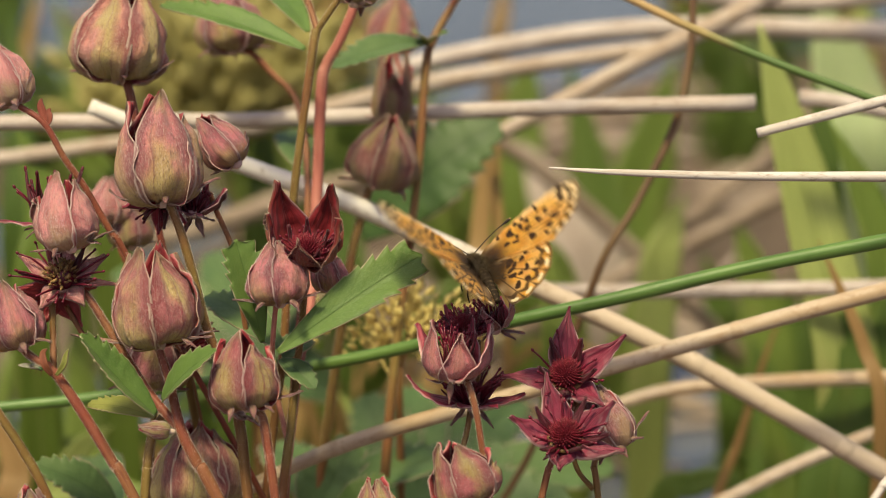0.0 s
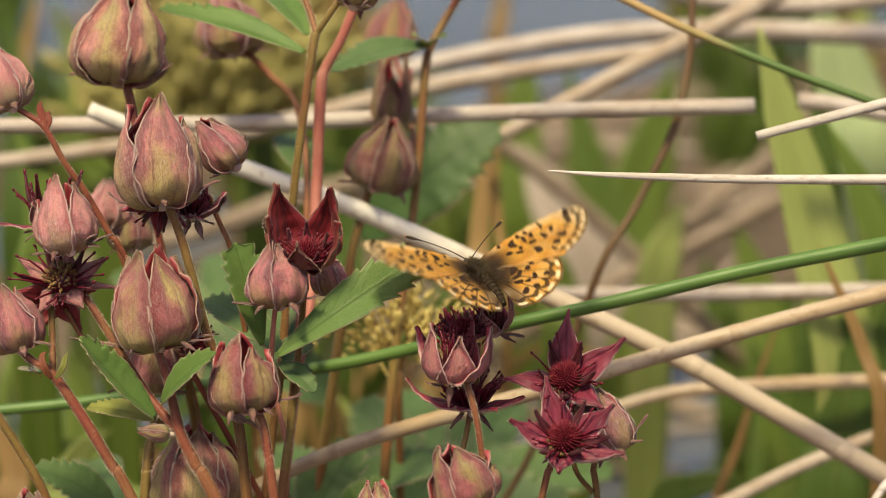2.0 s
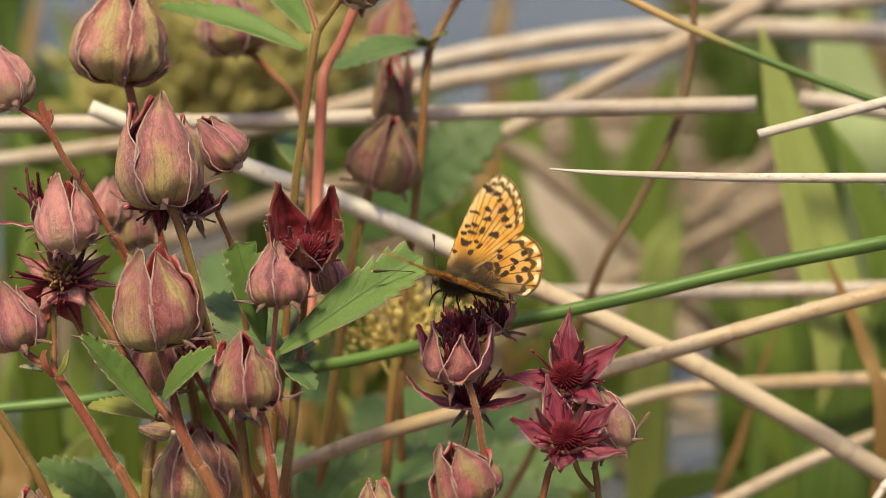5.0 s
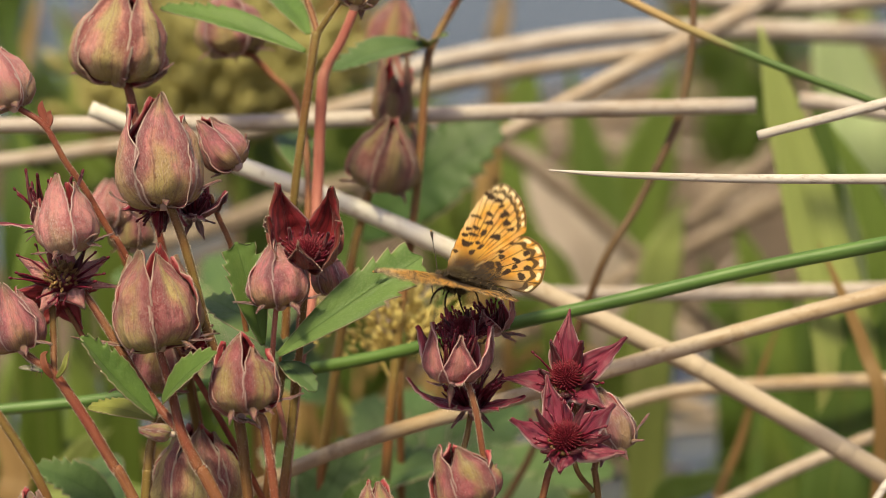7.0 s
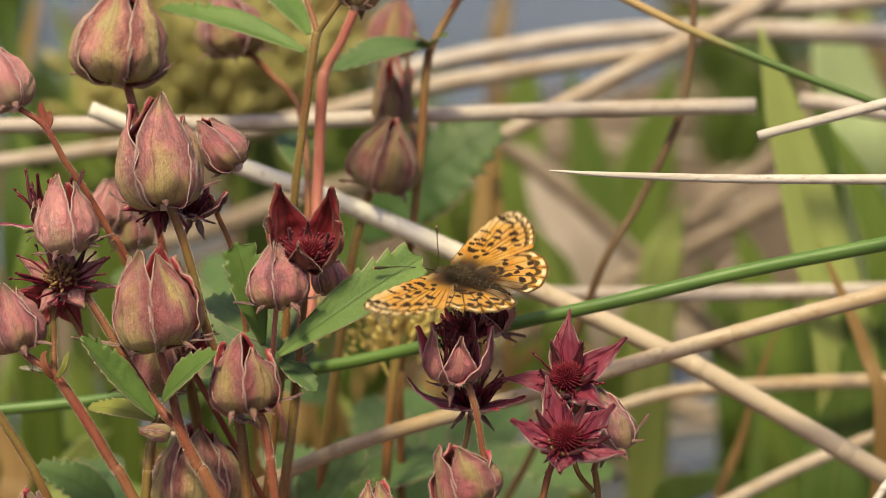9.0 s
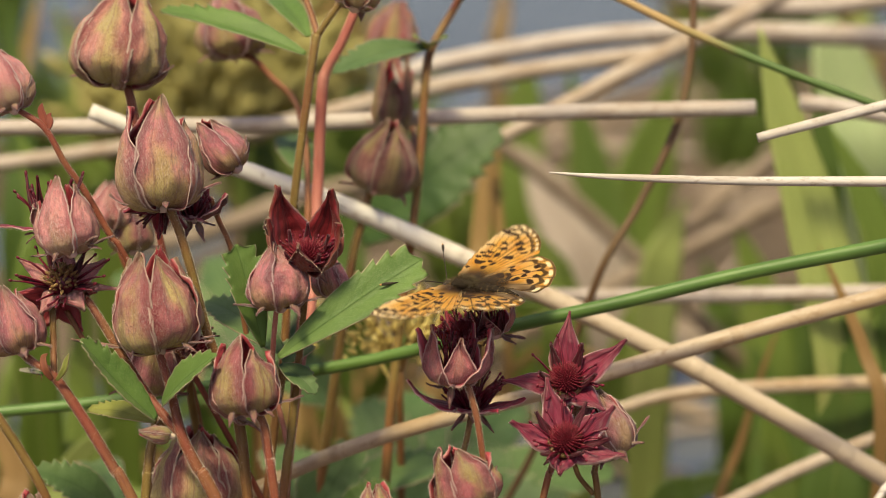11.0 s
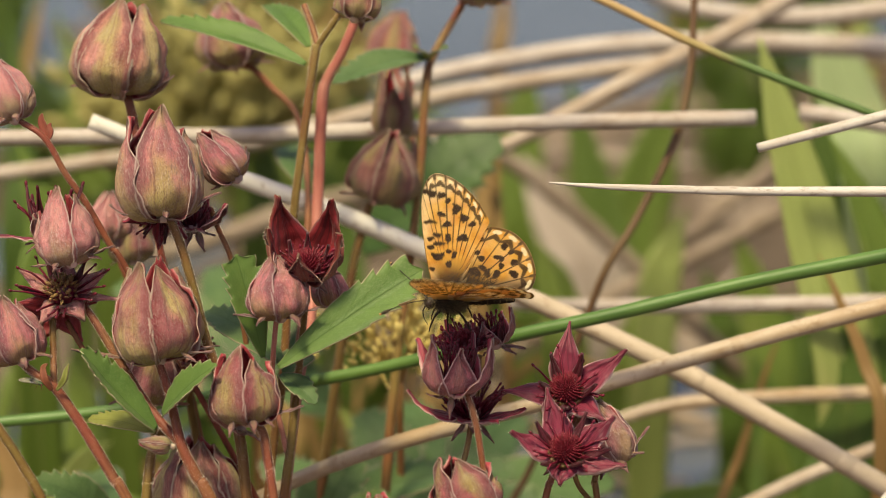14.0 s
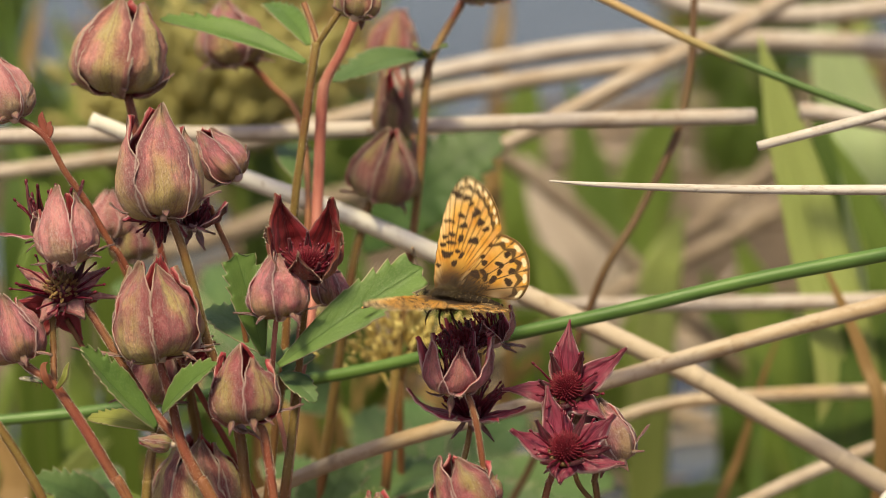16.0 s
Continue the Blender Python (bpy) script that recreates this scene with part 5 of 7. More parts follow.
# dull red buds between the stems
p = plant("bog cinquefoil with dull red buds in the shade of others", (-53.9, 12.4, 167.1))
bud(p, (-54.2, 10.8, 168.7), (-52.9, 14.2, 179.1), 6.3, "sepal", 23, leafy=3)
flower(p, (-47.6, 11.3, 176.6), (-44.8, 8.6, 181.2), "sepal_crimson", "inner_crimson", 24, [(a, 6.0, 2.8, CUP) for a in (0, 72, 144, 216, 288)], stamens=10)
stem(p, [(-54.2, 10.8, 168.7), (-54.2, 10.5, 161.1), (-55.6, 8.0, 147.1)], (1.40, 1.60), "stem_brown")
stem(p, [(-47.6, 11.3, 176.4), (-47.5, 14.3, 166.4), (-46.7, 15.7, 157.7)], (1.60, 2.00), "stem_brown")
bud(p, (-65.8, 39.4, 192.0), (-65.3, 42.4, 200.9), 4.2, "sepal_pink", 25, leafy=0)
bud(p, (-61.1, 40.0, 187.1), (-61.9, 42.4, 194.5), 4.0, "sepal", 26, leafy=2)
stem(p, [(-65.8, 39.4, 192.0), (-63.1, 37.7, 186.7), (-60.3, 35.3, 179.3), (-57.2, 21.9, 170.3)], (1.00, 1.00), "stem_red", down=False)

# blunt bud with a torn tip
p = plant("bog cinquefoil with a blunt bud torn open at its tip", (-29.4, -17.3, 159.8))
bud(p, (-34.0, -14.4, 175.3), (-35.1, -11.4, 184.7), 5.8, "sepal_blunt", 27, height=12.7, az=(-34, 46, 112, 180, -104), tips={0: (0.1, 1.05), 1: (0.5, 0.86), 2: (0.75, 0.8), 4: (0.5, 0.96)}, bracts=((-30, 2.6, -62, 0), (20, 2.4, -70, 0), (55, 2.2, -45, 0), (92, 5.1, 12, -5), (-90, 2.0, 60, 0), ))
stem(p, [(-32.7, -14.4, 175.0), (-31.3, -14.9, 173.4), (-30.3, -16.6, 168.3), (-29.1, -19.3, 160.0)], (1.60, 1.90, 2.00), hairs=160)
flower(p, (-35.9, -9.2, 171.8), (-36.9, -9.9, 169.7), "sepal_rose", "inner_rose", 28, [(a, 4.6, 1.5, FLAT) for a in (0, 72, 144, 216, 288)])

# dark open flower with buds and the big toothed leaf
p = plant("bog cinquefoil with dark red flower, pink buds, toothed leaf", (-28.9, -8.1, 155.5))
flower(p, (-24.1, -0.6, 197.7), (-24.0, -3.6, 207.3), "sepal_crimson", "inner_crimson", 41, [(-8, 10.6, 3.8, (10, 35, 70, 82, 80, 76)), (-78, 13.0, 4.4, (5, 35, 72, 86, 88, 80)), (78, 12.6, 4.4, (5, 35, 72, 86, 92, 85)), (148, 14.6, 5.3, (5, 32, 66, 82, 88, 92)), (-142, 15.6, 5.5, (5, 32, 66, 82, 88, 86))], bracts=((95, 3.4, 5, 10), (-95, 2.6, 5, 20), (60, 2.6, -40, -10), (-40, 1.8, -30, 0), ), petals=(5, 6.5, 0.9, 62), stamens=30, stamen_len=4.2, stamen_spread=1.0, dome=2.9, r0=1.8, label="open flower with dark wine-red inside")
bud(p, (-28.5, -5.9, 191.5), (-29.6, -2.9, 201.0), 5.1, "sepal_rose", 42, height=11.1, az=(-42, 36, 106, 180, -112), tips={0: (0.1, 1.02), 1: (0.12, 0.98)}, bracts=((-88, 4.0, 14, -6), (88, 3.2, 10, 0), (40, 2.8, -45, -10), (-40, 2.4, -25, -20), ), stamens=24, stamen_len=6.5, stamen_spread=0.35)
bud(p, (-20.0, 8.9, 188.6), (-22.0, 11.9, 197.9), 3.2, "sepal_rose", 43, height=8.2, az=(0, 72, 144, 216, 288), tips={}, bracts=((60, 2.1, 10, 0), ))
stem(p, [(-24.4, 1.2, 197.4), (-24.7, 1.3, 191.2), (-26.0, -0.5, 178.9), (-27.3, -4.3, 167.3), (-28.9, -8.4, 154.8)], (1.20, 1.50, 1.90, 2.20), "stem_brown", hairs=260)
stem(p, [(-29.3, -4.9, 191.3), (-30.0, -4.9, 184.9), (-30.4, -3.7, 179.0), (-29.9, -2.4, 173.1), (-28.0, -4.9, 165.4)], (1.10, 1.20, 1.20), "stem_pink", down=False, hairs=90)
leaflet(p, (-29.0, -7.6, 182.9), (-3.7, 1.6, 198.2), 11.0, (-0.3, -0.80, 0.52), MAT["leaf"], 44, fold=0.3, bend=0.03, teeth=10, label="green toothed leaflet", blunt=True)
leaflet(p, (-32.0, -3.3, 183.2), (-36.4, -1.5, 201.8), 8.6, (0.25, -0.85, 0.35), MAT["leaf"], 45, fold=0.35, bend=0.03, teeth=9, blunt=True)
leaflet(p, (-29.1, -2.4, 179.6), (-22.4, -7.7, 176.3), 5.0, (0.3, -0.5, 0.8), MAT["leaf_blue"], 46, teeth=7)
leaflet(p, (-29.2, 3.8, 179.4), (-45.8, 25.9, 182.6), 8.0, (0.0, -0.5, 0.85), MAT["leaf_blue"], 47)
leaflet(p, (-28.7, 3.2, 177.5), (-25.1, 12.0, 178.6), 6.0, (0.0, -0.5, 0.85), MAT["leaf_blue"], 48, teeth=7)

# the flower under the butterfly
p = plant("bog cinquefoil with dark feathery flowers on which a butterfly sits", (6.6, -11.8, 157.2))
flower(p, (4.1, 1.5, 182.5), (3.6, 0.2, 192.4), "sepal_dark", "inner_dark", 51, [(0, 5.5, 1.7, (20, 40, 50, 50)), (72, 6.0, 1.7, (20, 40, 50, 50)), (144, 6.5, 1.7, (20, 40, 50, 50)), (216, 6.5, 1.7, (20, 40, 50, 50)), (-72, 5.5, 1.7, (20, 40, 50, 50))], bracts=(), stamens=90, stamen_len=4.2, stamen_spread=1.5, dome=2.2, petals=(5, 5.5, 0.6, 55))
flower(p, (9.6, 3.5, 183.1), (7.3, 6.4, 192.4), "sepal_mauve", "inner_dark", 54, [(-22, 5.8, 2.3, (5, 40, 80, 95, 95)), (70, 7.8, 2.1, (5, 40, 74, 84, 82)), (-95, 6.0, 2.0, (5, 40, 80, 90, 95)), (150, 7.0, 2.0, (5, 40, 75, 85, 88)), (-150, 7.0, 2.0, (5, 40, 75, 85, 88))], bracts=((88, 3.5, -22, 0), (60, 2.7, -42, 0), (-60, 1.8, -30, 0), ), stamens=18, stamen_len=5.0, stamen_spread=0.5, petals=(4, 5.5, 0.6, 75))
flower(p, (1.7, -10.5, 179.0), (2.2, -8.1, 188.7), "sepal_mauve", "inner_dark", 52, [(-52, 13.2, 3.5, (0, 32, 78, 100, 92, 80)), (14, 10.8, 4.0, (0, 30, 72, 96, 102, 96)), (64, 13.6, 3.6, (0, 28, 60, 80, 86, 92)), (150, 13.0, 3.1, (0, 32, 70, 84, 84, 84)), (-128, 12.4, 3.1, (0, 32, 66, 70, 62, 52))], bracts=((-10, 3.4, -78, -10), (-70, 2.4, 20, 30), (70, 2.6, 15, 20), (-88, 3.0, -5, 40), ), stamens=30, stamen_len=8.0, stamen_spread=0.4, petals=(5, 9.0, 0.7, 78), dome=1.8, label="cup-shaped mauve-red flower")
flower(p, (5.1, -4.0, 171.6), (5.4, -3.4, 181.6), "sepal_dark", "inner_dark", 53, [(-84, 12.6, 2.3, (5, 12, 20, 30, 48, 62)), (82, 9.0, 2.4, (5, 15, 20, 18, 24, 34)), (-22, 7.0, 2.6, (0, 18, 28, 24, 10)), (38, 7.0, 2.4, (0, 15, 26, 22, 10)), (180, 9.0, 2.4, (10, 30, 45, 50, 50))], bracts=((-60, 3.6, -48, 0), (60, 4.1, -42, -5), (-88, 2.0, 20, 0), (10, 1.6, -60, 0), ), stamens=46, stamen_len=6.2, stamen_spread=0.9, petals=(6, 7.0, 0.6, 48), dome=2.2)
stem(p, [(3.8, -10.9, 179.5), (4.7, -12.3, 178.2), (6.0, -13.9, 173.5), (7.1, -15.1, 166.5), (7.8, -14.5, 161.9)], (1.20, 1.40, 1.40), "stem_red", hairs=160)
stem(p, [(5.1, -4.0, 171.4), (4.3, -5.5, 166.7), (3.0, -8.0, 162.3), (2.1, -9.9, 156.6)], (1.20, 1.30), "stem_brown", hairs=90)
stem(p, [(6.5, 1.5, 181.8), (6.3, 0.7, 176.3), (5.5, -1.2, 170.4)], (1.20, 1.20), "stem_brown", down=False)

# the pair of open flowers with a bud beside them
p = plant("bog cinquefoil with two star-shaped crimson flowers and a grey-pink bud", (23.7, -11.8, 157.2))
flower(p, (21.9, -5.8, 176.9), (21.7, -11.2, 185.4), "sepal_wine", "inner_wine", 61, [(178, 12.4, 3.3, (22, 32, 34, 28, 22, 28)), (-92, 10.2, 2.7, (16, 16, 10, 4, 2, 6)), (116, 12.4, 3.2, (22, 30, 32, 28, 30, 36)), (-32, 7.5, 3.2, (18, 22, 16, 0, -20)), (42, 8.5, 3.2, (18, 24, 18, 4, -14))], bracts=((-70, 2.6, -20, 0), (75, 3.0, -10, 0), (10, 2.2, -60, 0), ), stamens=14, stamen_len=5.8, stamen_spread=1.3, petals=(5, 7.4, 0.95, 46), dome=2.6, r0=1.6, disc=True)
flower(p, (21.3, -16.3, 169.7), (21.2, -21.4, 178.3), "sepal_wine", "inner_wine", 62, [(-164, 11.4, 3.1, (24, 34, 36, 30, 30, 36)), (-106, 9.4, 3.0, (20, 24, 22, 24, 30, 36)), (118, 10.0, 3.4, (20, 30, 32, 36, 40, 40)), (66, 9.6, 3.0, (16, 18, 12, 8, 12, 20)), (-16, 5.6, 3.8, (18, 22, 14, -4, -24))], bracts=((-60, 2.9, -40, 0), (80, 2.4, -20, 0), (5, 2.6, -70, 0), ), stamens=14, stamen_len=5.4, stamen_spread=1.3, petals=(5, 7.0, 0.95, 46), dome=2.6, r0=1.6, disc=True)
bud(p, (30.9, -7.6, 164.4), (26.2, -4.9, 172.8), 5.2, "sepal_silver", 63, height=14.6, az=(-30, 48, 112, 185, -100), tips={0: (0.5, 1.0), 4: (0.6, 0.92), 1: (0.5, 0.8)}, bracts=((85, 4.8, 32, -10), (60, 2.6, -15, 0), (20, 2.6, -60, 10), (-30, 2.2, -30, 0), ))
stem(p, [(20.1, -11.1, 165.9), (19.0, -12.0, 163.0), (17.4, -13.9, 157.3)], (1.30, 1.50), hairs=60)
stem(p, [(28.5, -7.4, 164.3), (27.1, -8.3, 161.4), (27.9, -10.2, 155.6)], (1.30, 1.40), "stem_brown", hairs=60)
stem(p, [(22.3, -2.1, 174.1), (23.1, -2.5, 166.5), (24.0, -6.5, 160.6), (26.9, -9.6, 157.5)], (1.10, 1.20), "stem_brown", down=False)

# buds cut by the lower edge
p = plant("bog cinquefoil with a torn red and olive bud", (3.0, -23.3, 154.2))
bud(p, (5.3, -22.2, 160.9), (2.0, -19.3, 169.9), 5.7, "sepal_blunt", 71, height=11.2, az=(-48, 22, 92, 165, -115), tips={0: (0.55, 1.06), 1: (0.3, 0.92), 2: (0.95, 0.72)}, bracts=((-88, 3.9, 62, 0), (88, 4.5, 70, 0), ))
stem(p, [(3.0, -22.4, 157.0), (2.8, -22.4, 150.5), (2.4, -23.3, 141.1)], (1.80, 2.00))
p = plant("bog cinquefoil with a broad olive-brown bud", (-44.5, -2.4, 147.4))
bud(p, (-44.7, -1.9, 150.4), (-45.2, 1.1, 159.9), 7.9, "sepal_olive", 72, height=15.6, az=(10, -62, 82, 154, 226), tips={0: (0.1, 0.95), 1: (0.3, 1.02), 2: (0.4, 0.9)}, bracts=((60, 2.7, 0, 0), ))
stem(p, [(-44.5, -1.9, 148.9), (-44.3, -4.3, 141.5), (-44.0, -7.2, 132.6)], (1.80, 2.00))
p = plant("bog cinquefoil shoot with pointed leaf tips", (-11.7, -21.5, 153.3))
bud(p, (-11.0, -23.4, 153.7), (-11.7, -20.6, 162.6), 4.2, "sepal_olive", 73, flare=0.3, stretch=1.25, roll=0.6)
stem(p, [(-11.0, -23.3, 154.2), (-11.0, -25.1, 148.6), (-10.7, -27.2, 142.1)], (1.40, 1.60))
p = plant("bog cinquefoil shoot with pointed leaf tips", (-72.4, -16.0, 150.6))
bud(p, (-72.2, -16.8, 148.3), (-72.9, -13.6, 158.3), 4.6, "sepal", 74, flare=0.3, stretch=1.2, roll=0.1)
stem(p, [(-72.2, -16.0, 150.6), (-72.2, -17.9, 144.9), (-71.9, -20.1, 138.3)], (1.40, 1.60))

# bare and forked stems
p = plant("bog cinquefoil with a brown forked downy stem", (-28.0, 14.4, 173.1))
stem(p, [(-23.6, 31.6, 232.4), (-24.5, 29.8, 227.0), (-26.4, 26.5, 213.7), (-27.8, 24.2, 203.4), (-29.0, 21.9, 189.6), (-30.2, 16.3, 172.4), (-32.2, 9.2, 157.0)], (2.10, 2.00, 1.90, 2.00), "stem_brown", hairs=240)
stem(p, [(-18.0, 31.9, 239.8), (-20.9, 31.6, 235.8), (-23.4, 31.5, 232.2)], (1.40, 1.50), "stem_brown", down=False, hairs=60)
stem(p, [(-26.1, 35.8, 239.1), (-24.5, 33.6, 235.4), (-23.4, 31.5, 232.2)], (1.40, 1.50), "stem_red", down=False, hairs=60)
leaflet(p, (-26.1, 36.3, 227.5), (-54.6, 46.9, 234.5), 6.5, (0.15, -0.45, 0.88), MAT["leaf"], 81, fold=0.35, bend=0.05, teeth=12, label="green leaf curving out from the fork")
leaflet(p, (-25.8, 41.3, 229.9), (-35.2, 58.8, 235.3), 6.0, (0.15, -0.45, 0.88), MAT["leaf"], 82)
bud(p, (-16.4, 31.1, 237.4), (-15.1, 33.4, 244.4), 4.0, "sepal_olive", 83, leafy=3)
p = plant("bog cinquefoil with a thick smooth pink stem", (-24.7, 29.4, 167.4))
stem(p, [(-15.7, 47.7, 236.8), (-19.6, 45.8, 227.8), (-22.6, 45.1, 222.4), (-23.5, 43.8, 218.2), (-24.5, 39.6, 198.9), (-25.1, 25.9, 182.6), (-26.8, 10.0, 172.6), (-28.2, 1.8, 160.2), (-29.1, -2.9, 152.2)], (2.18, 2.41, 2.85, 2.65, 2.27, 1.86), "stem_pink", hairs=160)
p = plant("bog cinquefoil with a slanting brown stem", (-72.5, -0.8, 152.1))
stem(p, [(-83.0, 3.0, 170.4), (-80.9, 1.9, 167.1), (-77.0, 0.9, 160.6), (-72.0, -1.2, 150.9)], (1.65, 2.08), "stem_brown", hairs=80)

# plants behind
p = plant("bog cinquefoil with a nodding dull-red bud and a withered one above", (-23.4, 38.7, 146.7))
bud(p, (-13.3, 56.4, 195.1), (-10.5, 56.7, 207.8), 6.63, "sepal_withered", 91, stretch=1.0, roll=0.4, leafy=6)
bud(p, (-11.0, 69.1, 204.6), (-9.8, 72.9, 215.9), 3.86, "sepal_withered", 92, flare=0.6, stretch=1.7, tips={0: (1.3, 0.7), 1: (0.5, 1.05), 2: (1.4, 0.9), 4: (0.9, 1.1)}, leafy=7)
stem(p, [(-14.8, 56.2, 194.6), (-16.6, 54.3, 188.5), (-18.6, 51.8, 180.9), (-21.2, 46.1, 163.4), (-24.1, 41.8, 144.1)], (2.06, 2.29, 2.52), "stem_brown", hairs=120)
p = plant("bog cinquefoil with a tall brown forked stem", (-10.8, 41.1, 148.1))
stem(p, [(4.0, 75.9, 231.3), (-1.8, 70.9, 222.1), (-3.5, 67.1, 216.1), (-4.9, 60.1, 197.6), (-7.2, 53.5, 180.3), (-9.7, 45.4, 161.2), (-11.2, 40.0, 144.8)], (1.87, 2.20, 2.08, 2.53), "stem_brown", hairs=160)
leaflet(p, (-19.0, 113.1, 166.2), (12.7, 113.8, 194.3), 22, (-0.2, -0.75, 0.6), MAT["leaf_deep"], 93, fold=0.1, label="large dull-green leaf")
leaflet(p, (-3.0, 68.9, 221.6), (-21.7, 53.1, 220.8), 7.36, (0.1, -0.4, 0.9), MAT["leaf_blue"], 94)
leaflet(p, (-2.8, 68.7, 221.2), (0.6, 64.1, 225.0), 3.68, (0.1, -0.4, 0.9), MAT["leaf"], 95, teeth=6)
leaflet(p, (-3.4, 68.7, 221.2), (-5.6, 64.1, 225.0), 4.14, (0.1, -0.4, 0.9), MAT["leaf_yellow"], 96, teeth=6)
bud(p, (7.7, 74.2, 231.8), (7.9, 76.5, 238.9), 5.06, "sepal_olive", 197, leafy=3)
bud(p, (-12.0, 108.7, 210.8), (-10.7, 111.3, 218.6), 5.70, "sepal_blunt", 97, leafy=0)
stem(p, [(7.7, 74.1, 231.7), (4.2, 75.1, 231.9), (1.8, 74.0, 228.3)], (1.40, 1.40), "stem_red", down=False)
stem(p, [(-12.0, 108.7, 213.5), (-8.0, 96.5, 205.4), (-4.9, 64.5, 196.3)], (1.53, 1.49), "stem_red", down=False)
p = plant("bog cinquefoil with a pink-brown bud and a thin leaning stalk", (-30.1, 66.3, 209.8))
bud(p, (-43.5, 69.5, 219.7), (-44.6, 73.6, 232.4), 6.74, "sepal", 98, stretch=0.9, leafy=3)
stem(p, [(-42.9, 69.6, 220.0), (-39.4, 69.4, 219.4), (-35.3, 68.2, 215.6), (-29.6, 64.1, 209.7), (-27.1, 51.4, 196.5), (-27.2, 29.7, 181.3), (-28.0, 12.4, 167.1)], (1.63, 1.63), "stem_red")
leaflet(p, (-26.0, 61.1, 193.7), (-34.6, 84.0, 199.7), 8.0, (0, -0.5, 0.85), MAT["leaf_blue"], 99)

# low leaves
p = plant("low tuft of bluish-green toothed bog cinquefoil leaves", (-21.4, 37.0, 119.7))
stem(p, [(-25.9, 38.6, 131.0), (-24.9, 38.4, 124.1), (-23.9, 38.8, 112.3)], (1.6, 2.0), "stem_brown")
leaflet(p, (-27.3, 37.3, 127.2), (-17.6, 43.1, 145.0), 15, (-0.2, -0.7, 0.65), MAT["leaf_blue"], 101, teeth=9)
leaflet(p, (-25.9, 38.6, 131.0), (5.6, 66.3, 132.1), 12, (-0.1, -0.4, 0.9), MAT["leaf_blue"], 102)
leaflet(p, (-25.9, 38.6, 131.0), (-37.0, 63.3, 136.0), 13, (0.2, -0.5, 0.85), MAT["leaf_blue"], 103)
leaflet(p, (-22.0, 30.4, 131.7), (-10.7, 33.2, 140.4), 8, (0.0, -0.6, 0.8), MAT["leaf"], 104)
p = plant("low tuft of bluish-green toothed bog cinquefoil leaves", (-64.7, 18.9, 128.7))
stem(p, [(-63.3, 20.3, 139.6), (-64.2, 20.3, 132.9), (-65.4, 20.8, 121.6)], (1.6, 2.0), "stem_brown")
leaflet(p, (-63.3, 20.3, 139.6), (-77.6, 15.8, 151.6), 9, (0.1, -0.5, 0.85), MAT["leaf_blue"], 105)
leaflet(p, (-63.3, 20.3, 139.6), (-75.9, 62.6, 133.7), 9, (0.1, -0.5, 0.85), MAT["leaf_blue"], 106)
p = plant("tuft of dull-green leaves deep among the stems", (-3.1, 86.2, 109.3))
stem(p, [(-5.7, 86.2, 109.3), (-5.5, 84.8, 98.6), (-5.1, 85.2, 86.8)], (1.6, 2.0), "stem_brown")
for k, (tip, w) in enumerate((((-19.1, 103.5, 130.3), 16), ((-8.8, 123.0, 125.4), 18), ((6.2, 110.3, 118.8), 18), ((15.1, 90.2, 121.7), 17), ((-21.3, 89.4, 119.2), 18), ((20.5, 131.4, 119.0), 16), ((40.6, 98.6, 115.2), 17), ((28.7, 77.9, 116.0), 14))):
    leaflet(p, (-5.7, 86.2, 109.3), tip, w, (0.1 * (k % 3 - 1), -0.6, 0.8), MAT["leaf_blue"], 110 + k)
p = plant("tuft of dull-green leaves deep among the stems", (-46.0, 94.2, 134.0))
stem(p, [(-43.4, 96.6, 141.4), (-43.3, 95.3, 130.8), (-43.2, 95.7, 119.3)], (1.6, 2.0), "stem_brown")
for k, (tip, w) in enumerate((((-60.2, 109.3, 147.9), 15), ((-55.7, 133.2, 156.9), 15), ((-30.3, 118.7, 144.5), 15), ((-36.4, 131.5, 151.6), 14), ((-55.0, 94.2, 134.0), 14), ((-24.4, 103.5, 130.3), 15), ((-73.6, 120.3, 149.7), 13), ((-80.6, 131.9, 152.9), 14))):
    leaflet(p, (-43.4, 96.6, 141.4), tip, w, (0.1 * (k % 3 - 1), -0.6, 0.8), MAT["leaf_blue"], 120 + k)


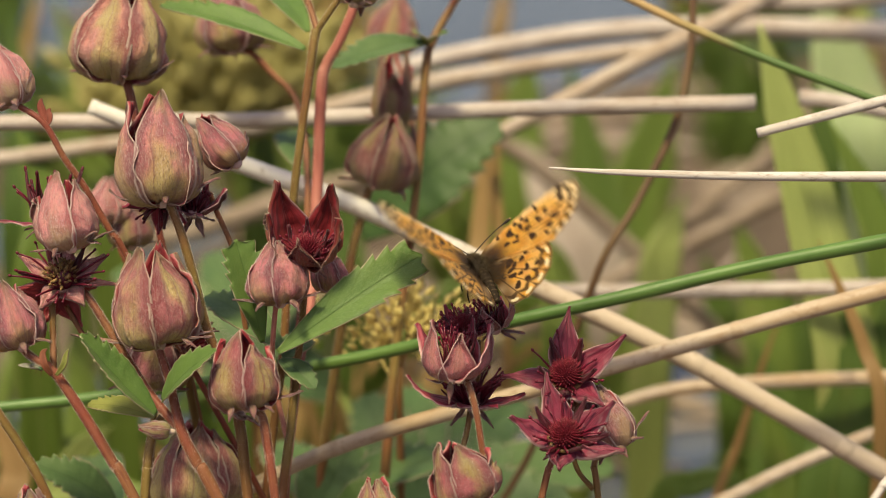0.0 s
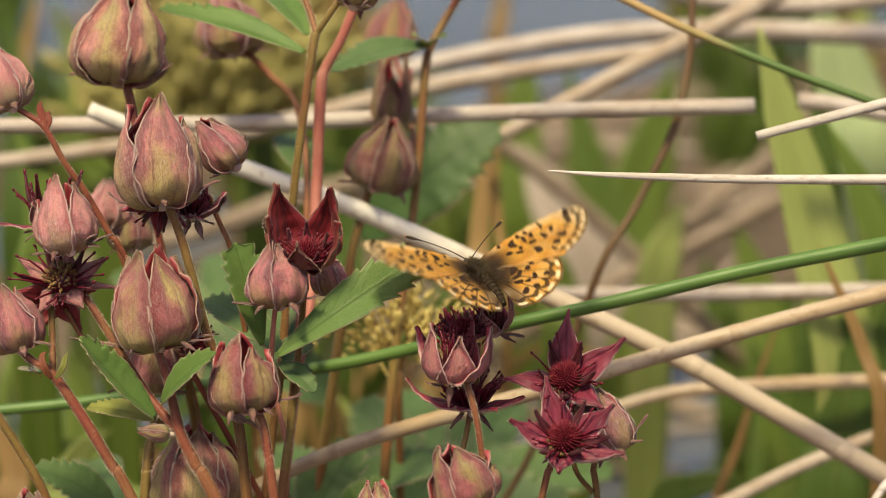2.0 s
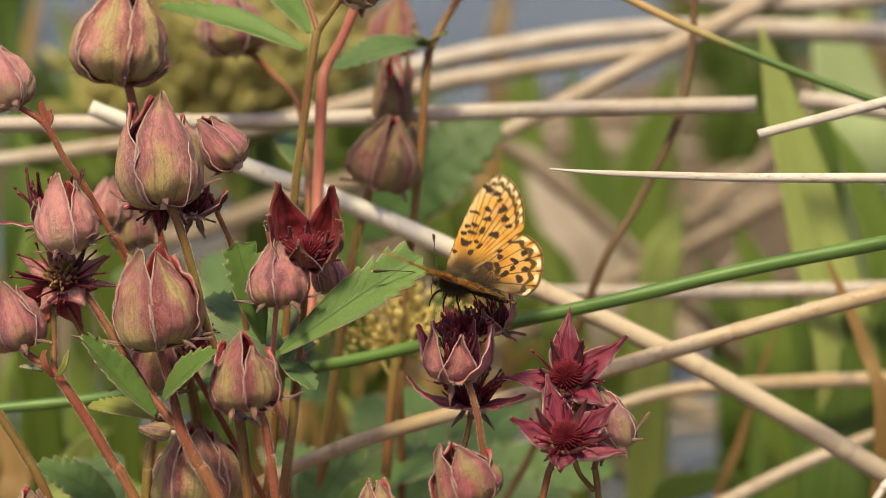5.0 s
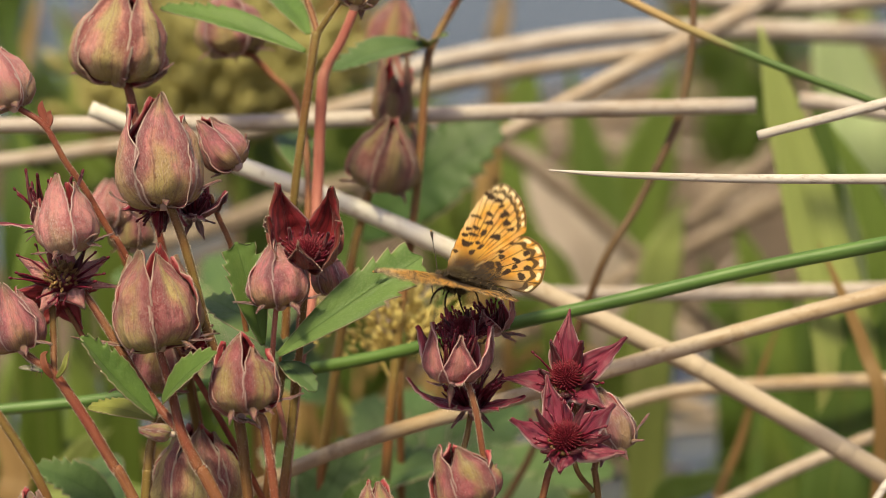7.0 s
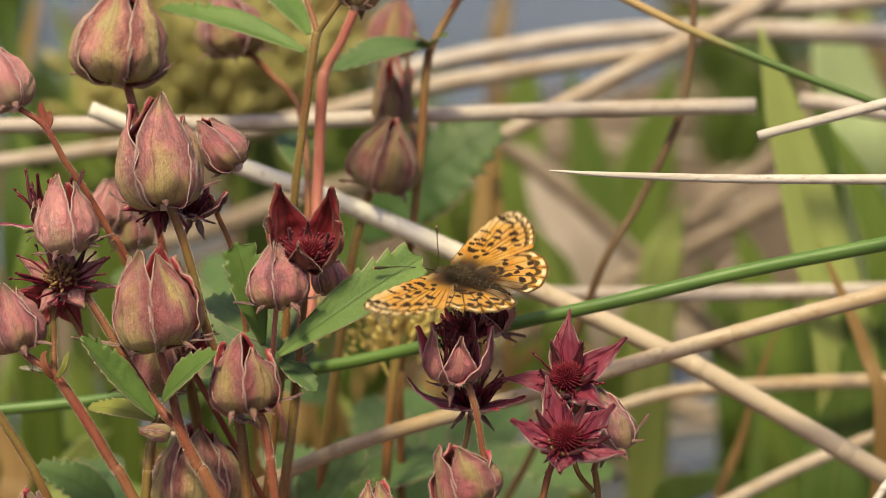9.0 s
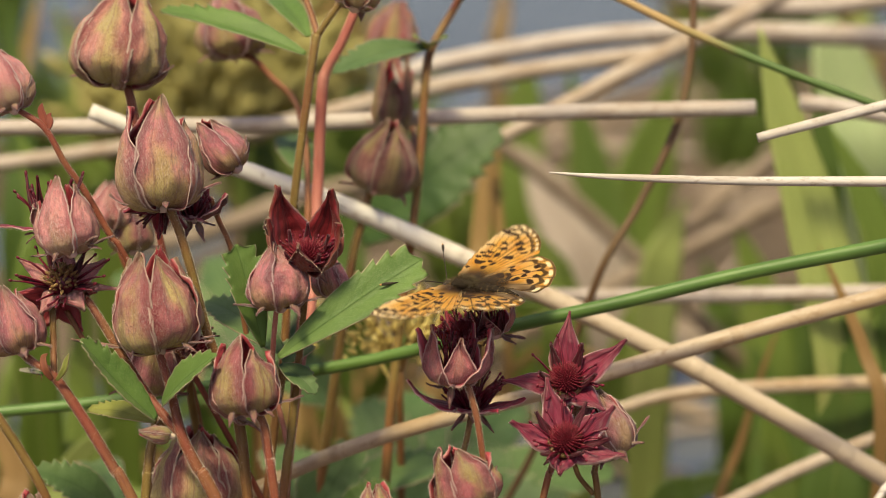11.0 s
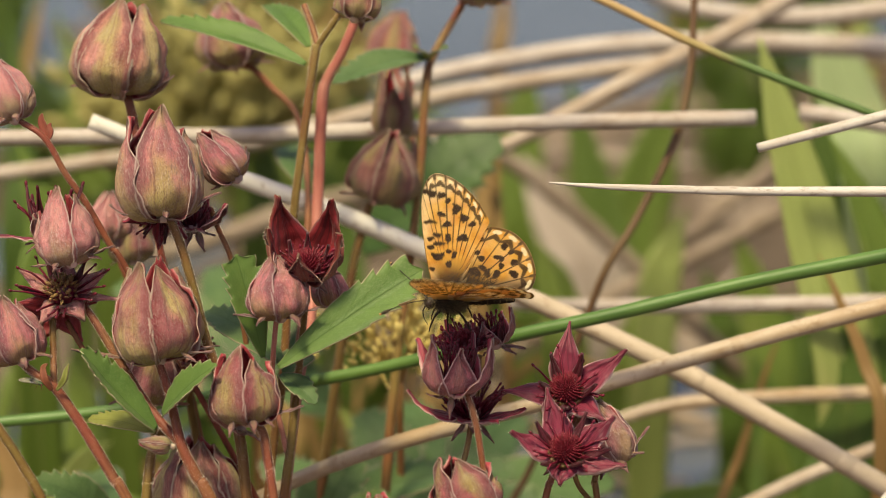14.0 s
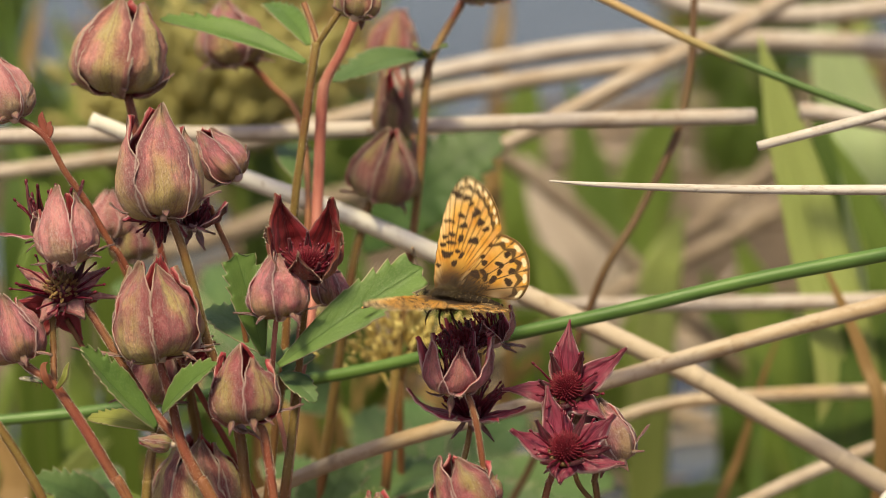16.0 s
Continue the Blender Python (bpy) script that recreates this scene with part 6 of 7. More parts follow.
# ---- golden sedge heads and moss ----
def golden_head(name, label, centre, size, count, grain, seed, root, material="gold"):
    rnd = random.Random(seed)
    g = thing(name, label, "sedge", (root[0], root[1], 0))
    c = Vector(centre)
    meshes = []
    for k in range(3):
        bm = bmesh.new()
        ln = grain * 0.001 * (0.8 + 0.25 * k)
        add_tube(bm, [Vector((0, 0, 0)), Vector((0, 0, ln * 0.2)), Vector((0, 0, ln * 0.55)), Vector((0, 0, ln))], [ln * 0.08, ln * 0.17, ln * 0.2, ln * 0.03], 7, 0.3, k)
        meshes.append(part("spikelet", bm, MAT[material], g).data)
    first = list(g.children)
    for k in range(count):
        v = Vector((rnd.gauss(0, 0.45), rnd.gauss(0, 0.45), rnd.gauss(0, 0.42)))
        at = (c + Vector((v.x * size[0], v.y * size[1], v.z * size[2]))) * 0.001
        way = Vector((v.x + rnd.uniform(-0.5, 0.5), v.y + rnd.uniform(-0.5, 0.5), 0.4 + rnd.random())).normalized()
        if k < 3:
            ob = first[k]
        else:
            ob = new("spikelet", meshes[k % 3])
            ob.parent = g
            ob.matrix_parent_inverse = Matrix.Translation(-g.location)
        ob.matrix_basis = Matrix.Translation(at) @ way.to_track_quat("Z", "Y").to_matrix().to_4x4()
    r = Vector(root)
    for k in range(7):
        a = 2 * math.pi * k / 7
        e = c + Vector((math.cos(a) * size[0] * 0.4, math.sin(a) * size[1] * 0.4, rnd.uniform(-0.1, 0.3) * size[2]))
        tube("stalk", [e, e * 0.4 + c * 0.6 - Vector((0, 0, size[2] * 0.5)), c - Vector((0, 0, size[2] * 1.1))], (0.3, 0.5, 0.7), MAT["stem_brown"], g)
    tube("stem", [c - Vector((0, 0, size[2] * 1.0)), (c + r) * 0.5, r], (0.8, 1.0, 1.2), MAT["stem_brown"], g)


golden_head("golden_sedge", "golden-yellow flowering sedge head behind the leaf", (-9.1, 54.1, 166.0), (15.5, 9, 9), 300, 2.3, 5, (-8, 62, -8))
golden_head("golden_sedge", "olive-gold sedge heads blurred far behind", (-72.8, 330.9, 150.5), (34, 26, 20), 200, 11, 6, (-70, 320, -8), "moss")
golden_head("golden_sedge", "olive-gold sedge heads blurred far behind", (-62.0, 362.0, 149.1), (34, 26, 20), 180, 11, 7, (-50, 350, -8), "moss")
golden_head("golden_sedge", "olive-gold sedge heads blurred far behind", (-91.7, 328.5, 143.3), (26, 22, 16), 150, 11, 8, (-100, 330, -8), "moss")


# ---- a greenfly resting by the joint of a stem ----
def greenfly(at, heading):
    f = thing("greenfly", "tiny winged greenfly resting on a reddish stem", "insect", at)
    def bit(name, points, radii, material, label=""):
        ob = tube(name, points, radii, MAT[material], f, label, 8, 5, 0.0)
        ob.matrix_parent_inverse = Matrix.Identity(4)
        ob.matrix_basis = heading
        return ob
    bit("body", [(1.0, 0, 0.5), (0.6, 0, 0.55), (0, 0, 0.6), (-0.9, 0, 0.6), (-1.5, 0, 0.5)], (0.2, 0.36, 0.34, 0.42, 0.5, 0.1), "aphid", "plump dark-green body")
    for side in (1, -1):
        for k, x in enumerate((0.6, 0.2, -0.2)):
            bit("leg", [(x, side * 0.2, 0.5), (x + 0.4 - 0.4 * k, side * 0.9, 0.7), (x + 0.6 - 0.6 * k, side * 1.4, 0.0)], (0.06, 0.05, 0.04), "stamen")
        bit("antenna", [(1.0, side * 0.1, 0.6), (1.6, side * 0.6, 1.1), (2.0, side * 1.1, 1.3)], (0.04, 0.03, 0.025), "stamen")
        w = blade("wing", [(0.3, side * 0.2, 0.9), (-0.8, side * 0.9, 1.1), (-2.0, side * 1.5, 1.1), (-3.0, side * 1.8, 1.0)], 1.3, (0, side * 0.2, 1), MAT["film"], f, "clear veined wing")
        w.matrix_parent_inverse = Matrix.Identity(4)
        w.matrix_basis = heading


MAT["aphid"] = soft_material("dark green aphid skin", (0.04, 0.13, 0.03), (0.02, 0.06, 0.02), 1500, 0.35, 0, 0.2)
film, tree = blank("clear insect wing")
out = tree.nodes.new("ShaderNodeOutputMaterial")
clear = tree.nodes.new("ShaderNodeBsdfTransparent")
gloss = node(tree, "ShaderNodeBsdfPrincipled", Roughness=0.25)
gloss.inputs["Base Color"].default_value = (0.5, 0.45, 0.4, 1)
both = node(tree, "ShaderNodeMixShader", Fac=0.3)
tree.links.new(clear.outputs[0], both.inputs[1])
tree.links.new(gloss.outputs[0], both.inputs[2])
tree.links.new(both.outputs[0], out.inputs["Surface"])
MAT["film"] = film
greenfly((-71.6, -7.7, 179.5), pose(0, 0, 0, 0, 15, -8))


# ---- the butterfly ----
# seconds, place of the thorax in millimetres, turn in degrees
BODY_ROWS = [
    (0.00, 6.24, -0.62, 196.01, -0.2, -12.2, 107.4),
    (0.50, 6.24, -0.53, 195.97, -0.6, -11.8, 108.2),
    (1.00, 6.02, -0.23, 196.56, -1.3, -8.6, 103.5),
    (1.50, 6.06, 0.02, 195.04, -1.0, -13.1, 115.5),
    (2.00, 6.35, -0.18, 195.67, -1.6, -11.7, 113.7),
    (2.50, 5.47, -0.25, 196.25, -2.9, -0.4, 103.7),
    (3.00, 5.54, -0.28, 194.96, -4.2, -12.9, 116.1),
    (3.10, 5.32, -0.49, 194.74, -4.1, -14.7, 116.7),
    (3.25, 4.57, -1.00, 196.48, 2.0, -18.3, 130.9),
    (3.50, 3.34, -2.43, 194.92, -6.9, -9.3, 139.3),
    (4.00, 2.43, -2.14, 194.91, -5.6, -4.1, 145.2),
    (4.20, 1.73, -2.11, 194.62, -5.0, -5.4, 146.2),
    (6.30, 2.40, -0.24, 193.45, -7.4, -3.0, 145.3),
    (6.50, 2.37, -0.15, 193.50, -7.3, -3.3, 145.4),
    (7.00, 2.19, 0.19, 193.87, -7.3, -4.2, 148.2),
    (8.00, 2.49, -0.13, 194.23, -7.2, -1.5, 148.6),
    (8.50, 2.33, -0.01, 194.10, -7.8, -4.9, 150.6),
    (9.00, 2.33, -0.23, 194.60, -8.9, -4.4, 144.4),
    (9.20, 2.39, -0.21, 194.62, -8.6, -4.0, 144.4),
    (11.30, 3.90, -0.99, 193.27, -5.9, 4.6, 144.2),
    (11.50, 2.77, -1.06, 194.88, -1.1, -1.1, 157.1),
    (12.00, 2.66, -0.78, 193.98, -0.1, -3.6, 166.6),
    (12.50, 2.26, -2.91, 194.07, -4.7, 1.4, 164.6),
    (13.00, 2.29, -3.30, 194.74, -3.6, -4.3, 168.5),
    (13.20, 2.24, -3.53, 194.76, -3.8, -2.6, 167.6),
    (13.50, 2.07, -3.53, 194.68, -5.9, -1.6, 167.6),
    (13.70, 2.14, -3.44, 194.76, -7.1, -5.2, 168.1),
    (14.00, 1.24, -6.00, 194.51, -9.3, 3.8, 175.0),
    (15.00, -0.01, -6.78, 194.06, -7.4, 6.9, 166.8),
    (15.50, -0.04, -5.82, 194.00, -3.2, 8.0, 168.6),
    (15.70, -0.89, -5.36, 193.97, -2.1, 8.4, 170.3),
    (16.00, 0.43, -2.58, 193.51, -18.0, 2.5, 150.9),
]
# seconds, lift of the left and of the right wings, degrees
WING_ROWS = [
    (0.00, 38, 40), (0.10, 14, 12), (0.20, -0, -1), (0.30, 4, 2), (0.40, 11, 8), (0.50, 27, 28), (0.60, 41, 44), (0.70, 51, 54),
    (0.80, 34, 37), (0.90, 9, 9), (1.00, -5, -6), (1.10, 0, -2), (1.20, 7, 5), (1.30, 22, 22), (1.40, 41, 41), (1.50, 51, 50),
    (1.60, 28, 25), (1.70, 1, -1), (1.80, -1, -4), (1.90, 4, 2), (2.00, 21, 22), (2.10, 37, 45), (2.20, 46, 55), (2.30, 25, 29),
    (2.40, 4, -1), (2.50, -6, -11), (2.60, -3, -9), (2.70, 8, 2), (2.80, 24, 23), (2.90, 46, 45), (3.00, 49, 47), (3.10, 25, 21),
    (3.20, -4, -4), (3.30, -1, -0), (3.40, 22, 16), (3.50, 42, 49), (3.60, 45, 55), (3.70, 21, 18), (3.80, 11, 6), (3.90, 10, 2),
    (4.00, 20, 17), (4.10, 34, 36), (4.20, 44, 46), (4.55, 6, 1), (4.90, 43, 46), (5.25, 6, 0), (5.60, 42, 45), (5.95, 5, -0),
    (6.30, 36, 45), (6.40, 42, 45), (6.50, 22, 28), (6.60, 5, -1), (6.70, 1, -4), (6.80, 6, -3), (6.90, 14, 10), (7.00, 27, 27),
    (7.20, 34, 40), (7.40, 6, -0), (7.50, 6, -0), (7.60, 11, 9), (7.80, 36, 43), (8.00, 18, 20), (8.20, -0, -6), (8.30, 2, -3),
    (8.50, 26, 26), (8.60, 36, 43), (8.80, 4, -1), (9.00, 9, 7), (9.20, 32, 41), (9.55, 7, 4), (9.90, 44, 48), (10.25, 7, 3),
    (10.60, 44, 48), (10.95, 7, 3), (11.30, 42, 49), (11.50, 1, 4), (11.70, 10, 9), (11.80, 21, 25), (12.00, 19, 28), (12.20, 3, 4),
    (12.40, 27, 34), (12.50, 37, 44), (12.70, 6, 2), (12.90, 19, 18), (13.00, 30, 40), (13.20, 3, 4), (13.40, 11, 15), (13.50, 30, 40),
    (13.70, 0, 2), (13.90, 24, 31), (14.00, 39, 52), (14.20, 12, -1), (14.40, 27, 40), (14.50, 37, 47), (14.60, 19, 26), (14.70, 12, 8),
    (14.80, 12, 8), (14.90, 23, 28), (15.00, 38, 51), (15.10, 28, 38), (15.20, 9, 4), (15.40, 14, 16), (15.50, 28, 38), (15.60, 43, 52),
    (15.80, 9, -3), (16.00, 32, 36),
]


def wing_material(name, ground, warm, dark, pale, dust, clear=0.4):
    """Scaled wing: the marking layer is stored with the mesh."""
    m, t = blank(name)
    geo = t.nodes.new("ShaderNodeTexCoord")
    col = t.nodes.new("ShaderNodeVertexColor")
    col.layer_name = "marking"
    sep = t.nodes.new("ShaderNodeSeparateColor")
    t.links.new(col.outputs["Color"], sep.inputs[0])
    n1 = noise_of(t, geo.outputs["Object"], 420.0, 4.0)
    n2 = noise_of(t, geo.outputs["Object"], 5200.0, 2.0)
    c = mixed(t, ramp(t, n1, 0.35, 0.7), ground, warm)
    c = mixed(t, sep.outputs["Blue"], c, dust)
    c = mixed(t, sep.outputs["Green"], c, pale)
    c = mixed(t, sep.outputs["Red"], c, dark)
    c = mixed(t, ramp(t, n2, 0.5, 0.75, 0, 0.25), c, tuple(x * 0.55 for x in ground))
    finish(t, c, 0.6, n2, 0.35, 0.00008, clear, None, 0.25, 0.1, 0.12)
    return m


MAT["wing_upper"] = wing_material("orange wing scales", (0.75, 0.405, 0.055), (0.63, 0.27, 0.024), (0.026, 0.010, 0.005), (0.92, 0.80, 0.53), (0.085, 0.038, 0.011), 0.42)
MAT["wing_lower"] = wing_material("tawny wing underside", (0.96, 0.76, 0.36), (0.90, 0.60, 0.20), (0.05, 0.022, 0.008), (0.95, 0.92, 0.82), (0.55, 0.19, 0.04), 0.68)
MAT["fur"] = soft_material("tawny fur", (0.11, 0.078, 0.038), (0.035, 0.024, 0.014), 700, 0.7, 0.0, 0.0, (0.34, 0.26, 0.14))
MAT["chitin"] = soft_material("dark body scales", (0.018, 0.012, 0.008), (0.05, 0.033, 0.018), 900, 0.55, 0, 0.6)
MAT["antenna_tip"] = soft_material("pale orange antenna tip", (0.75, 0.45, 0.15), (0.6, 0.3, 0.1), 900, 0.5)
MAT["dark_fur"] = soft_material("dark brown wing hair", (0.03, 0.018, 0.009), (0.012, 0.008, 0.005), 700, 0.6, 0.0, 0.0, (0.12, 0.075, 0.03))


def abdomen_material():
    """Black scales, with narrow bands of short tawny hair at the segments."""
    m, t = blank("banded dark abdomen")
    geo = t.nodes.new("ShaderNodeTexCoord")
    sep = t.nodes.new("ShaderNodeSeparateXYZ")
    t.links.new(geo.outputs["Object"], sep.inputs[0])
    n = noise_of(t, geo.outputs["Object"], 2600.0, 3.0)
    band = maths(t, "PINGPONG", maths(t, "MULTIPLY", sep.outputs[0], 900.0), 0.5)
    hair = maths(t, "MULTIPLY", ramp(t, band, 0.13, 0.02), ramp(t, n, 0.42, 0.62))
    c = mixed(t, n, (0.010, 0.007, 0.005), (0.032, 0.021, 0.012))
    c = mixed(t, maths(t, "MULTIPLY", hair, 0.4), c, (0.38, 0.27, 0.13))
    finish(t, c, 0.7, n, 0.6, 0.0002, 0.0, None, 0.1)
    return m


MAT["abdomen"] = abdomen_material()
MAT["eye"] = soft_material("dark compound eye", (0.03, 0.02, 0.02), (0.06, 0.04, 0.03), 3000, 0.15, 0, 0.1)


def smooth_outline(points, count):
    line = curve_points([Vector((x, y, 0)) for x, y in points], 24)
    run = [0.0]
    for a, b in zip(line, line[1:]):
        run.append(run[-1] + (b - a).length)
    run = np.array(run)
    xy = np.array([(v.x, v.y) for v in line])
    s = np.linspace(0, run[-1], count)
    return np.stack([np.interp(s, run, xy[:, 0]), np.interp(s, run, xy[:, 1])], 1), run[-1]


def step(x, low, high):
    q = np.clip((x - low) / (high - low), 0, 1)
    return q * q * (3 - 2 * q)


# dark blots of the wings: place forwards and outwards of the root, half sizes, millimetres
FORE_BLOTS = [(3.0, 4.9, 0.50, 0.35), (2.0, 7.1, 1.10, 0.66), (3.1, 8.8, 0.60, 0.41), (1.7, 9.4, 0.90, 0.36), (3.3, 10.4, 0.60, 0.36), (2.1, 11.0, 0.70, 0.36), (0.2, 10.3, 0.50, 0.76), (0.1, 7.9, 0.50, 0.30), (-0.8, 7.4, 0.40, 0.61), (0.1, 5.7, 0.50, 0.61), (-2.3, 10.4, 0.90, 0.51), (-2.9, 10.0, 0.50, 0.30), (0.3, 12.8, 0.70, 0.51), (1.4, 14.7, 0.70, 0.41), (3.4, 13.4, 0.90, 0.31), (-1.3, 15.6, 0.70, 0.82), (-2.6, 13.9, 0.70, 0.61), (-4.2, 12.7, 0.60, 0.46), (0.1, 17.3, 0.45, 0.46), (1.4, 18.2, 0.70, 0.51), (3.0, 18.6, 0.80, 0.62), (4.2, 19.1, 0.50, 0.46), (3.6, 21.1, 0.20, 0.31)]
HIND_BLOTS = [(-9.7, 8.6, 0.60, 0.56), (-10.8, 7.4, 0.50, 0.40), (-11.4, 5.5, 0.69, 0.55), (-11.3, 3.5, 0.69, 0.65), (-3.7, 7.1, 0.60, 0.61), (-5.0, 7.6, 0.50, 0.40), (-5.6, 6.6, 0.60, 0.50), (-8.3, 6.7, 0.60, 0.35), (-9.1, 6.2, 0.40, 0.50), (-9.0, 5.0, 0.40, 0.60), (-8.2, 3.5, 0.60, 0.80), (-5.9, 4.8, 0.60, 0.50), (-6.6, 3.8, 0.50, 0.91), (-4.4, 4.2, 0.99, 0.81), (-2.5, 5.6, 0.40, 0.71), (-3.2, 4.5, 0.60, 0.50)]


def wing_marks(kind, upper, xy, q, a, radius):
    """Dark, pale and dusted shares for each point; a runs 0 to 1 over the outer margin, q from root to margin."""
    far = q * radius
    edge = radius - far
    dark, pale, dust = np.zeros_like(q), np.zeros_like(q), np.zeros_like(q)
    cells = 7 if kind == "fore" else 6
    span = 17.0 if kind == "fore" else 22.0
    strong = 1.0 if upper else 0.95
    swell = 1.15
    on_margin = step(a, -0.06, -0.02) * (1 - step(a, 1.02, 1.06))

    def spot(ac, dist, r_along, r_across, zig=0.0):
        """A mark at ac on the margin's scale, dist millimetres in from it."""
        du = (a - ac) * span * np.clip(q, 0.25, 1)
        dv = edge - dist - zig * np.abs(du)
        return 1 - step(np.sqrt((du / r_along) ** 2 + (dv / r_across) ** 2), 0.8, 1.1)

    # veins: fine dark lines from the root to the margin
    off = np.abs((a * cells + 0.5) % 1.0 - 0.5) * span / cells * np.clip(q, 0.2, 1)
    vein = 1 - step(off, 0.08, 0.19)
    dark = np.maximum(dark, (0.92 if upper else 0.95) * vein * step(a, -0.3, -0.2) * (1 - step(a, 1.2, 1.3)) * step(q, 0.3, 0.5))
    for x, y, rx, ry in FORE_BLOTS if kind == "fore" else HIND_BLOTS:
        dx, dy = xy[:, 0] - x, xy[:, 1] - y
        reach = np.sqrt((dx / rx) ** 2 + (dy / ry) ** 2) / swell
        reach = reach * (1 + 0.30 * np.sin(2.9 * dx + x * 7) * np.cos(3.3 * dy + y * 5) + 0.12 * np.sin(7.1 * dx + y) * np.sin(6.3 * dy + x))
        dark = np.maximum(dark, strong * (1 - step(reach, 0.8, 1.1)))
    # margin: pale spots between the veins, dark arrowheads inside them, dark line, checked fringe
    for k in range(cells):
        ac = (k + 0.5) / cells
        wide = span / cells * 0.5
        dark = np.maximum(dark, strong * 0.9 * spot(ac, 1.75, wide * 0.95, 0.55, 0.55))
        dark = np.maximum(dark, strong * 0.9 * spot(k / cells, 0.6, 0.34, 0.85))
        pale = np.maximum(pale, 0.9 * spot(ac, 0.95, wide * 0.55, 0.45))
    dark = np.maximum(dark, 0.85 * (1 - step(np.abs(edge - 0.24), 0.14, 0.36)) * on_margin)
    check = 0.5 + 0.5 * np.cos(a * cells * 2 * math.pi + math.pi)
    pale = np.maximum(pale, 0.7 * (1 - step(edge, 0.06, 0.16)) * on_margin * check)
    cream = 0.22 * (0.5 + 0.5 * np.sin(xy[:, 0] * 1.3 + 1.0) * np.cos(xy[:, 1] * 0.9)) * step(q, 0.3, 0.7)
    pale = np.maximum(pale, cream)
    if kind == "fore":
        pale = np.maximum(pale, 0.5 * step(xy[:, 0], 2.2, 4.4) * step(xy[:, 1], 7.0, 12.0))
        dark = np.maximum(dark, 0.8 * (1 - step(edge, 0.15, 0.45)) * (1 - step(a, -0.05, 0.0)) * step(xy[:, 1], 1, 4))
        tip = step(xy[:, 1] + 0.5 * xy[:, 0], 16.5, 20.0)
        pale = np.maximum(pale, 0.55 * tip)
        dark = np.maximum(dark, 0.6 * tip * vein)
        dust = (1 - step(far, 2.5, 8.0)) * step(-xy[:, 0], -4.6, -1.5)
        dark = np.maximum(dark, 0.75 * (1 - step(far, 1.5, 5.5)))
        if not upper:
            pale = np.maximum(pale, 0.55 * step(xy[:, 1], 13, 19))
            dust = dust * 0.3
            dark = np.where(far < 5, dark * 0.4, dark)
    else:
        dust = 1.0 * (1 - step(far, 2.5, 9.0))
        dust = np.maximum(dust, 0.95 * (1 - step(xy[:, 1], 1.4, 3.8)))
        dark = np.maximum(dark, 0.85 * (1 - step(far, 2.0, 6.0)))
        if not upper:
            dark = np.where(far < 7, dark * 0.4, dark)
            dust = np.zeros_like(q)
            for k in range(cells):
                ac = (k + 0.5) / cells
                pale = np.maximum(pale, spot(ac, 1.2, 1.2, 0.7))
                pale = np.maximum(pale, 0.95 * spot(ac, 6.3 + 1.1 * (k % 2), 1.1, 1.1))
                pale = np.maximum(pale, 0.8 * spot(ac, 10.0, 1.0, 0.9))
                ring = spot(ac, 6.3 + 1.1 * (k % 2), 1.4, 1.45) - spot(ac, 6.3 + 1.1 * (k % 2), 1.1, 1.1)
                dark = np.maximum(dark, 0.8 * np.clip(ring, 0, 1))
            dust = np.maximum(dust, 0.7 * (1 - step(np.abs(edge - 4.2), 0.8, 1.6)))
    return np.stack([np.clip(dark, 0, 1), np.clip(pale, 0, 1), np.clip(dust, 0, 1), np.ones_like(q)], 1)


FORE = [(2.2, 0.0), (3.3, 2.8), (4.2, 7.5), (4.8, 12.8), (4.9, 17.1), (4.3, 20.2), (2.9, 22.1), (1.0, 22.1), (-1.4, 20.9), (-3.4, 19.1), (-5.3, 16.7), (-6.5, 14.5), (-7.1, 12.8), (-5.7, 10.2), (-3.9, 6.2), (-2.2, 0.3)]
HIND = [(-0.4, 0.2), (0.0, 4.0), (-1.2, 8.0), (-3.8, 10.9), (-6.4, 11.9), (-8.4, 12.0), (-10.9, 11.2), (-12.6, 9.9), (-13.9, 8.1), (-14.8, 5.6), (-15.1, 3.5), (-14.7, 1.7), (-13.4, 0.5), (-9.5, 0.3), (-5.0, 0.2), (-2.4, 0.1)]


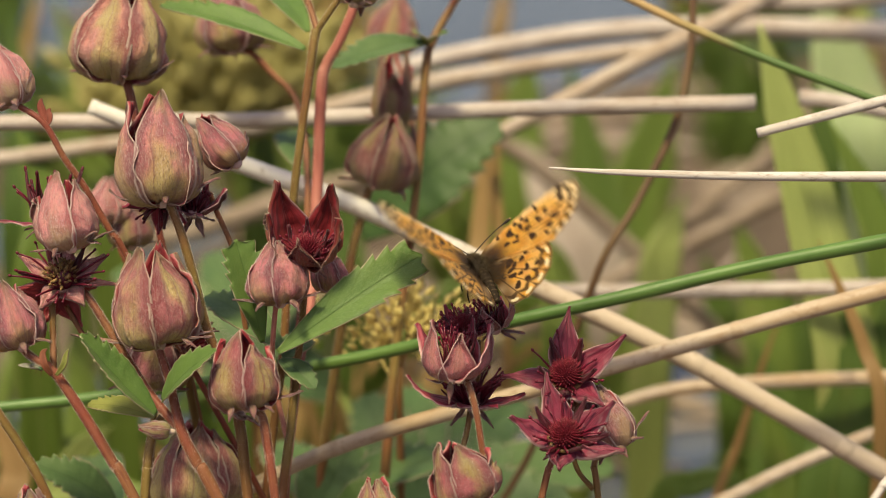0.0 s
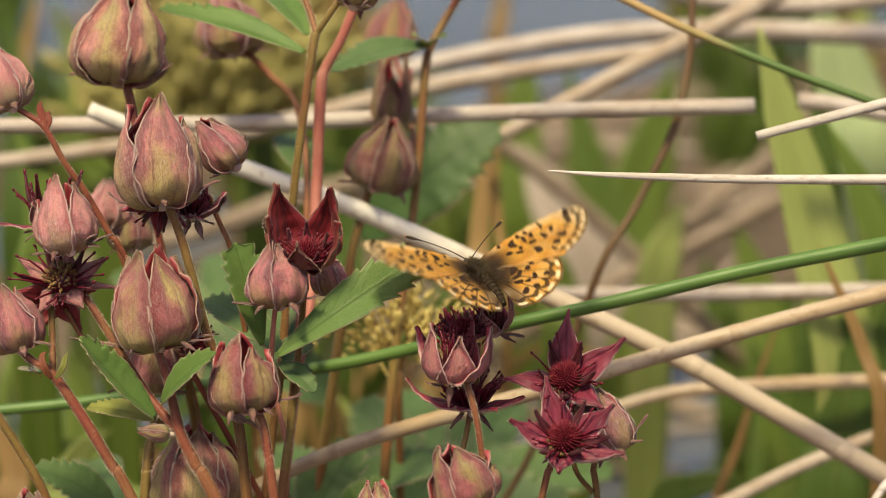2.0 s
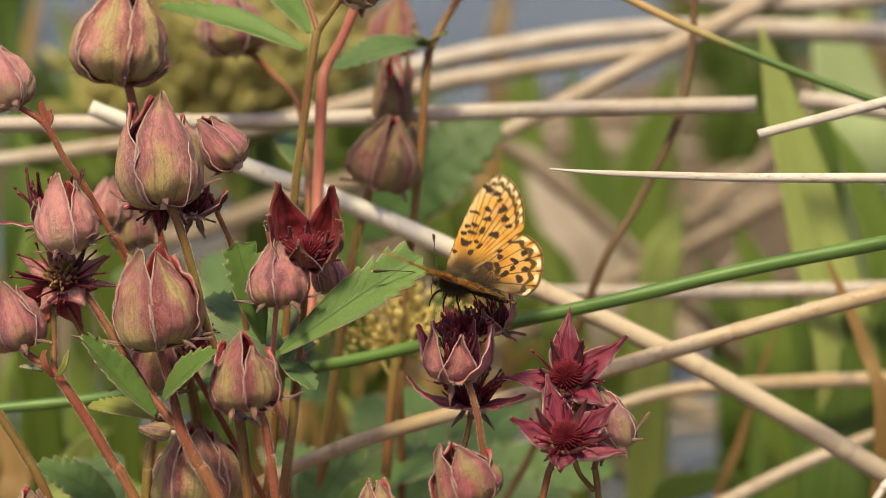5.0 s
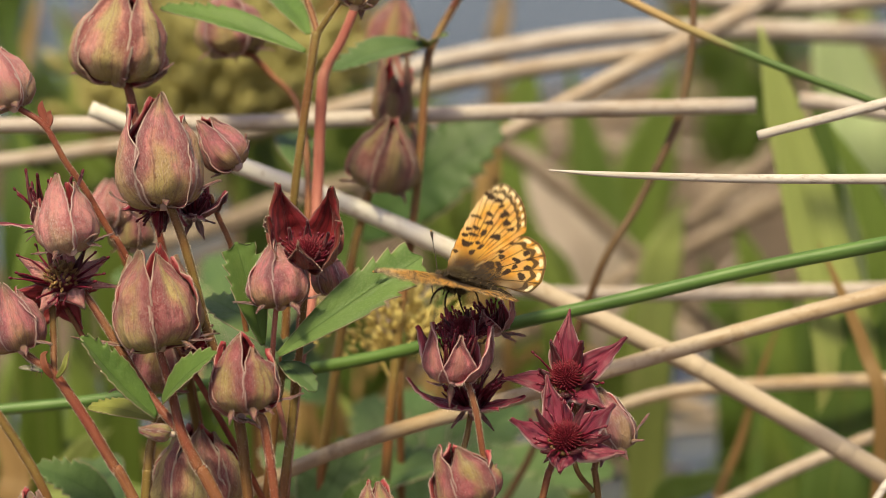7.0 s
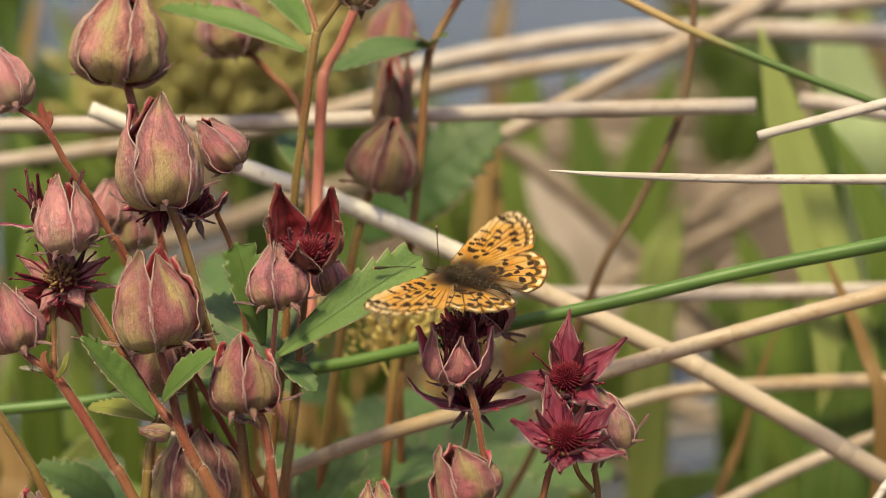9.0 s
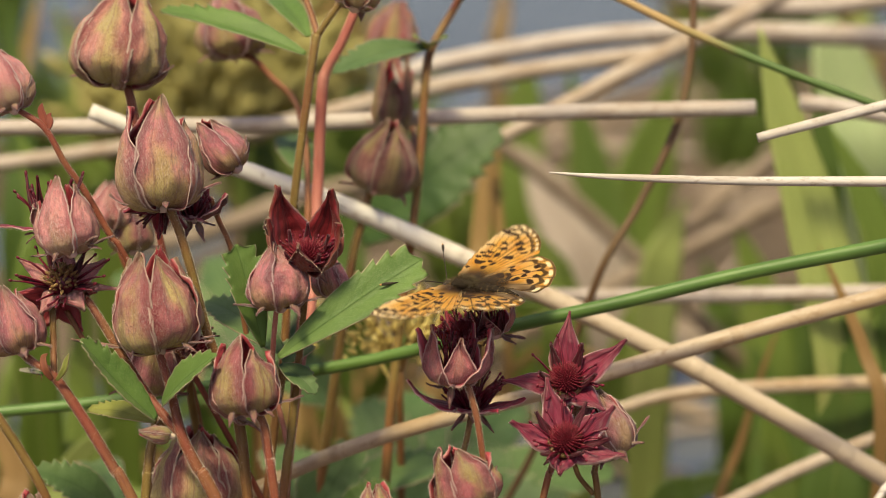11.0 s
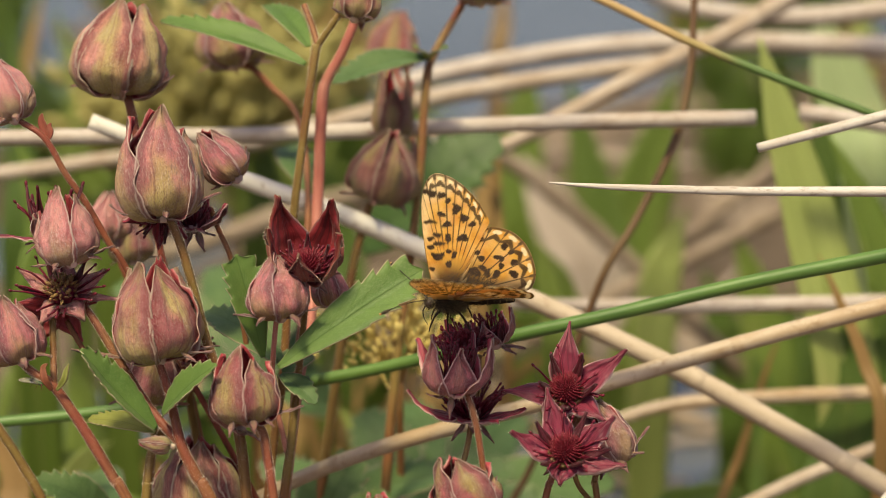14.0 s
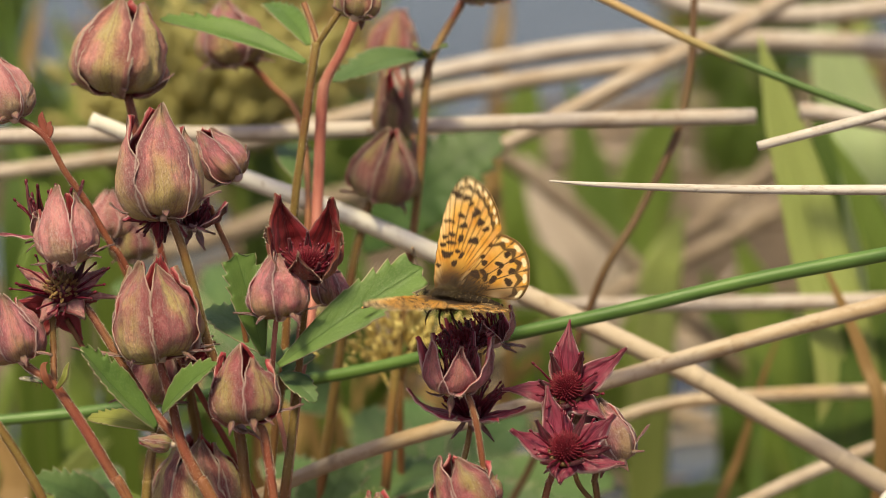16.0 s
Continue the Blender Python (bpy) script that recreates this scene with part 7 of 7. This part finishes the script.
def wing(kind, side, parent):
    """A fore or hind wing; the root lies at its origin, the blade runs outwards along y (side 1: left)."""
    shape, start, stop = (FORE, 0.415, 0.70) if kind == "fore" else (HIND, 0.29, 0.74)
    ns, nq = 260, 80
    rim, _ = smooth_outline(shape, ns)
    root = np.array((0.0, 0.15) if kind == "fore" else (-1.6, 0.15))
    s, q = np.meshgrid(np.linspace(0, 1, ns), np.linspace(0.03, 1, nq) ** 0.85)
    s, q = s.ravel(), q.ravel()
    at = np.tile(rim, (nq, 1))
    xy = root + (at - root) * q[:, None]
    radius = np.hypot(*(at - root).T)
    a = (s - start) / (stop - start)
    lift = 0.10 * np.sin(a * 12 * math.pi) * q * q - 0.012 * xy[:, 1] ** 2 * 0.12 + 0.25 * np.sin(xy[:, 0] * 0.5) * q
    if kind == "hind":
        lift = lift - 0.15
    n = len(q)
    top = np.stack([xy[:, 0], xy[:, 1] * side, lift + 0.03], 1) * 0.001
    low = np.stack([xy[:, 0], xy[:, 1] * side, lift - 0.03], 1) * 0.001
    j, i = np.meshgrid(np.arange(nq - 1), np.arange(ns - 1), indexing="ij")
    k = (j * ns + i).ravel()
    quad = np.stack([k, k + 1, k + ns + 1, k + ns], 1)
    if side < 0:
        quad = quad[:, ::-1]
    edge = (nq - 1) * ns + np.arange(ns - 1)
    band = np.stack([edge, edge + 1, edge + 1 + n, edge + n], 1)
    faces = np.concatenate([quad[:, ::-1], quad + n, band])
    me = bpy.data.meshes.new(kind + "_wing")
    me.from_pydata(np.concatenate([top, low]).tolist(), [], faces.tolist())
    me.polygons.foreach_set("use_smooth", np.ones(len(faces), dtype=bool))
    slot = np.zeros(len(faces), dtype=np.int32)
    slot[len(quad):2 * len(quad)] = 1
    me.materials.append(MAT["wing_upper"])
    me.materials.append(MAT["wing_lower"])
    me.polygons.foreach_set("material_index", slot)
    layer = me.color_attributes.new("marking", "FLOAT_COLOR", "POINT")
    both = np.concatenate([wing_marks(kind, True, xy, q, a, radius), wing_marks(kind, False, xy, q, a, radius)])
    layer.data.foreach_set("color", both.astype(np.float32).ravel())
    me.update()
    ob = new(kind + "_wing", me)
    ob.parent = parent
    ob["label"] = "orange %swing with black spots and pale fringe" % kind
    return ob


def solid(profile, sides=18, squash=1.0):
    """A turned body along x: (x, radius, z) rings in millimetres."""
    bm = bmesh.new()
    rings = []
    for x, r, z in profile:
        rings.append([bm.verts.new(Vector((x, r * math.cos(2 * math.pi * k / sides) * squash, z + r * math.sin(2 * math.pi * k / sides))) * 0.001) for k in range(sides)])
    for a, b in zip(rings, rings[1:]):
        for k in range(sides):
            bm.faces.new((a[k], a[(k + 1) % sides], b[(k + 1) % sides], b[k]))
    bm.faces.new(rings[0][::-1])
    bm.faces.new(rings[-1])
    bmesh.ops.recalc_face_normals(bm, faces=bm.faces)
    return bm


def fur(parent, centre, size, count, length, seed, back=0.7, material="fur"):
    rnd = random.Random(seed)
    bm = bmesh.new()
    for _ in range(count):
        v = Vector((rnd.gauss(0, 1), rnd.gauss(0, 1), rnd.gauss(0, 1))).normalized()
        at = Vector((centre[0] + v.x * size[0], centre[1] + v.y * size[1], centre[2] + v.z * size[2])) * 0.001
        way = (v + Vector((-back, 0, 0.1)) + Vector((rnd.uniform(-0.3, 0.3), rnd.uniform(-0.3, 0.3), rnd.uniform(-0.3, 0.3)))).normalized()
        wide = way.cross(Vector((rnd.uniform(-1, 1), rnd.uniform(-1, 1), rnd.uniform(-1, 1)))).normalized() * 0.00004
        bm.faces.new([bm.verts.new(x) for x in (at - wide, at + wide, at + way * length * 0.001 * rnd.uniform(0.5, 1.2))])
    ob = part("fur", bm, MAT[material], parent, "tawny brown fur" if material == "fur" else "dark brown fur")
    ob["kind"] = "stuff"


def wing_fur(parent, kind, side, count, seed):
    """Long dark hair lying back over the root of a wing's upper side."""
    rnd = random.Random(seed)
    bm = bmesh.new()
    for _ in range(count):
        out = abs(rnd.gauss(0, 1.0)) * (1.4 if kind == "fore" else 1.5) + 0.2
        x = rnd.uniform(-1.4, 0.6) if kind == "fore" else rnd.uniform(-7.5, -0.8)
        at = Vector((x, side * out, 0.12 + rnd.uniform(0, 0.25)))
        way = Vector((rnd.uniform(-1.2, -0.1), side * rnd.uniform(0.2, 1.1), rnd.uniform(0.05, 0.4))).normalized()
        wide = way.cross(Vector((0, 0, 1))).normalized() * 0.055
        bm.faces.new([bm.verts.new(p * 0.001) for p in (at - wide, at + wide, at + way * rnd.uniform(0.9, 2.2))])
    ob = part("fur", bm, MAT["dark_fur"], parent, "dark brown hair at the wing root")
    ob["kind"] = "stuff"


def butterfly():
    b = thing("butterfly", "small orange butterfly with black spots feeding on a flower", "butterfly", (0, 0, 0))
    thorax = part("thorax", solid([(-2.8, 0.8, 0), (-2.2, 1.5, 0), (-1.0, 1.9, 0.05), (0.6, 2.0, 0.1), (1.8, 1.7, 0.1), (2.6, 0.9, 0.1), (2.9, 0.4, 0.1)]), MAT["chitin"], b, "dark furry thorax")
    fur(thorax, (-0.1, 0, 0.15), (2.6, 1.75, 1.7), 4200, 1.35, 4)
    prof = []
    for k in range(30):
        s = k / 29
        r = 1.25 * (0.75 + 0.6 * s - 1.0 * s * s) * (1 + 0.05 * math.cos(s * 8 * 2 * math.pi))
        prof.append((-2.3 - 9.0 * s, max(0.25, r * 1.05), 0.55 - 0.5 * s * s))
    abdomen = part("abdomen", solid(prof), MAT["abdomen"], b, "slender dark ringed abdomen")
    fur(abdomen, (-5.6, 0, 0.5), (4.4, 1.2, 1.2), 420, 0.55, 5, material="dark_fur")
    head = part("head", solid([(2.6, 0.5, 0.1), (2.9, 0.95, 0.1), (3.5, 1.1, 0.05), (4.1, 0.9, 0.0), (4.5, 0.4, 0.0)]), MAT["chitin"], b)
    fur(head, (3.5, 0, 0.1), (0.9, 0.9, 0.9), 420, 0.7, 6, -0.3)
    for side in (1, -1):
        bm = bmesh.new()
        bmesh.ops.create_uvsphere(bm, u_segments=14, v_segments=10, radius=0.00065, matrix=Matrix.Translation((0.0037, side * 0.0008, 0.0002)) @ Matrix.Diagonal((0.9, 0.75, 1.1, 1)))
        part("eye", bm, MAT["eye"], head, "dark round eye")
        feeler = tube("antenna", [(4.0, side * 0.4, 0.7), (6.0, side * 3.0, 1.9), (8.4, side * 6.0, 2.7), (10.2, side * 8.4, 3.1), (11.0, side * 9.4, 3.2)], (0.11, 0.09, 0.08, 0.09, 0.32, 0.2), MAT["chitin"], head, "thin antenna with a dark club", 6, 6, 0.0)
        bm = bmesh.new()
        bmesh.ops.create_uvsphere(bm, u_segments=8, v_segments=6, radius=0.00022, matrix=Matrix.Translation((0.01108, side * 0.0095, 0.00321)))
        part("antenna_tip", bm, MAT["antenna_tip"], feeler, "pale orange tip")
        for k, (x, reach, ahead) in enumerate(((1.5, 2.6, 2.2), (0.3, 3.0, 0.2), (-1.0, 2.9, -2.2))):
            tube("leg", [(x, side * 0.8, -1.0), (x + ahead * 0.5, side * (reach * 0.75), -1.6), (x + ahead * 0.9, side * reach * 0.9, -3.2), (x + ahead * 1.1, side * reach * 0.8, -4.6)], (0.26, 0.2, 0.15, 0.1), MAT["chitin"], b, "", 6, 5, 0.0)
    tube("proboscis", [(4.3, 0, -0.4), (4.9, 0, -1.6), (4.8, 0.1, -3.0), (4.3, 0.2, -4.2)], (0.14, 0.11, 0.09, 0.07), MAT["chitin"], head, "", 6, 6, 0.0)
    made = []
    for kind in ("fore", "hind"):
        for side in (1, -1):
            w = wing(kind, side, b)
            wing_fur(w, kind, side, 110 if kind == "fore" else 200, 20 + side)
            made.append((w, side))
    return b, made


insect, wings = butterfly()


def motions():
    """The butterfly turns on its flower and keeps opening and closing its wings."""
    walk(insect, [(t, pose(x * 0.001, y * 0.001, z * 0.001, rx, ry, rz)) for t, x, y, z, rx, ry, rz in BODY_ROWS])
    for ob, side in wings:
        walk(ob, [(t, pose(0, side * 0.0008, 0.0008, left if side > 0 else -right, 0, 0)) for t, left, right in WING_ROWS])


motions()
